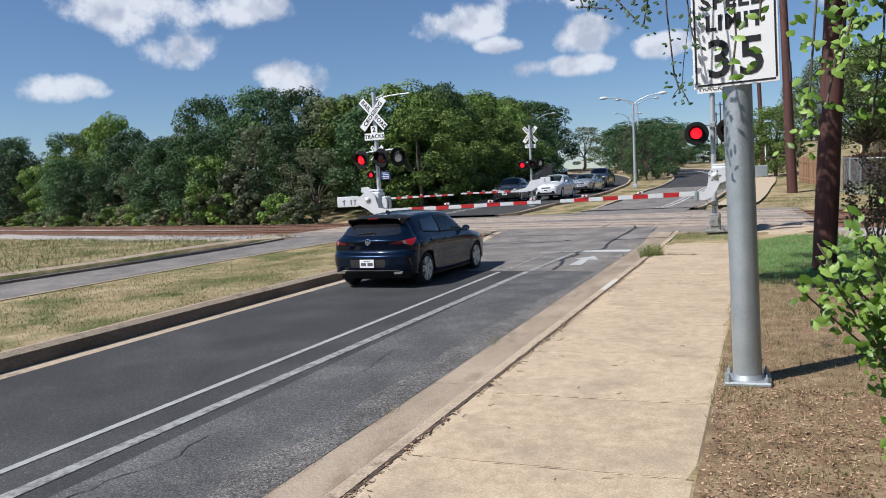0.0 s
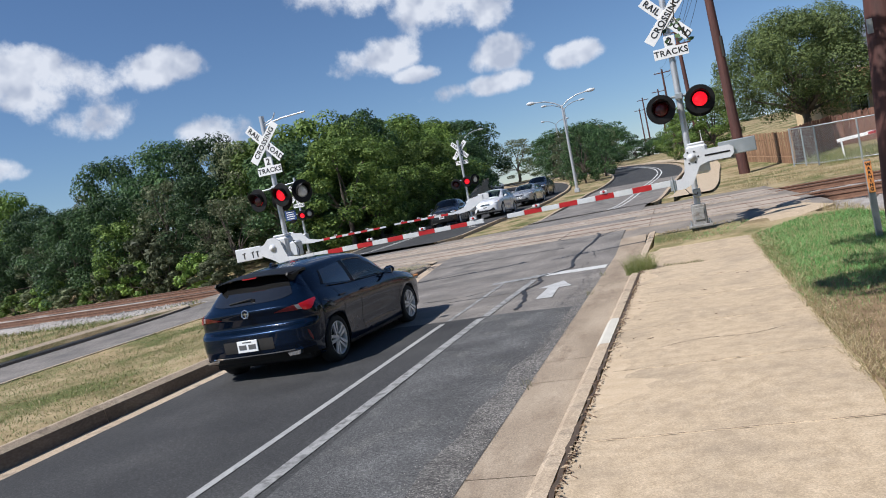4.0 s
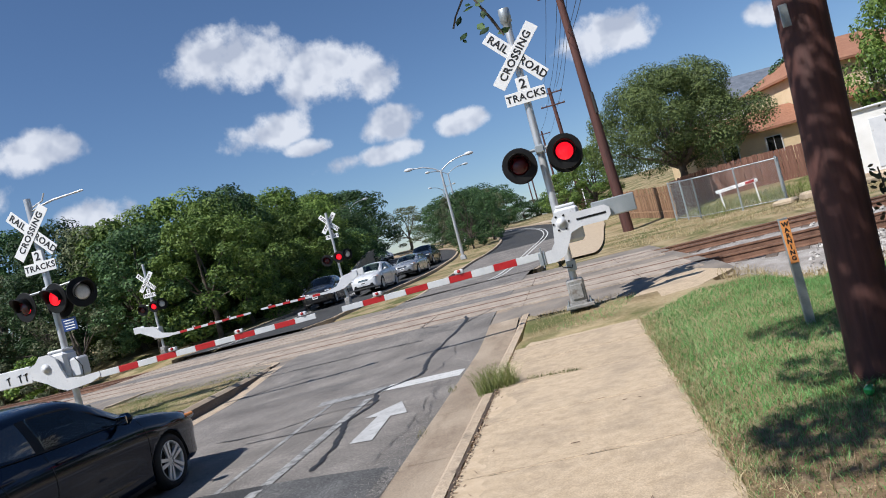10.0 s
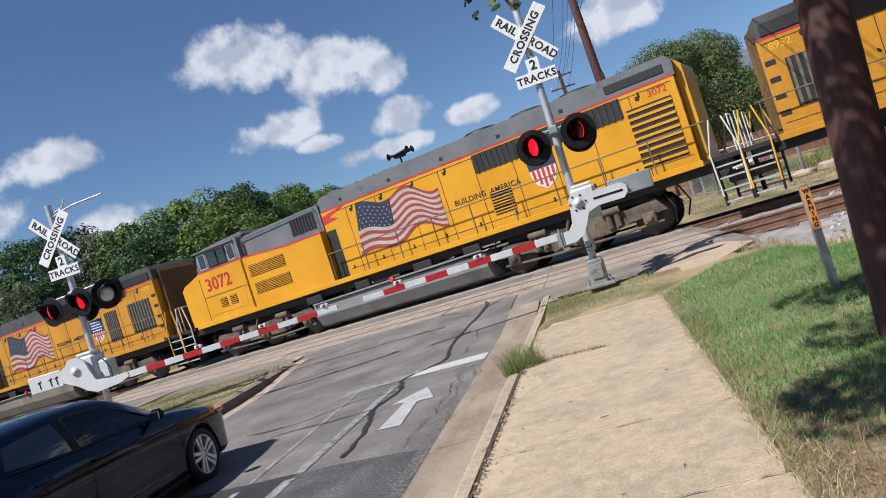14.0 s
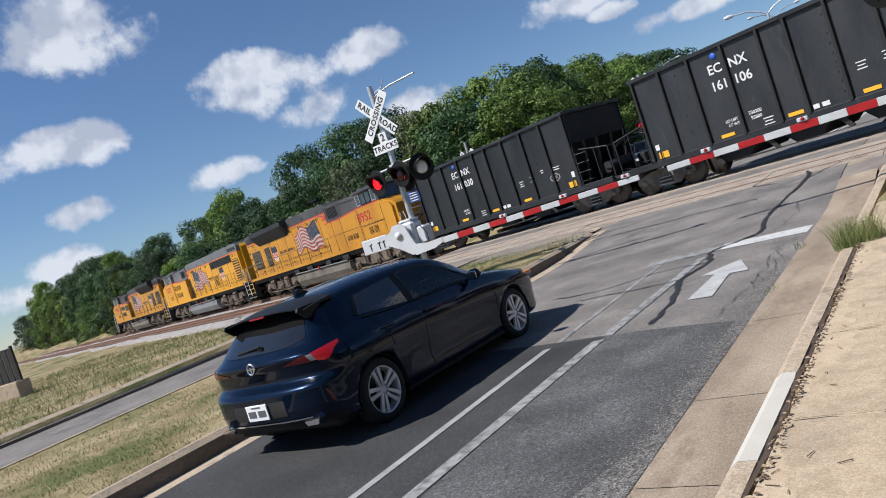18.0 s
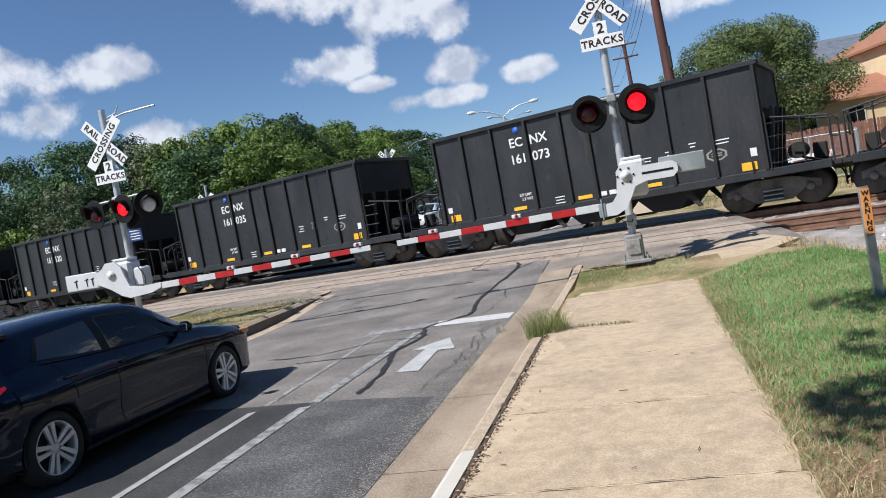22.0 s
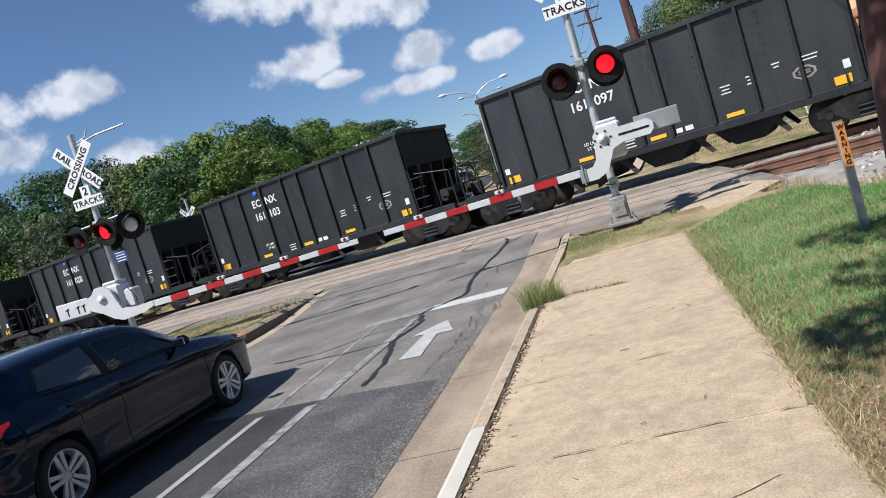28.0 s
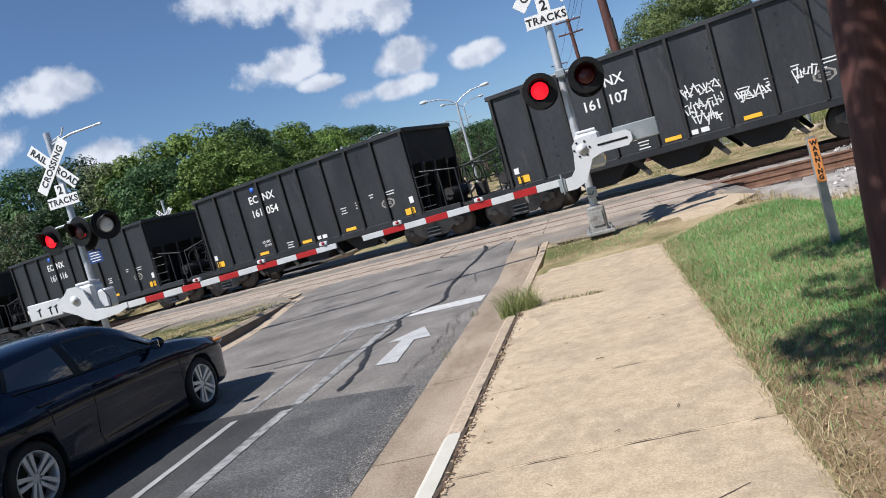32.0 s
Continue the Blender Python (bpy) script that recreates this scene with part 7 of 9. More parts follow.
    sf = [(i * 13 + j, (i + 1) * 13 + j, (i + 1) * 13 + j + 1, i * 13 + j + 1) for i in range(ny) for j in range(12)]
    sf += [tuple(q + k for k in f[::-1]) for f in sf]
    rim_ = [j for j in range(13)] + [i * 13 + 12 for i in range(1, ny + 1)] + [ny * 13 + j for j in range(11, -1, -1)] + [i * 13 for i in range(ny - 1, 0, -1)]
    sf += [(a, b, q + b, q + a) for a, b in zip(rim_, rim_[1:] + rim_[:1])]
    sp_ = part("spoiler", Geo().add(sv, sf, False), M["black"], C, "black roof spoiler")
    for sx in (-1, 1):
        part("spoiler_fin", Geo().prism([(-1.42, 1.325), (-1.78, 1.318), (-1.80, 1.285), (-1.70, 1.20), (-1.62, 1.20), (-1.50, 1.29)], .545 * sx, .57 * sx, "yz"), M["black"], sp_)
    part("high_brake_lamp", Geo().box((0, -1.806, 1.322), (.22, .012, .018), .004), TAIL_LIT, sp_)
    part("roof_fin", Geo().prism([(-1.06, 1.405), (-1.26, 1.395), (-1.24, 1.455), (-1.20, 1.465)], -.018, .018, "yz"), paint, C)
    x, y, z = tail_at(1.045, 0, .012)
    part("wiper", Geo().box((-.12, y - .004, 1.05), (.36, .018, .022), .006, rot_y(-5)).tube((.07, y + .02, 1.035), (.07, y - .02, 1.03), .028, n=10), M["black"], C)
    # wheels
    for y in (-1.32, 1.32):
        for sx in (-1, 1):
            xo = .872 * sx
            liner, lv = Geo(), []
            for i in range(19):
                a = radians(-8 + 196 * i / 18)
                lv += [(.57 * sx, y + .345 * math.cos(a), .315 + .345 * math.sin(a)), ((flank_x(y, .5) - .01) * sx, y + .345 * math.cos(a), .315 + .345 * math.sin(a))]
            liner.add(lv, [(2 * i, 2 * i + 1, 2 * i + 3, 2 * i + 2) for i in range(18)], True)
            part("wheel_arch_liner", liner, M["rubber"], body)
            wm = part("wheel", Geo().lathe([(-.20, .19), (-.205, .27), (-.17, .306), (-.10, .317), (-.03, .314), (.0, .296), (.010, .262), (.006, .232), (-.012, .226)], (xo, y, .318), (sx, 0, 0), 36), M["rubber"], C, "black tyre")
            part("rim", Geo().lathe([(-.15, .20), (-.06, .213), (-.012, .230), (.004, .225), (.002, .217), (-.02, .209), (-.08, .20)], (xo, y, .318), (sx, 0, 0), 32), RIMS, wm, "silver alloy rim")
            part("brake_disc", Geo().lathe([(-.10, .205), (-.095, .15), (-.085, .145), (-.085, .001)], (xo, y, .318), (sx, 0, 0), 24), M["dark"], wm)
            for s in range(5):
                for o in (-1, 1):
                    q_ = Euler((radians(72 * s + 14), 0, 0)).to_matrix()
                    g = Geo().prism([(.006 * o, .035), (.036 * o, .05), (.062 * o, .217), (.018 * o, .217)], -.012, .012, "yz")
                    g.v = [tuple(Vector((xo - (.006 + .022 * (1 - p[2] / .21)) * sx, y, .318)) + q_ @ Vector(p)) for p in g.v]
                    part("spoke", g, RIMS, wm)
            part("hub_cap", Geo().lathe([(-.06, .064), (-.026, .058), (-.018, .034), (-.018, .001)], (xo, y, .318), (sx, 0, 0), 16), RIMS, wm)
    part("underbody", Geo().box((0, -.05, .24), (1.5, 3.6, .14), .03), M["black"], C)
    for sx in (-1, 1):
        wr_ = flank_x(.62, .93)
        mi = part("door_mirror", Geo().box(((wr_ + .13) * sx, .60, .985), (.17, .11, .12), .045).box(((wr_ + .03) * sx, .62, .945), (.12, .05, .03), .01), paint, C)
        part("mirror_glass", Geo().box(((wr_ + .13) * sx, .541, .985), (.13, .01, .085), .004), CHROME, mi)
        part("sill_trim", Geo().box(((flank_x(0, .2) - .012) * sx, 0, .185), (.04, 1.95, .05), .012), M["black"], C)
        for y, z in ((-.30, .845), (-1.02, .87)):
            part("door_handle", Geo().box(((flank_x(y, z) + .014) * sx, y, z), (.03, .20, .032), .012), paint, C)
        for y, z0, z1, lean in ((.98, .26, .90, -.04), (-.46, .24, .95, 0), (-1.02, .66, 1.0, -.12)):
            g, vv = Geo(), []
            for i in range(13):
                z = z0 + (z1 - z0) * i / 12
                yy_ = y + lean * (i / 12) ** 2
                for dy in (-.004, .004):
                    vv.append(((flank_x(yy_ + dy, z) + .0025) * sx, yy_ + dy, z))
            g.add(vv, [(2 * i, 2 * i + 1, 2 * i + 3, 2 * i + 2) for i in range(12)])
            part("door_seam", g, M["black"], C)
        hl = part("headlamp", Geo().box((.66 * sx, 2.07, .685), (.26, .18, .07), .03, Euler((0, 0, radians(-32 * sx))).to_matrix()), M["lens_clear"], C)
        part("indicator", Geo().box((.80 * sx, 1.93, .715), (.06, .16, .035), .012, Euler((0, 0, radians(-20 * sx))).to_matrix()), M["orange"], hl)
    g, vv = Geo(), []
    for y in spread(1.10, .30, 10):
        pts = flank(y)[-4:]
        top = [(pts[0][0] * .96, pts[0][1] + .004), (pts[1][0], pts[1][1] + .005), (pts[2][0], pts[2][1] + .005), (0, pts[3][1] + .005)]
        vv += [(x, y + .003, z + .003) for x, z in top + [(-x, z) for x, z in top[-2::-1]]]
    g.add(vv, [(j * 7 + i, j * 7 + i + 1, (j + 1) * 7 + i + 1, (j + 1) * 7 + i) for j in range(10) for i in range(6)], True)
    part("windscreen", g, CLEAR_GLASS, body)
    if front:
        gr = part("radiator_grille", Geo().box((0, 2.235, .60), (.62, .05, .10), .02), M["black"], C)
        for i in range(3):
            part("grille_bar", Geo().box((0, 2.265, .57 + .03 * i), (.58, .012, .010), .002), CHROME, gr)
        part("bumper_intake", Geo().prism([(-.62, .26), (.62, .26), (.54, .42), (-.54, .42)], 2.12, 2.25), M["black"], C)
        pl = part("front_plate", Geo().box((0, 2.268, .47), (.30, .01, .13), .003), M["sign"], C)
        part("plate_bar", Geo().box((0, 2.275, .47), (.22, .004, .05)), M["ink"], pl)
        for sx in (-1, 1):
            part("fog_lamp", Geo().lathe([(0, .05), (.02, .045), (.03, .001)], (.58 * sx, 2.13, .38), (.3 * sx, 1, 0), 12), M["lens_clear"], C)
    return C


def tinted_glass():
    mat = bpy.data.materials.new("green-tinted window glass")
    mat.use_nodes = True
    nt = mat.node_tree
    nt.nodes.clear()
    out, mx, tr, gl, fr = (nt.nodes.new(k) for k in ("ShaderNodeOutputMaterial", "ShaderNodeMixShader", "ShaderNodeBsdfTransparent", "ShaderNodeBsdfGlossy", "ShaderNodeFresnel"))
    tr.inputs[0].default_value = (.42, .50, .44, 1)
    gl.inputs["Roughness"].default_value = .02
    fr.inputs[0].default_value = 1.5
    for a, b in ((fr.outputs[0], mx.inputs[0]), (tr.outputs[0], mx.inputs[1]), (gl.outputs[0], mx.inputs[2]), (mx.outputs[0], out.inputs[0])):
        nt.links.new(a, b)
    return mat


RIMS = mk("silver alloy", [(.62, .63, .64), (.74, .75, .76)], .34, metal=.45, scale=6, fine=40, bump=0)
CHROME = mk("chrome", [(.75, .75, .76), (.85, .85, .86)], .08, metal=1.0, scale=6, fine=40, bump=0)
TAIL_LIT = mk("lit brake lens", [(.20, .004, .007), (.28, .008, .011)], .15, scale=30, fine=90, bump=.1, coat=.5, emit=(1.0, .012, .03, .11))
SMOKE = mk("smoky lamp cover", [(.20, .19, .19), (.30, .29, .29)], .12, coat=.6, bump=0)
PLATE_INK = mk("grey plate ink", [g3(.10), g3(.14)], .5, bump=0)
TAIL_DARK = mk("dark red lens", [(.09, .004, .006), (.16, .008, .01)], .12, scale=30, fine=90, bump=.1, coat=.6)
NAVY = mk("dark navy metallic paint", [(.0022, .008, .021), (.003, .0105, .028), (.0045, .014, .037)], .22, metal=.5, spec=.08, scale=1.5, fine=200, bump=0, coat=.58)
CLEAR_GLASS = tinted_glass()
build_car("hatchback", "dark navy blue hatchback with black spoiler, waiting with brake lamps lit", pose(-4.485, 8.17, -.192, -.5, 0, -1.5), NAVY)
QUEUE = [("suv", "black off-road car waiting behind the far gate", (-12.6, 42.6, 183), mk("black car paint", [g3(.006), g3(.012)], .3, coat=1.0, bump=0), 1.18, 1.06),
         ("suv", "white estate car waiting behind the far gate", (-10.0, 44.4, 176), mk("white car paint", [(.66, .67, .68), (.74, .75, .76)], .3, coat=1.0, bump=0), 1.17, 1.02),
         ("saloon_car", "silver saloon waiting in the queue", (-9.0, 50.6, 176), mk("silver car paint", [(.36, .38, .40), (.44, .46, .48)], .3, metal=.5, coat=1.0, bump=0), 1.0, 1.0),
         ("suv", "dark blue estate car at the end of the queue", (-9.2, 57.5, 178), mk("slate car paint", [(.02, .028, .04), (.035, .045, .06)], .3, metal=.3, coat=1.0, bump=0), 1.14, 1.02)]
for nm, lab, (x, y, rz), pt, lf, wd in QUEUE:
    build_car(nm, lab, pose(x, y, fz(x, y) + .055, 2.0, 0, rz) @ Matrix.Diagonal((wd, 1.0, lf, 1)), pt, True)


# ---------- trees and grass ----------
LEAF = {
    "oak": mk("dark oak leaves", [(.024, .052, .021), (.046, .093, .034), (.086, .152, .052)], .6, scale=.5, fine=6, bump=0, island=.55, spec=.3),
    "elm": mk("mid green leaves", [(.062, .112, .022), (.112, .178, .034), (.178, .252, .055)], .6, scale=.5, fine=6, bump=0, island=.55, spec=.3),
    "pale": mk("grey-green leaves", [(.075, .095, .045), (.12, .14, .07), (.17, .185, .10)], .65, scale=.5, fine=6, bump=0, island=.9, spec=.3),
    "olive": mk("olive live oak leaves", [(.06, .088, .03), (.11, .15, .048), (.18, .23, .075)], .6, scale=.5, fine=6, bump=0, island=.55, spec=.3),
    "vine": mk("bright vine leaves", [(.075, .15, .014), (.14, .25, .03), (.24, .37, .07)], .45, scale=2, fine=10, bump=0, island=.8, spec=.4),
    "dusty": mk("dusty vine leaves", [(.050, .052, .024), (.095, .092, .042), (.16, .14, .075)], .7, scale=2, fine=10, bump=0, island=.8, spec=.2),
    "brown": mk("dead twigs", [(.10, .06, .04), (.17, .11, .075), (.24, .17, .12)], .8, scale=1, fine=8, bump=0, island=.8),
}
for key in ("oak", "elm", "pale", "vine", "olive"):
    if key not in ("vine", "olive"):
        tone_by_object(LEAF[key], .6, 1.6)
    nt = LEAF[key].node_tree
    bs = nt.nodes["Principled BSDF"]
    tr = nt.nodes.new("ShaderNodeBsdfTranslucent")
    mx = nt.nodes.new("ShaderNodeMixShader")
    mx.inputs[0].default_value = .20
    nt.links.new(bs.inputs["Base Color"].links[0].from_socket, tr.inputs[0])
    nt.links.new(bs.outputs[0], mx.inputs[1])
    nt.links.new(tr.outputs[0], mx.inputs[2])
    nt.links.new(mx.outputs[0], nt.nodes["Material Output"].inputs[0])


def leaf_cloud(centres, per, size, rng):
    """Small pointed leaf cards round the given lobe centres (x, y, z, r)."""
    g = Geo()
    v, f = g.v, g.f
    for cx, cy, cz, r in centres:
        for _ in range(per):
            d = Vector((rng.gauss(0, 1), rng.gauss(0, 1), rng.gauss(.15, .8))).normalized()
            rad = r * (.62 + .48 * rng.random() ** .7)
            p = Vector((cx, cy, cz)) + Vector((d.x, d.y, d.z * .84)) * rad
            s = size * rng.uniform(.6, 1.35)
            up = (d + Vector((rng.uniform(-.8, .8), rng.uniform(-.8, .8), rng.uniform(-.3, .9)))).normalized()
            a = up.cross(Vector((rng.uniform(-1, 1), rng.uniform(-1, 1), rng.uniform(-1, 1)))).normalized()
            b = up.cross(a)
            n = len(v)
            v += [tuple(p - a * s), tuple(p + a * s * .6 + b * s * .62), tuple(p + a * s * .7 - b * s * .58)]
            f.append((n, n + 1, n + 2))
    g.s = [False] * len(f)
    return g


def limb(g, p0, p1, r0, r1, rng, n=5):
    pts = [Vector(p0).lerp(Vector(p1), i / n) + Vector((rng.uniform(-1, 1), rng.uniform(-1, 1), rng.uniform(-.5, .5))) * (.10 * (Vector(p1) - Vector(p0)).length / n if 0 < i < n else 0) for i in range(n + 1)]
    for i in range(n):
        g.tube(pts[i], pts[i + 1], r0 + (r1 - r0) * i / n, r0 + (r1 - r0) * (i + 1) / n, n=8, caps=False)


def tree_meshes(h, spread_, seed, leaf, lobes=34, per=150, size=.17, low=.18, stem=.16):
    rng = random.Random(seed)
    wood = Geo()
    fork = h * (.25 + .1 * rng.random())
    limb(wood, (0, 0, -.3), (rng.uniform(-.2, .2), rng.uniform(-.2, .2), fork), stem, stem * .75, rng)
    cs = []
    for i in range(lobes):
        t = (i + .5) / lobes
        a = i * 2.39996 + rng.uniform(-.4, .4)
        z = h * (low + (1 - low) * (t ** .85))
        prof = math.sin(math.pi * min(1, .16 + .80 * ((z / h - low) / (1 - low)))) ** .6
        rr = spread_ * prof * rng.uniform(.45, 1.0)
        cs.append((rr * math.cos(a), rr * math.sin(a), min(z, h * .95), spread_ * rng.uniform(.16, .31)))
    for c in cs[::3]:
        limb(wood, (0, 0, fork * rng.uniform(.8, 1.05)), (c[0] * .85, c[1] * .85, c[2]), stem * .45, .02, rng, 4)
    return wood.mesh("trunk", M["bark"]), leaf_cloud(cs, per, size, rng).mesh("crown", LEAF[leaf])


def plant(meshes, x, y, z, rz, sc, label, group="", name="tree", category="tree"):
    t = thing(name, label, category, group, m=pose(x, y, z, 0, 0, rz) @ Matrix.Diagonal((sc[0], sc[0], sc[1], 1)))
    part("trunk", meshes[0], None, t)
    part("crown", meshes[1], None, t)
    return t


KINDS = [tree_meshes(8.5, 3.4, 1, "oak", 46, 300, .105, .07), tree_meshes(8.0, 3.0, 2, "elm", 44, 310, .10, .06), tree_meshes(9.2, 3.2, 3, "oak", 52, 270, .105, .07), tree_meshes(7.0, 3.0, 4, "elm", 42, 320, .10, .05), tree_meshes(8.0, 2.6, 5, "pale", 30, 170, .09, .12)]
BASE_H = (8.5, 8.0, 9.2, 7.0, 8.0)
LAB = ["dark green live oak in the dense tree belt", "mid green elm in the tree belt", "tall dark oak in the tree belt", "broad bright green tree in the tree belt", "thin grey-green half-bare tree in the belt"]
rng = random.Random(21)
# skyline of the trees as seen from the kerbside: compass direction, elevation
SKYLINE = [(-75, 3.0), (-65, 3.3), (-60.5, 4.3), (-57, 4.4), (-54, 4.6), (-48, 6.4), (-41, 7.8), (-36, 8.7), (-31.4, 8.6), (-29.7, 6.9), (-27, 9.2), (-24, 8.6), (-20.4, 7.7), (-18.6, 7.1), (-14.3, 6.2), (-11.6, 4.7), (-10.6, 3.3), (-7.7, 4.4), (-5.3, 4.5), (-3.9, 3.3), (-3.0, 2.4), (8, 2.2)]


def crown_height(x, y, ground):
    """Height of a tree that reaches the skyline at its place."""
    dx, dy = x - E0.x, y - E0.y
    az = math.degrees(math.atan2(dx, dy))
    el = SKYLINE[0][1]
    for a, b in zip(SKYLINE, SKYLINE[1:]):
        if a[0] <= az <= b[0]:
            el = a[1] + (b[1] - a[1]) * (az - a[0]) / (b[0] - a[0])
    return 1.58 + math.hypot(dx, dy) * math.tan(radians(el)) - ground, az


def road_left(y):
    for p, q in zip(opp_line, opp_line[1:]):
        if p[1] <= y <= q[1]:
            return p[0] + (q[0] - p[0]) * (y - p[1]) / (q[1] - p[1])
    return opp_line[0][0] - (32 - y) * .2


def belt_tree(x, y, rel, kinds, group):
    ground = fz(x, y) if y > 40 and x > -30 else verge_z(x, y)
    h, az = crown_height(x, y, ground)
    h = max(2.5, h * rel)
    if -29 < az < -17:
        kinds = (1, 3, 0, 1, 3)
    elif az > -55:
        kinds = (0, 2, 1, 0, 4, 2, 3)
    k = rng.choice(kinds)
    w = rng.uniform(.95, 1.25) * max(.75, (h / BASE_H[k])) ** .6
    plant(KINDS[k], x, y, ground - .2, rng.uniform(0, 360), (w, h / BASE_H[k] / .97), LAB[k], group)


s = -24.0
while s > -235:
    for d0, rel in ((27.6, .80), (31.8, 1.0), (36.5, 1.0)):
        if s < -52 and d0 > 32:
            continue
        x, y = xy(s + rng.uniform(-1.3, 1.3), d0 + rng.uniform(-.9, 1.4))
        if x > road_left(y) - (10.5 if y < 40 else 7.0):
            continue
        belt_tree(x, y, rel * rng.choice((.6, .74, .86, .95, 1.0, 1.07)), (0, 0, 1, 2, 2, 3, 4) if d0 > 28 else (0, 1, 3, 2, 0), "tree belt beyond the railway")
    s -= 3.7 + (max(0, -s - 50) * .045)
# trees along the left of the far carriageway
y = 41.0
while y < 92:
    for o, rel in ((6.3, .82), (10.0, 1.0)):
        belt_tree(road_left(y) - o - rng.uniform(0, 1.2), y + rng.uniform(-.8, .8), rel * rng.choice((.68, .8, .9, .96, 1.0)), (0, 1, 2, 3, 3), "trees beside the far carriageway")
    y += 3.4 + max(0, y - 55) * .05
# trees on the far rise, round the far median and beyond
for x, y, k, w in ((-6.6, 68, 0, .8), (-8.2, 74, 1, .9), (-5.2, 75, 3, .7), (-9.6, 82, 1, 1.0), (-7.2, 84, 0, .9), (-11.5, 90, 3, 1.0), (-6.4, 100, 4, 1.0), (-9.5, 104, 1, 1.1),
                   (-28, 108, 0, 1.3), (-36, 116, 3, 1.5), (-24, 126, 1, 1.6), (-10, 138, 0, 1.7), (-2, 142, 1, 1.6), (6, 138, 3, 1.6), (12, 122, 0, 1.4), (-44, 132, 1, 1.8), (8, 162, 0, 2), (-16, 152, 3, 2), (-4, 128, 3, 1.4), (0, 130, 0, 1.4), (4, 118, 1, 1.3), (-7.5, 120, 0, 1.4), (2, 150, 3, 1.6), (-12, 128, 1, 1.5), (-19, 136, 0, 1.6), (7, 108, 3, 1.2)):
    g0 = fz(x, y)
    k = (0, 4, 2, 0, 4)[k] if y > 64 else k
    h, az = crown_height(x, y, g0)
    plant(KINDS[k], x, y, g0 - .3, rng.uniform(0, 360), (w * max(.7, h / 7), max(2.5, h * rng.uniform(.9, 1.04)) / BASE_H[k]), "round-headed green tree on the far rise", "trees on the far rise")
# the spreading oak by the fence, and trees behind the houses
oak = tree_meshes(9.0, 5.6, 31, "olive", 52, 1500, .08, .30, .34)
plant(oak, 9.8, 50.5, 1.2, 20, (.90, .88), "broad live oak spreading over the fence")
plant(KINDS[3], 4.6, 60, fz(4.6, 60) + .3, 80, (.9, .75), "green tree behind the utility pole")
plant(KINDS[1], 2.6, 78, fz(2.6, 78), 140, (.8, .6), "small tree by the far path")
for x, y, k, h, w in ((24, 44, 1, 9, 1.3), (28, 50, 3, 10, 1.5), (31, 40, 1, 9, 1.4), (22, 62, 0, 8, 1.2), (36, 46, 0, 10, 1.5), (34, 34, 3, 8, 1.3), (17, 78, 2, 8, 1.3)):
    plant(KINDS[k], x, y, verge_z(x, y) - .3, rng.uniform(0, 360), (w, h / (8.5, 8.0, 9.2, 7.0, 8.0)[k]), "green tree among the houses", "trees among the houses")
for az_, dist_, h_, w_, k in ((25.3, 46, 9.0, 1.05, 3), (31, 44, 9.2, 1.15, 1), (28, 52, 10.0, 1.2, 3)):
    x, y = E0.x + dist_ * math.sin(radians(az_)), E0.y + dist_ * math.cos(radians(az_))
    plant(KINDS[k], x, y, verge_z(x, y) - .2, 70 * k, (w_, h_ / BASE_H[k]), "tall bright green tree beside the stucco house", "trees among the houses")
# unseen row of trees along the verge, off the pavement, added for dark reflections
for i, (x, y) in enumerate(((10.5, 3.5), (11.5, -3.0), (10.0, -9.5), (12.0, -16), (10.5, -23), (13.5, 9.5), (12.5, -31))):
    plant(KINDS[(0, 2, 0, 1, 2, 0, 1)[i]], x, y, verge_z(x, y) - .2, 50 * i, (1.15, 1.0), "unseen green tree in the added row beside the verge", "trees beside the verge")
# pale shrubs at the foot of the belt
bush = tree_meshes(2.6, 1.5, 41, "pale", 18, 130, .12, .05, .06)
bush2 = tree_meshes(2.4, 1.6, 42, "elm", 18, 130, .12, .03, .06)
for i in range(40):
    s = -17 - i * 3.4 + rng.uniform(-1, 1)
    x, y = xy(s, 25.4 + rng.uniform(-.4, .9))
    if x > road_left(y) - 9.5:
        continue
    plant((bush, bush2)[i % 2], x, y, verge_z(x, y) - .1, rng.uniform(0, 360), (rng.uniform(.7, 1.2), rng.uniform(.5, 1.1)), ("grey-green shrub" if i % 2 == 0 else "green shrub") + " at the foot of the tree belt", "shrubs", "shrub", "shrub")
x, y = xy(-46, 26.2)
plant(bush, x, y, verge_z(x, y) - .1, 0, (1.7, 1.6), "pale grey-green shrub at the edge of the belt", "shrubs", "shrub", "shrub")

# the tree whose boughs hang over the pavement
rg = random.Random(8)
tw = Geo()
limb(tw, (6.6, 1.6, -.2), (5.9, 2.0, 3.4), .24, .18, rg)
cs = []
for tx, ty, tz in ((3.6, 3.6, 5.4), (2.2, 4.6, 5.6), (1.2, 4.9, 5.2), (2.6, 3.2, 6.1), (4.4, 4.8, 5.9), (3.2, 5.4, 5.3), (.6, 4.2, 5.5), (0.0, 3.0, 5.6), (-.3, 3.5, 5.4), (-.5, 2.6, 5.6), (.3, 3.6, 5.9), (-.2, 4.2, 5.7), (.4, 2.2, 5.5), (1.4, 2.4, 5.8), (2.4, 2.0, 5.9), (.2, 5.6, 5.6), (1.0, 6.2, 5.8), (2.0, 5.8, 6.0), (3.0, 4.4, 6.2)):
    limb(tw, (5.9, 2.0, 3.4), (tx, ty, tz), .09, .02, rg, 5)
    for _ in range(3):
        cs.append((tx + rg.uniform(-.6, .6), ty + rg.uniform(-.6, .6), tz + rg.uniform(-.1, .5), rg.uniform(.35, .6)))
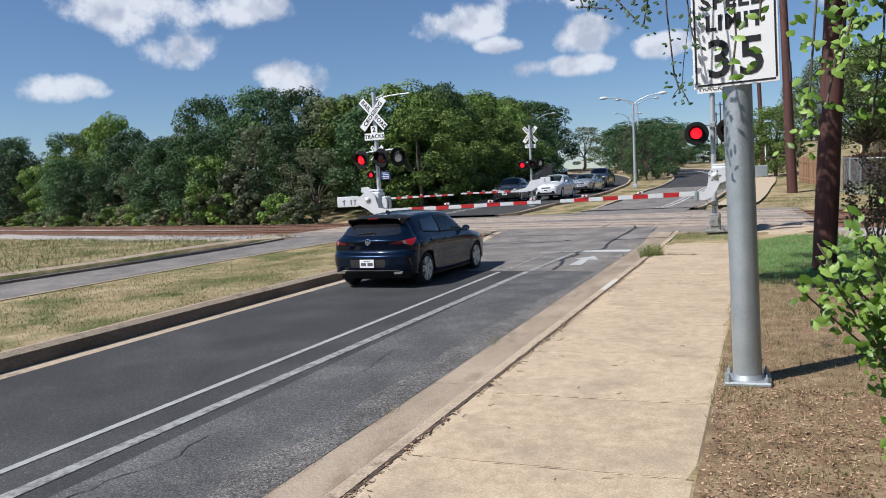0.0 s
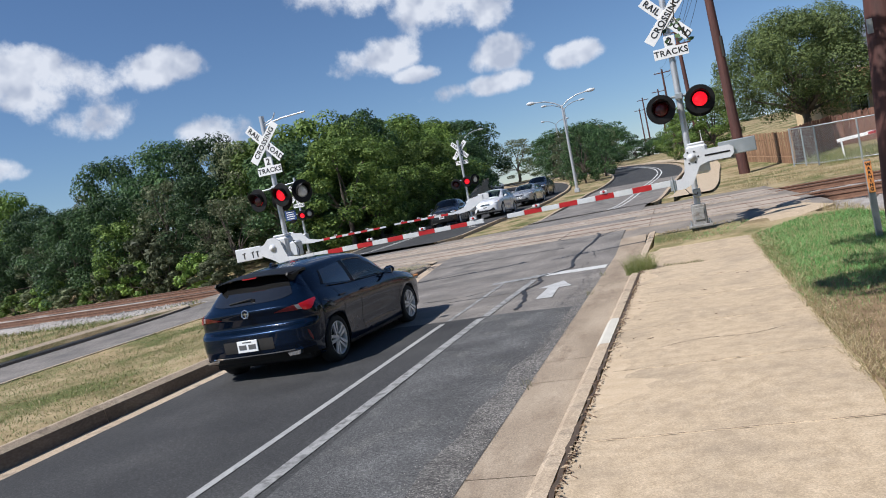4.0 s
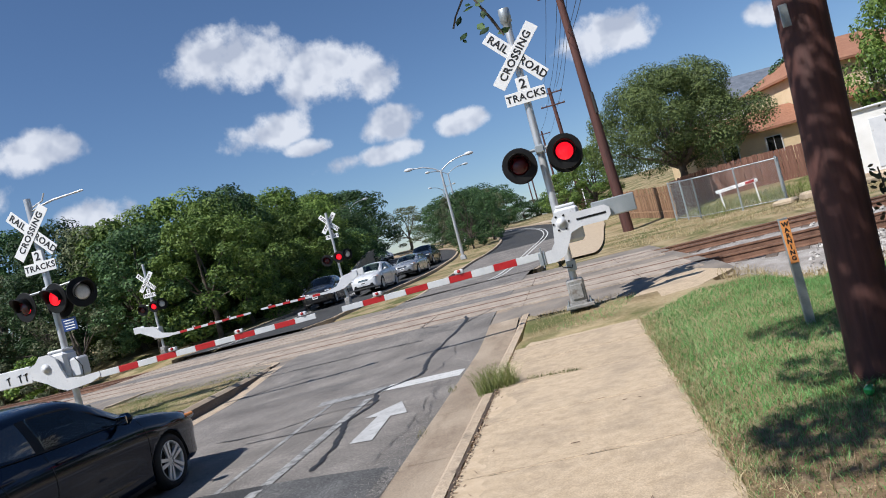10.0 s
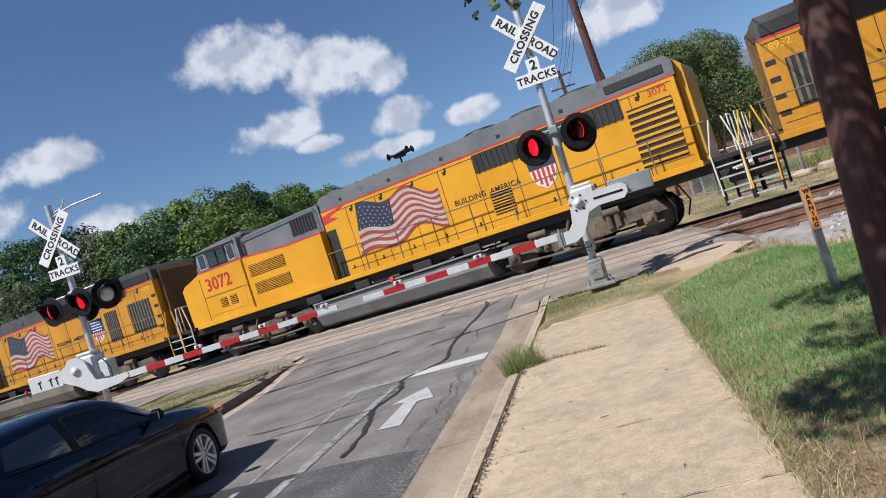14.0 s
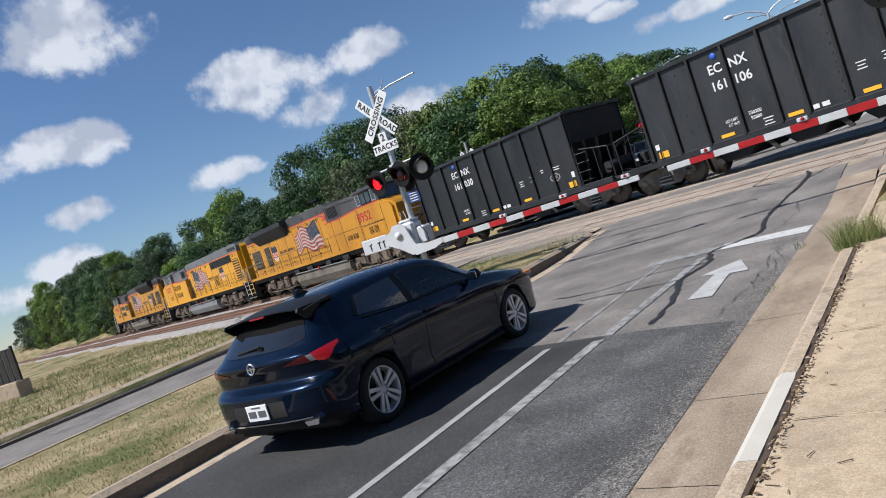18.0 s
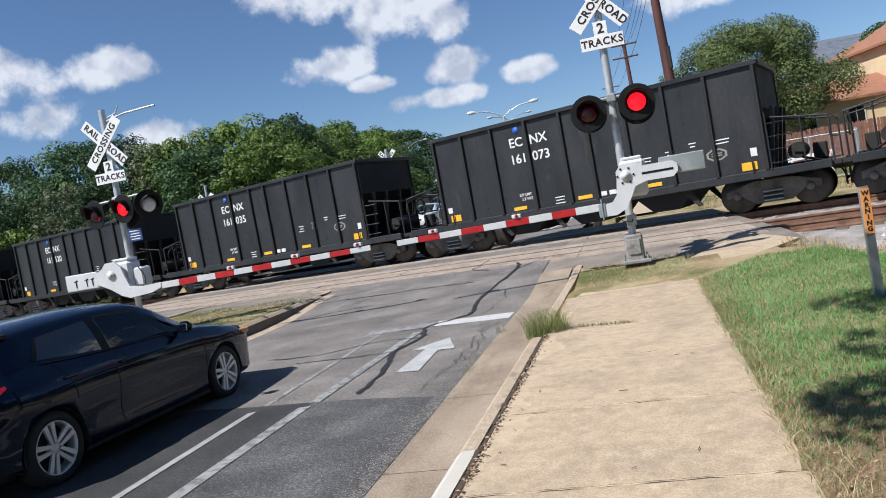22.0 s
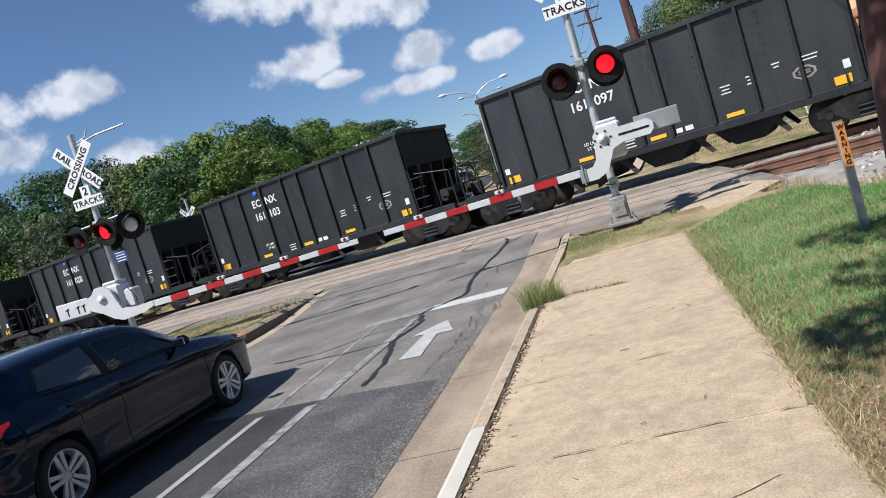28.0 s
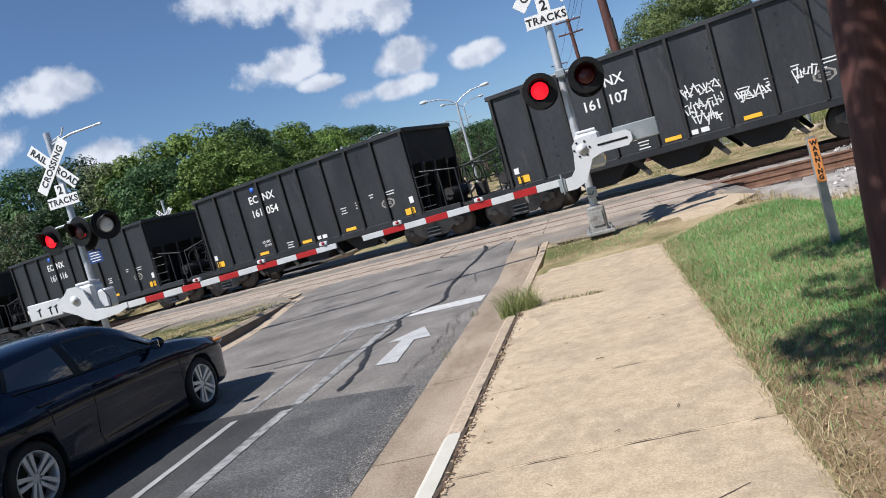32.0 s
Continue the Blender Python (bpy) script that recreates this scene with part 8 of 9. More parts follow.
ov = thing("overhanging_tree", "green tree with boughs hanging over the pavement", "tree")
part("trunk", tw, M["bark"], ov)
part("crown", leaf_cloud(cs, 250, .065, rg), LEAF["elm"], ov)


def vine(name, label, stems, size, seed, mat="vine", per=1):
    r2 = random.Random(seed)
    V = thing(name, label, "vine" if "vine" in name else "shrub")
    st, lf = Geo(), Geo()
    for pts, n in stems:
        st.pipe(pts, .006, 5)
        for _ in range(n):
            i = r2.randrange(len(pts) - 1)
            p = Vector(pts[i]).lerp(Vector(pts[i + 1]), r2.random()) + Vector((r2.gauss(0, .05), r2.gauss(0, .05), r2.gauss(0, .05)))
            s = size * r2.uniform(.6, 1.3)
            up = Vector((r2.uniform(-.6, .6), -1 + r2.uniform(-.6, .6), r2.uniform(.0, 1.1))).normalized()
            a = up.cross(Vector((r2.uniform(-1, 1), r2.uniform(-.3, .3), r2.uniform(-1, 1)))).normalized()
            b = up.cross(a)
            m0 = up * s * .18
            lf.add([p - a * s, p - a * s * .3 + b * s * .55, p + a * s * .45 + b * s * .42, p + a * s, p + a * s * .45 - b * s * .42, p - a * s * .3 - b * s * .55, p + m0], [(0, 1, 6), (1, 2, 6), (2, 3, 6), (3, 4, 6), (4, 5, 6), (5, 0, 6)], True)
    part("stem", st, M["bark"], V)
    part("foliage", lf, LEAF[mat], V)
    return V


vine("hanging_vine", "bright green vine hanging before the speed limit sign", [
    ([(1.9, -1.6, 3.6), (1.98, -1.68, 2.9), (2.0, -1.7, 2.42), (1.97, -1.7, 2.2)], 26), ([(2.3, -1.6, 3.5), (2.4, -1.68, 2.6), (2.36, -1.7, 2.1), (2.30, -1.68, 1.75)], 60), ([(2.6, -1.6, 3.4), (2.62, -1.65, 2.7), (2.5, -1.7, 2.2)], 80),
    ([(2.2, -1.6, 3.5), (2.14, -1.7, 2.8), (2.12, -1.7, 2.5)], 18), ([(2.75, -1.5, 3.3), (2.72, -1.6, 2.4), (2.66, -1.6, 1.9)], 80), ([(2.55, -1.5, 3.3), (2.56, -1.6, 2.6), (2.44, -1.65, 2.0)], 60), ([(2.85, -1.5, 3.2), (2.8, -1.6, 2.3), (2.86, -1.6, 1.7)], 60)], .034, 3)
vine("hanging_vine", "thin dark twigs hanging over the pavement", [
    ([(1.1, -.4, 3.6), (1.14, -.4, 3.05), (1.3, -.4, 2.86)], 26), ([(1.5, -.35, 3.6), (1.52, -.3, 2.9), (1.56, -.3, 2.45), (1.6, -.3, 2.3)], 34), ([(1.3, -.4, 3.6), (1.4, -.4, 3.0), (1.36, -.4, 2.8)], 40), ([(.75, -.3, 3.5), (.9, -.3, 3.02), (1.1, -.3, 2.98)], 30), ([(1.62, -.3, 3.5), (1.68, -.3, 2.8), (1.72, -.3, 2.6)], 30)], .024, 5, "oak")
vine("hanging_vine", "twig with large leaves hanging from a bough", [([(1.5, 5.4, 4.9), (1.22, 5.9, 3.4), (1.18, 5.96, 3.0), (1.25, 5.96, 2.85), (1.28, 5.97, 2.78)], 0), ([(1.18, 5.96, 3.0), (1.26, 5.95, 2.84), (1.30, 5.96, 2.74)], 7), ([(1.2, 5.93, 3.1), (1.06, 5.95, 2.92), (1.03, 5.96, 2.86)], 4)], .034, 6, "oak")
rb_ = random.Random(12)
stems = []
for i in range(34):
    a = rb_.uniform(-.5, .5)
    x0 = 2.95 + rb_.uniform(-.15, .5)
    stems.append(([(x0, -1.3 + rb_.uniform(-.3, .3), 0), (x0 + a * .5, -1.5 + rb_.uniform(-.3, .3), .6), (x0 - .15 + a, -1.6 + rb_.uniform(-.35, .35), 1.0 + rb_.uniform(0, .5))], 90))
vine("leafy_shrub", "bright green broad-leaved shrub beside the pavement", stems, .036, 14)
stems = []
for i in range(24):
    x0 = 3.85 + rb_.uniform(-.1, .9)
    y0 = 7.3 + rb_.uniform(-.4, .6)
    mid = (x0 + rb_.uniform(-.2, .3), y0 + rb_.uniform(-.2, .2), .8)
    stems.append(([(x0, y0, 0), mid], 12))
    stems.append(([mid, (x0 + rb_.uniform(-.30, .5), y0 + rb_.uniform(-.3, .3), 1.3 + rb_.uniform(0, .8))], 80))
vine("vine_thicket", "dusty olive vine thicket behind the timber pole", stems, .027, 15, "dusty")


def blades(n, region, h, w, mat, name, label, seed, z=verge_z, cond=None, clump=0.0, lean=.8):
    r2 = random.Random(seed)
    g = Geo()
    v, f = g.v, g.f
    x0, x1, y0, y1 = region
    k = 0
    while k < n:
        x, y = r2.uniform(x0, x1), r2.uniform(y0, y1)
        if cond and not cond(x, y, r2):
            continue
        c = noise.noise((x * .9, y * .9, seed)) if clump else 0
        if clump and c < r2.uniform(-.6, .25) * clump:
            continue
        hh = h * r2.uniform(.45, 1.25) * (1 + .5 * c)
        a = r2.uniform(0, 6.283)
        ca, sa = math.cos(a), math.sin(a)
        bend = r2.uniform(.15, lean) * hh
        zz = z(x, y) - .008
        b = r2.uniform(0, 6.283)
        ww = w * r2.uniform(.6, 1.3)
        m = len(v)
        v += [(x - ca * ww, y - sa * ww, zz), (x + ca * ww, y + sa * ww, zz), (x + ca * ww * .6 + math.cos(b) * bend * .35, y + sa * ww * .6 + math.sin(b) * bend * .35, zz + hh * .62), (x - ca * ww * .6 + math.cos(b) * bend * .35, y - sa * ww * .6 + math.sin(b) * bend * .35, zz + hh * .62), (x + math.cos(b) * bend, y + math.sin(b) * bend, zz + hh)]
        f += [(m, m + 1, m + 2, m + 3), (m + 3, m + 2, m + 4)]
        k += 1
    g.s = [False] * len(f)
    return tagged(part(name, g, mat), label, "grass", "", "stuff")


GRASS = mk("green grass blades", [(.070, .205, .044), (.125, .305, .080), (.22, .41, .145)], .6, scale=.8, fine=6, bump=0, island=.8, spec=.3)
STRAW = mk("dry straw blades", [(.26, .20, .095), (.38, .30, .16), (.50, .42, .25)], .7, scale=.8, fine=6, bump=0, island=.8, spec=.3)
OLIVE = mk("olive grass blades", [(.09, .105, .03), (.15, .16, .055), (.23, .22, .09)], .6, scale=.8, fine=6, bump=0, island=.8, spec=.3)


MEDGREEN = mk("light green grass blades", [(.11, .15, .035), (.17, .21, .06), (.25, .27, .10)], .6, scale=.8, fine=6, bump=0, island=.8, spec=.3)


def off_walk(x, y, r2):
    s, d = sd(x, y)
    return x > walk_r(y) + .03 - .10 * r2.random() ** 2 and d < 13.4 and not (y > 12.3 and x < 1.6 + (y - 12.3) * .8 + .5)


def lush(x, y, r2):
    return off_walk(x, y, r2) and r2.random() < smooth(4.7, 7.0, y + .5 * noise.noise((x, y, 3)))


blades(70000, (1.9, 6.5, 4.5, 13.5), .062, .0029, GRASS, "grass", "thick green grass beside the pavement", 1, cond=lush, lean=1.7)
blades(20000, (1.8, 6.5, 3.0, 13.5), .062, .0021, OLIVE, "grass", "olive grass beside the pavement", 2, cond=off_walk, lean=1.9)
blades(12000, (1.75, 6.5, 2.5, 13.5), .045, .0020, STRAW, "dry_grass", "dry straw and thatch among the grass", 3, cond=off_walk, clump=.5, lean=2.6)
blades(6200, (1.75, 3.2, 3.0, 13.0), .070, .0022, STRAW, "dry_grass", "dead grass along the pavement edge", 34, cond=lambda x, y, r2: off_walk(x, y, r2) and x < walk_r(y) + .28 * r2.random() ** 2, lean=2.6)
blades(9000, (1.75, 5.0, -5.5, 6.5), .05, .0024, STRAW, "dry_grass", "sparse straw on bare soil", 33, cond=off_walk, clump=1.0)
blades(8000, (1.75, 5.0, -5.5, 1.5), .05, .0026, OLIVE, "grass", "green tufts among dead leaves on the verge", 44, cond=off_walk, clump=1.0)
blades(11000, (1.75, 5.0, -.5, 7.5), .055, .0026, OLIVE, "grass", "sparse grass on bare soil", 4, cond=off_walk, clump=1.0)
blades(2600, (3.0, 9.0, 9.0, 14.5), .16, .004, STRAW, "dry_grass", "straw grass edging the ballast", 5, cond=lambda x, y, r2: 11.8 < sd(x, y)[1] < 13.4 and x > 3.6)


def on_median(x, y, r2):
    return OPP_R + .2 < x < med_face(y) - .2 and (y < 18.3 or sd(x, y)[1] < 17.2 + .0)


blades(15000, (-11, -6, -1, 19.8), .05, .004, STRAW, "dry_grass", "short dry grass on the median", 6, cond=on_median, lean=2.6)
blades(26000, (-11, -6, -1, 19.8), .05, .004, MEDGREEN, "grass", "short green grass on the median", 7, cond=on_median, clump=1.2, lean=2.6)
blades(11000, (-40, -16.4, 4, 24), .20, .010, MEDGREEN, "tall_grass", "tall olive grass between road and railway", 8, cond=lambda x, y, r2: sd(x, y)[1] < 13.2, lean=2.2)
blades(6000, (-40, -16.4, 4, 24), .18, .010, STRAW, "tall_grass", "tall dry grass between road and railway", 9, cond=lambda x, y, r2: sd(x, y)[1] < 13.4, lean=2.2)
blades(9000, (3.2, 16, 25.5, 40), .10, .009, STRAW, "dry_grass", "dry grass beyond the tracks", 10, z=fz, cond=lambda x, y, r2: sd(x, y)[1] > 27.4)
blades(2600, (7.8, 16, 36.0, 42), .45, .010, MEDGREEN, "tall_grass", "weeds inside the wire fence", 11, z=fz)
blades(1500, (.5, 2.3, 12.9, 15.4), .07, .0026, STRAW, "dry_grass", "straw and weeds round the signal base", 31, z=lambda x, y: max(road_z(x, y), verge_z(x, y)) - .005, cond=lambda x, y, r2: x < 1.75 + (y - 13.2) * .35 and r2.random() < .9)
blades(900, (.9, 2.3, 13.1, 14.9), .06, .0026, GRASS, "grass", "green weeds beside the signal base", 32, z=lambda x, y: max(road_z(x, y), verge_z(x, y)) - .005, cond=lambda x, y, r2: x < 1.8 + (y - 13.2) * .35 and y < 13.5 + (x - .9) * .9)
blades(350, (.4, 2.0, 13.2, 16.4), .09, .003, STRAW, "dry_grass", "dry tuft by the signal base", 12, z=lambda x, y: road_z(x, y) - .03, cond=lambda x, y, r2: abs(x - .75 - (y - 14) * .1) < .3 + .2 * r2.random() and y < 15.6)
blades(500, (1.2, 2.4, 13.4, 15.0), .10, .0035, GRASS, "grass", "green grass by the signal base", 13, z=lambda x, y: road_z(x, y) - .03, cond=lambda x, y, r2: y < 13.4 + (x - 1.2) * 1.2 and y > 13.0)
blades(800, (-.1, .52, 9.7, 10.35), .30, .0026, MEDGREEN, "grass_tuft", "tall grass tuft growing from the kerb gap", 14, z=lambda x, y: -.05, cond=lambda x, y, r2: (x - .2) ** 2 * .7 + (y - 10.02) ** 2 * 1.3 < .042)
blades(220, (.55, 1.15, 9.88, 10.12), .05, .0026, OLIVE, "weed", "low weeds in a pavement crack", 61, z=lambda x, y: 0.0, cond=lambda x, y, r2: abs(y - 10.06 + .22 * (x - .5)) < .04)
for yy_, n_ in ((1.7, 26), (-.9, 18), (9.0, 20), (11.0, 30), (4.2, 14)):
    blades(n_, (gut_r(yy_) - .05, gut_r(yy_) + .06, yy_ - .12, yy_ + .12), .09, .003, OLIVE, "weed", "small weed in the gutter joint", int(yy_ * 10) + 50, z=lambda x, y: road_z(x, y))
random.seed(77)
# leaf litter on the bare verge
lit = Geo()
for i_ in range(19000):
    y = random.uniform(-5.5, 6.0) if i_ < 7000 else random.uniform(-5.5, 1.8)
    x = walk_r(y) + .03 + abs(random.gauss(0, 1.3))
    s = random.uniform(.004, .012) if y > 0 else random.uniform(.006, .017)
    a = random.uniform(0, 6.3)
    z = verge_z(x, y) + .006 + random.random() * .012
    t = random.uniform(-.5, .5) * s
    lit.add([(x + s * math.cos(a), y + s * math.sin(a), z), (x - s * .5 * math.sin(a), y + s * .5 * math.cos(a), z + t), (x - s * math.cos(a), y - s * math.sin(a), z + abs(t)), (x + s * .5 * math.sin(a), y - s * .5 * math.cos(a), z)], [(0, 1, 2, 3)])
tagged(part("leaf_litter", lit, mk("dead leaves", [(.115, .055, .028), (.29, .155, .08), (.52, .35, .21)], .8, island=1.1, bump=0)), "brown dead leaves scattered on the verge", "leaves", "", "stuff")
# debris caught in the joint behind the kerb
deb = Geo()
for _ in range(2600):
    y = random.uniform(-6, 12)
    if noise.noise((0, y * 1.6, 4)) < random.uniform(-.5, .3):
        continue
    x = kerb_r(y) + .05 + random.gauss(.008, .014)
    s = random.uniform(.007, .022)
    a = random.uniform(0, 6.3)
    z = .004 + random.random() * .014
    deb.add([(x + s * math.cos(a), y + s * math.sin(a), z), (x - s * .45 * math.sin(a), y + s * .45 * math.cos(a), z + s * .3), (x - s * math.cos(a), y - s * math.sin(a), z + .003), (x + s * .45 * math.sin(a), y - s * .45 * math.cos(a), z)], [(0, 1, 2, 3)])
tagged(part("leaf_debris", deb, mk("brown leaf scraps", [(.09, .05, .03), (.22, .14, .08), (.42, .32, .21)], .85, island=1.0, bump=0)), "brown leaf scraps caught in the kerb joint", "leaves", "", "stuff")
# loose chippings along the gutter
chip = Geo()
for _ in range(14000):
    y = random.uniform(-6.5, 12.5)
    o = abs(random.gauss(0, .20))
    if noise.noise((o * 2, y * 1.1, 9)) < random.uniform(-.6, .2):
        continue
    x = gut_r(y) - o + .03
    r = random.uniform(.002, .0042)
    z = road_z(x, y) + (.012 if y < 7.9 else .003)
    chip.add([(x - r, y - r * .6, z), (x + r * .8, y - r, z), (x + r, y + r * .7, z), (x - r * .6, y + r, z), (x, y, z + r)], [(0, 1, 4), (1, 2, 4), (2, 3, 4), (3, 0, 4)])
tagged(part("chippings", chip, mk("pale stone chippings", [(.13, .12, .105), (.25, .23, .205), (.40, .375, .34)], .9, island=.9, bump=0)), "pale loose chippings along the gutter", "gravel", "", "stuff")
tw = Geo()
for _ in range(90):
    y = random.uniform(-5, 10)
    x = kerb_r(y) + .05 + abs(random.gauss(0, .12)) if random.random() < .7 else random.uniform(.2, 1.9)
    a = random.uniform(0, 6.3)
    L_ = random.uniform(.02, .07)
    tw.tube((x, y, .008), (x + L_ * math.cos(a), y + L_ * math.sin(a), .010), .0025, n=4)
tagged(part("twigs", tw, LEAF["brown"]), "small twigs and leaf bits on the concrete", "twigs", "", "stuff")
# bare soil patch under the trees
patch, vs = Geo(), []
ys_p = spread(-7.5, 7.4, 60)
for y in ys_p:
    for i in range(23):
        x = walk_r(y) + .004 + .19 * i
        vs.append((x, y, verge_z(x, y) + .006 + .01 * noise.noise((x * 2, y * 2, 5)) - .05 * smooth(6.4, 7.3, y + .5 * noise.noise((x, y * .7, 2))) - .05 * smooth(5.2, 6.0, x)))
patch.add(vs, [(k * 23 + i, k * 23 + i + 1, (k + 1) * 23 + i + 1, (k + 1) * 23 + i) for k in range(len(ys_p) - 1) for i in range(22)], True)
set_piece("bare_soil", patch, M["dirt"], "bare brown soil with litter beside the pavement", "ground")

# green glass bottle by the pole
bo = thing("bottle", "green glass bottle lying in the grass by the pole", "bottle", m=pose(3.05, 6.98, .045, 0, 0, 60))
part("bottle_body", Geo().lathe([(-.12, .001), (-.12, .030), (-.11, .034), (.02, .034), (.06, .016), (.12, .014), (.125, .001)], (0, 0, 0), (1, 0, 0), 14), mk("green glass", [(.02, .22, .05), (.03, .30, .07)], .1, coat=1.0, bump=0), bo)


# ---------- houses, fences and the far side ----------
STUCCO = mk("pale yellow stucco", [(.62, .47, .27), (.72, .56, .35), (.77, .62, .41)], .9, scale=1, fine=30, bump=.15)
TILE = mk("terracotta roof", [(.23, .10, .056), (.33, .155, .09), (.40, .21, .13)], .8, scale=2, fine=25, bump=.3, stretch=(1, 6, 1))
SHINGLE = mk("grey shingle roof", [(.09, .105, .13), (.13, .15, .18), (.18, .20, .235)], .9, scale=2, fine=25, bump=.3)
SIDING = mk("white siding", [(.60, .60, .58), (.72, .72, .70)], .7, scale=2, fine=30, bump=.1, stretch=(1, 1, 6))


def house(base, rz, w, d, h, roof_h, wall, roof, label, windows=(), hip=.0, name="house"):
    H = thing(name, label, "house", m=pose(*base, 0, 0, rz))
    part("wall", Geo().box((0, 0, h / 2), (w, d, h), .02), wall, H)
    o = .45
    pts = [(-w / 2 - o, -d / 2 - o, h - .02), (w / 2 + o, -d / 2 - o, h - .02), (w / 2 + o, d / 2 + o, h - .02), (-w / 2 - o, d / 2 + o, h - .02), (-w / 2 + hip * w - (o if hip == 0 else 0), 0, h + roof_h), (w / 2 - hip * w + (o if hip == 0 else 0), 0, h + roof_h)]
    low = [(x, y, z - .16) for x, y, z in pts[:4]]
    part("roof", Geo().add(pts + low, [(0, 1, 5, 4), (2, 3, 4, 5), (1, 2, 5), (3, 0, 4), (6, 9, 8, 7), (0, 6, 7, 1), (1, 7, 8, 2), (2, 8, 9, 3), (3, 9, 6, 0)]), roof, H)
    for x, z, ww, hh in windows:
        win = part("window", Geo().box((x, -d / 2 - .02, z), (ww + .16, .08, hh + .16), .01), SIDING, H)
        part("pane", Geo().box((x - ww / 4, -d / 2 - .065, z), (ww / 2 - .04, .02, hh), .004), M["glass"], win)
        part("pane", Geo().box((x + ww / 4, -d / 2 - .065, z), (ww / 2 - .04, .02, hh), .004), M["glass"], win)
        part("sill", Geo().box((x, -d / 2 - .09, z - hh / 2 - .1), (ww + .3, .14, .06), .01), SIDING, win)
    return H


house((24.5, 61, 2.0), 12, 11, 9, 5.6, 2.2, STUCCO, TILE, "two-storey yellow stucco house with a terracotta roof", ((-3.6, 1.4, 1.1, 1.3), (-.8, 4.1, 1.1, 1.2), (2.5, 1.4, 1.2, 1.3)), .28)
house((21.6, 57.2, 1.9), 12, 4.2, 4.5, 3.0, 1.3, STUCCO, TILE, "low yellow wing of the stucco house", ((-.6, 1.6, .9, 1.2),), .3)
house((23, 74, 2.8), 8, 12, 9, 5.2, 2.6, SIDING, SHINGLE, "grey-roofed house behind the stucco house", (), .2)
house((15.0, 58, 1.7), 6, 8, 6, 2.6, 1.5, STUCCO, TILE, "low yellow stucco annexe with a terracotta roof", ((-1.5, 1.4, 1.0, 1.0), (1.5, 1.4, 1.0, 1.0)))
hut = thing("signal_hut", "white steel railway equipment hut", "hut", m=pose(15.3, 36.6, .3, 0, 0, -18.6))
part("hut_body", Geo().box((0, 0, 1.35), (3.2, 2.6, 2.7), .03), mk("white hut steel", [(.70, .69, .65), (.80, .79, .76)], .5, scale=2, fine=30, bump=.03), hut)
part("hut_roof", Geo().box((0, 0, 2.74), (3.5, 2.9, .10), .03), M["gatewhite"], hut)
part("hut_base", Geo().box((0, 0, -.08), (3.4, 2.8, .22), .03), M["kerb"], hut)
dr = part("hut_door", Geo().box((.5, -1.315, 1.2), (.95, .04, 2.1), .01), M["gatewhite"], hut)
part("door_handle", Geo().box((.85, -1.35, 1.15), (.05, .05, .16), .01), M["black"], dr)


def board_fence(name, p0, p1, h, mat, label, bw=.14, z=fz):
    F = thing(name, label, "fence")
    a, b = Vector(p0), Vector(p1)
    L_ = (b - a).length
    n = int(L_ / (bw + .006))
    ang = math.degrees(math.atan2(b.y - a.y, b.x - a.x))
    g = Geo().prism([(-bw / 2, 0), (bw / 2, 0), (bw / 2, h - .04), (bw / 2 - .03, h), (-bw / 2 + .03, h), (-bw / 2, h - .04)], -.01, .01).mesh("board", mat)
    for i in range(n):
        p = a.lerp(b, (i + .5) / n)
        part("board", g, None, F, m=pose(p.x, p.y, z(p.x, p.y) + random.uniform(-.03, .03), random.uniform(-1, 1), random.uniform(-.8, .8), ang))
    m = a.lerp(b, .5)
    for k in (.35, h - .4):
        part("rail", Geo().box((0, 0, 0), (L_, .05, .09), .01), mat, F, m=pose(m.x, m.y + .05, z(m.x, m.y) + k, 0, math.degrees(-math.atan2(z(b.x, b.y) - z(a.x, a.y), L_)), ang))
    return F


random.seed(9)
board_fence("board_fence", (5.7, 50.5), (7.3, 41.2), 1.75, M["fence_wood"], "weathered tan cedar board fence")
board_fence("board_fence", (7.4, 41.6), (10.4, 46.8), 1.9, M["fence_red"], "brown stained board fence under the oak")
board_fence("board_fence", (10.4, 46.9), (22.5, 44.2), 1.85, M["fence_red"], "long brown stained board fence behind the wire fence")
MESH = mk("chain link wire", [(.40, .41, .41), (.52, .53, .53)], .4, metal=.5, scale=6, fine=40, bump=0)
cf = thing("chain_link_fence", "galvanised chain link fence round a weedy yard", "fence")
cor = [(7.0, 39.8), (7.7, 37.2), (10.9, 35.0), (11.5, 37.4)]
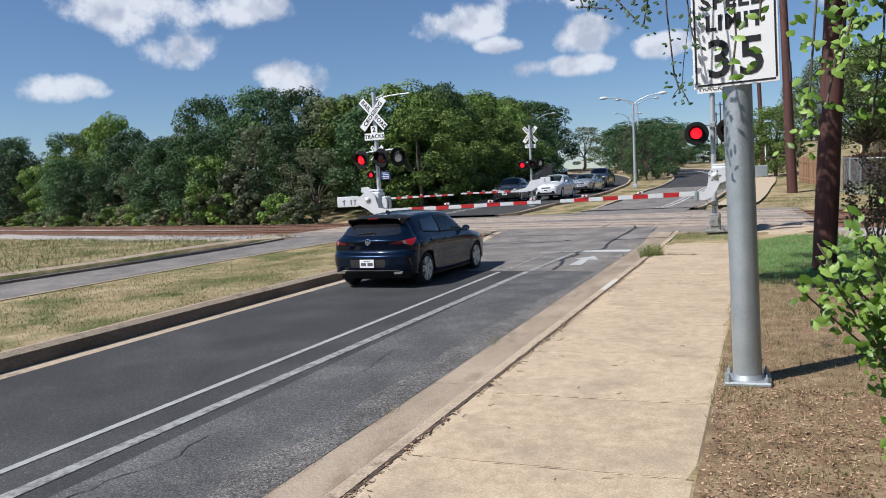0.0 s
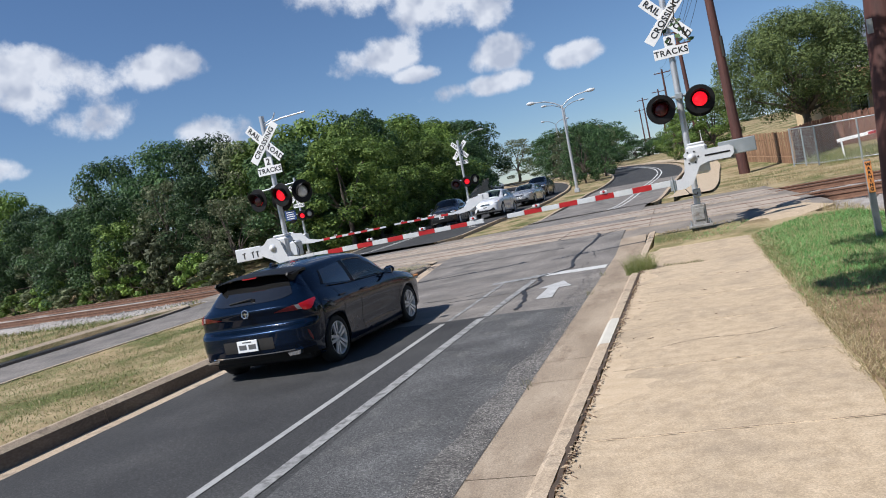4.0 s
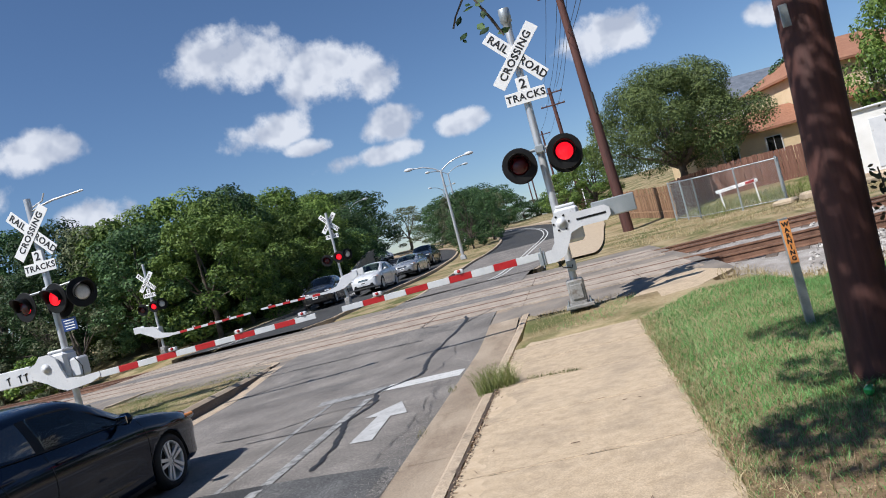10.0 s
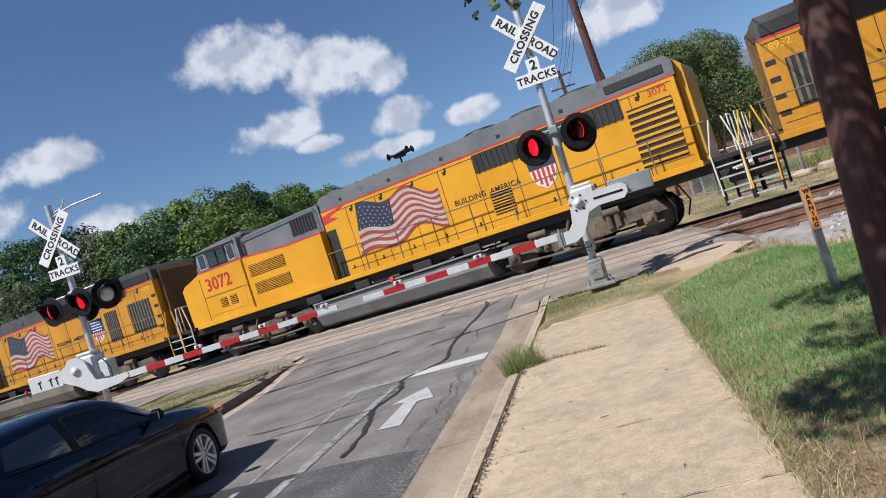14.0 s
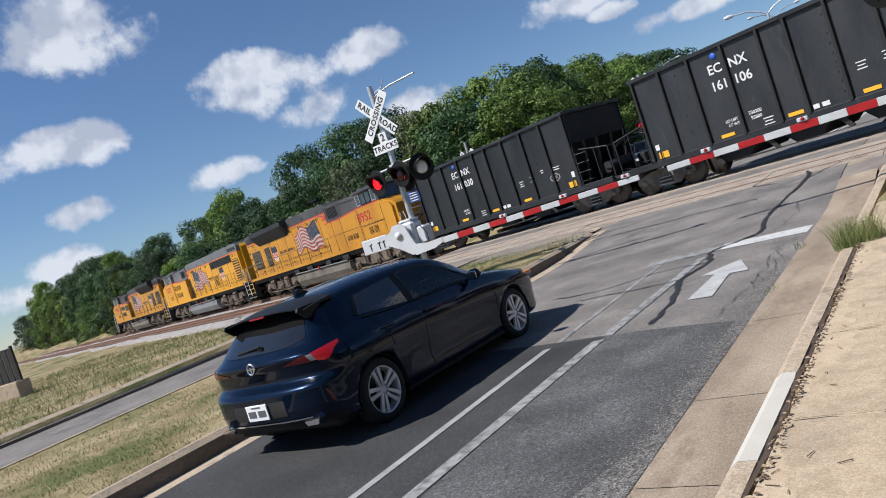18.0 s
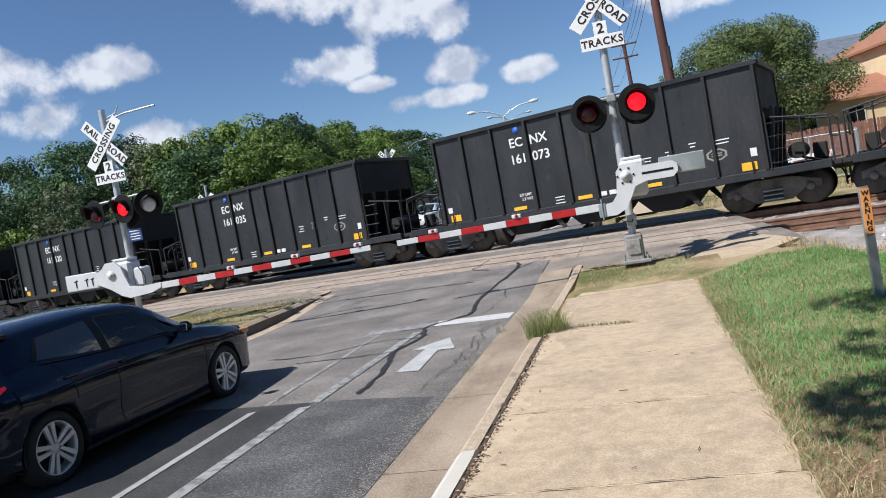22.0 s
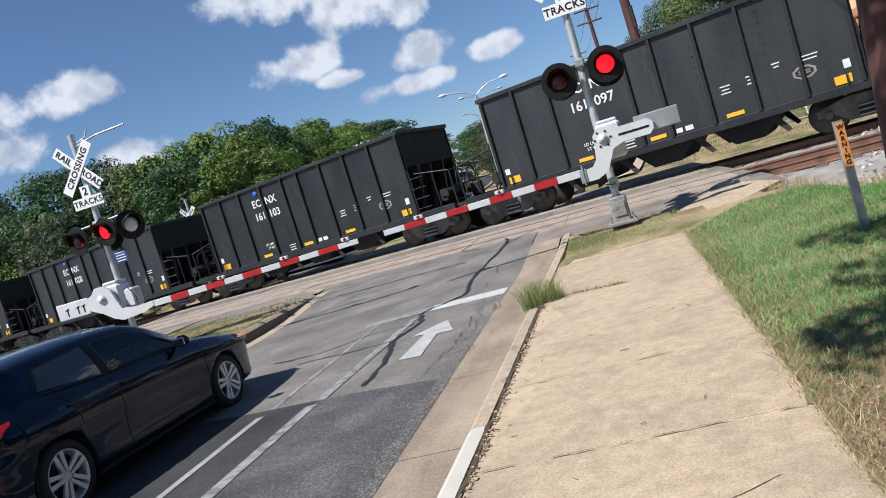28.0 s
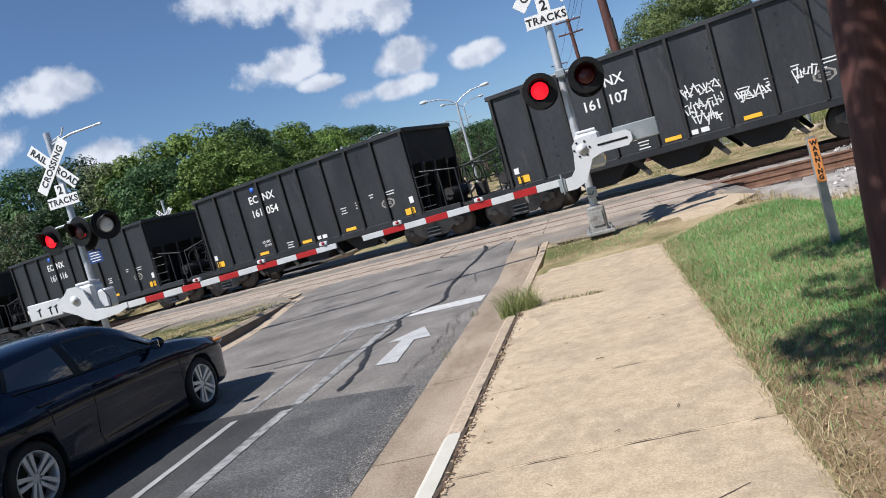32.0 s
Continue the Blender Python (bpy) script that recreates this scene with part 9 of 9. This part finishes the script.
for (xa, ya), (xb, yb) in zip(cor, cor[1:]):
    L_ = math.hypot(xb - xa, yb - ya)
    n = max(1, round(L_ / 1.6))
    for i in range(n + 1):
        t = i / n
        x, y = xa + (xb - xa) * t, ya + (yb - ya) * t
        part("fence_post", Geo().tube((x, y, fz(x, y) - .1), (x, y, fz(x, y) + 1.95), .04, n=8), M["galv"], cf)
    part("top_rail", Geo().tube((xa, ya, fz(xa, ya) + 1.9), (xb, yb, fz(xb, yb) + 1.9), .03, n=8), M["galv"], cf)
    part("bottom_rail", Geo().tube((xa, ya, fz(xa, ya) + .12), (xb, yb, fz(xb, yb) + .12), .02, n=6), M["galv"], cf)
    wire, stp = Geo(), .11
    k = 0.0
    H_ = 1.8
    while k < L_ + H_:
        for sg in (1, -1):
            u0, u1 = (k - H_, k) if sg > 0 else (k, k - H_)
            z0, z1 = .1, .1 + H_
            pts = []
            for u, zz in ((u0, z0), (u1, z1)):
                pts.append([u, zz])
            (ua, za), (ub, zb) = pts
            if ua > ub:
                ua, za, ub, zb = ub, zb, ua, za
            if ub <= 0 or ua >= L_:
                continue
            if ua < 0:
                za += (zb - za) * (-ua) / (ub - ua)
                ua = 0
            if ub > L_:
                zb = za + (zb - za) * (L_ - ua) / (ub - ua)
                ub = L_
            q = []
            for u, zz in ((ua, za), (ub, zb)):
                x, y = xa + (xb - xa) * u / L_, ya + (yb - ya) * u / L_
                q.append((x, y, fz(x, y) + zz))
            wire.tube(q[0], q[1], .004, n=3, caps=False)
        k += stp
    tagged(part("wire_mesh", wire, MESH, cf), kind="stuff")
bx = thing("barrier_board", "white and red barrier board on legs behind the wire fence", "barrier", m=pose(9.9, 38.8, fz(9.9, 38.8) + .95, 0, -4, -20))
part("board", Geo().box((0, 0, 0), (1.95, .10, .17), .012), M["sign"], bx)
part("red_stripe", Geo().box((.62, -.056, 0), (.42, .01, .13), .003), M["red"], bx)
for x in (-.8, .8):
    part("leg", Geo().box((x, 0, -.55), (.07, .10, 1.0), .008), M["sign"], bx)
for i, (x, y, w, h) in enumerate(((11.6, 33.2, 1.3, .35), (12.9, 33.0, 1.6, .28), (14.4, 33.4, 1.4, .4), (10.4, 33.6, 1.1, .25), (12.2, 34.2, 1.5, .3))):
    rk = Geo().box((0, 0, h / 2), (w, .8, h), .08)
    rk.v = [(a + .06 * noise.noise((a * 3, b * 3, c * 3 + i)), b + .06 * noise.noise((a * 3 + 9, b * 3, c)), c) for a, b, c in rk.v]
    tagged(part("rubble_block", rk, M["concrete"], m=pose(x, y, fz(x, y) - .05, 0, 0, 20 * i)), "broken pale concrete block beside the track", "rubble", "rubble blocks")
# retaining wall along the queue
rw = thing("retaining_wall", "pale concrete retaining wall beside the far carriageway", "wall", kind="structure")
ln = offset(opp_line, -4.3)[16:52]
for i in range(len(ln) - 1):
    (xa, ya), (xb, yb) = ln[i], ln[i + 1]
    za, zb = fz(xa, ya), fz(xb, yb)
    ha, hb = 1.9 * smooth(0, 12, i) + .3, 1.9 * smooth(0, 12, i + 1) + .3
    t = Vector((xb - xa, yb - ya)).normalized()
    ox, oy = -t.y * .3, t.x * .3
    g = Geo().add([(xa, ya, za - .3), (xb, yb, zb - .3), (xb, yb, zb + hb), (xa, ya, za + ha), (xa + ox, ya + oy, za - .3), (xb + ox, yb + oy, zb - .3), (xb + ox, yb + oy, zb + hb), (xa + ox, ya + oy, za + ha)], [(0, 1, 2, 3), (5, 4, 7, 6), (3, 2, 6, 7), (0, 3, 7, 4), (1, 5, 6, 2)])
    part("wall_panel", g, M["kerb"], rw)
# headwall with dark fence by the opposite carriageway
hd = thing("culvert_headwall", "concrete headwall topped by a dark panel fence", "headwall", m=pose(-33.5, 15.1, -.45, 0, 0, 8))
part("wall", Geo().box((0, 0, .35), (7.2, .6, 1.2), .03), M["kerb"], hd)
for i in range(18):
    part("fence_slat", Geo().box((-3.4 + .4 * i, 0, 1.62), (.34, .04, 1.35), .008), M["dark"], hd)
for z in (1.05, 2.22):
    part("fence_rail", Geo().box((0, .04, z), (7.1, .05, .08), .01), M["dark"], hd)
part("fence_post", Geo().box((3.5, .02, 1.65), (.10, .10, 1.45), .01), M["dark"], hd)
# distant parked car up the road
build_car("saloon_car", "white car far up the opposite carriageway", pose(-21.5, 94.5, fz(-21.5, 94.5) + .06, 2, 0, 210), mk("pale car paint", [(.6, .61, .62), (.7, .71, .72)], .3, coat=1.0, bump=0), True)


# ---------- what moves ----------
def train_at(t):
    """How far the leading nose has come along the track, in metres from E0."""
    if t < 11.5:
        return -13.72 + (11.5 - t) * 11.70
    u = t - 11.5
    return TR0 + TR1 * u + TR2 * u * u + (.17 * math.sin(math.pi * (t - 25) / 7) ** 2 if 25 < t < 32 else 0)


TR0, TR1, TR2 = -13.72, -11.719, -0.01358


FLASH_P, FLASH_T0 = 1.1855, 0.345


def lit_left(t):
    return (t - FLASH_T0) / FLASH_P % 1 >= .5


def motions():
    times = [0.5 * i for i in range(65)]
    for car, off, turn, length in TRAIN:
        rows = []
        for t in times:
            s = train_at(t) + off
            x, y = xy(s, D_FAR)
            z = rail_z(s) + .014
            tilt = math.degrees(math.atan2(rail_z(s + length) + .014 - z, abs(length)))
            rows.append((t, pose(x, y, z, 0, -tilt, -18.6 + turn)))
        walk(car, rows)
    # the lenses turn to stand in for flashing, left and right by turns
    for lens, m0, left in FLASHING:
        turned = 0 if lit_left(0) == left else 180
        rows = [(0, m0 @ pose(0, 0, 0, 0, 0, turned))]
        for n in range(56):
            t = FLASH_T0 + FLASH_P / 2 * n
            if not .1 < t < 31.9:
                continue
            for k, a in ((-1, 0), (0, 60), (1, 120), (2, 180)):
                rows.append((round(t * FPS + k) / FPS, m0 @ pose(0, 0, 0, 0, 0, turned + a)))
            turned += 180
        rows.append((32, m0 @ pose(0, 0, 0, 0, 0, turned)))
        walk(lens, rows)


motions()
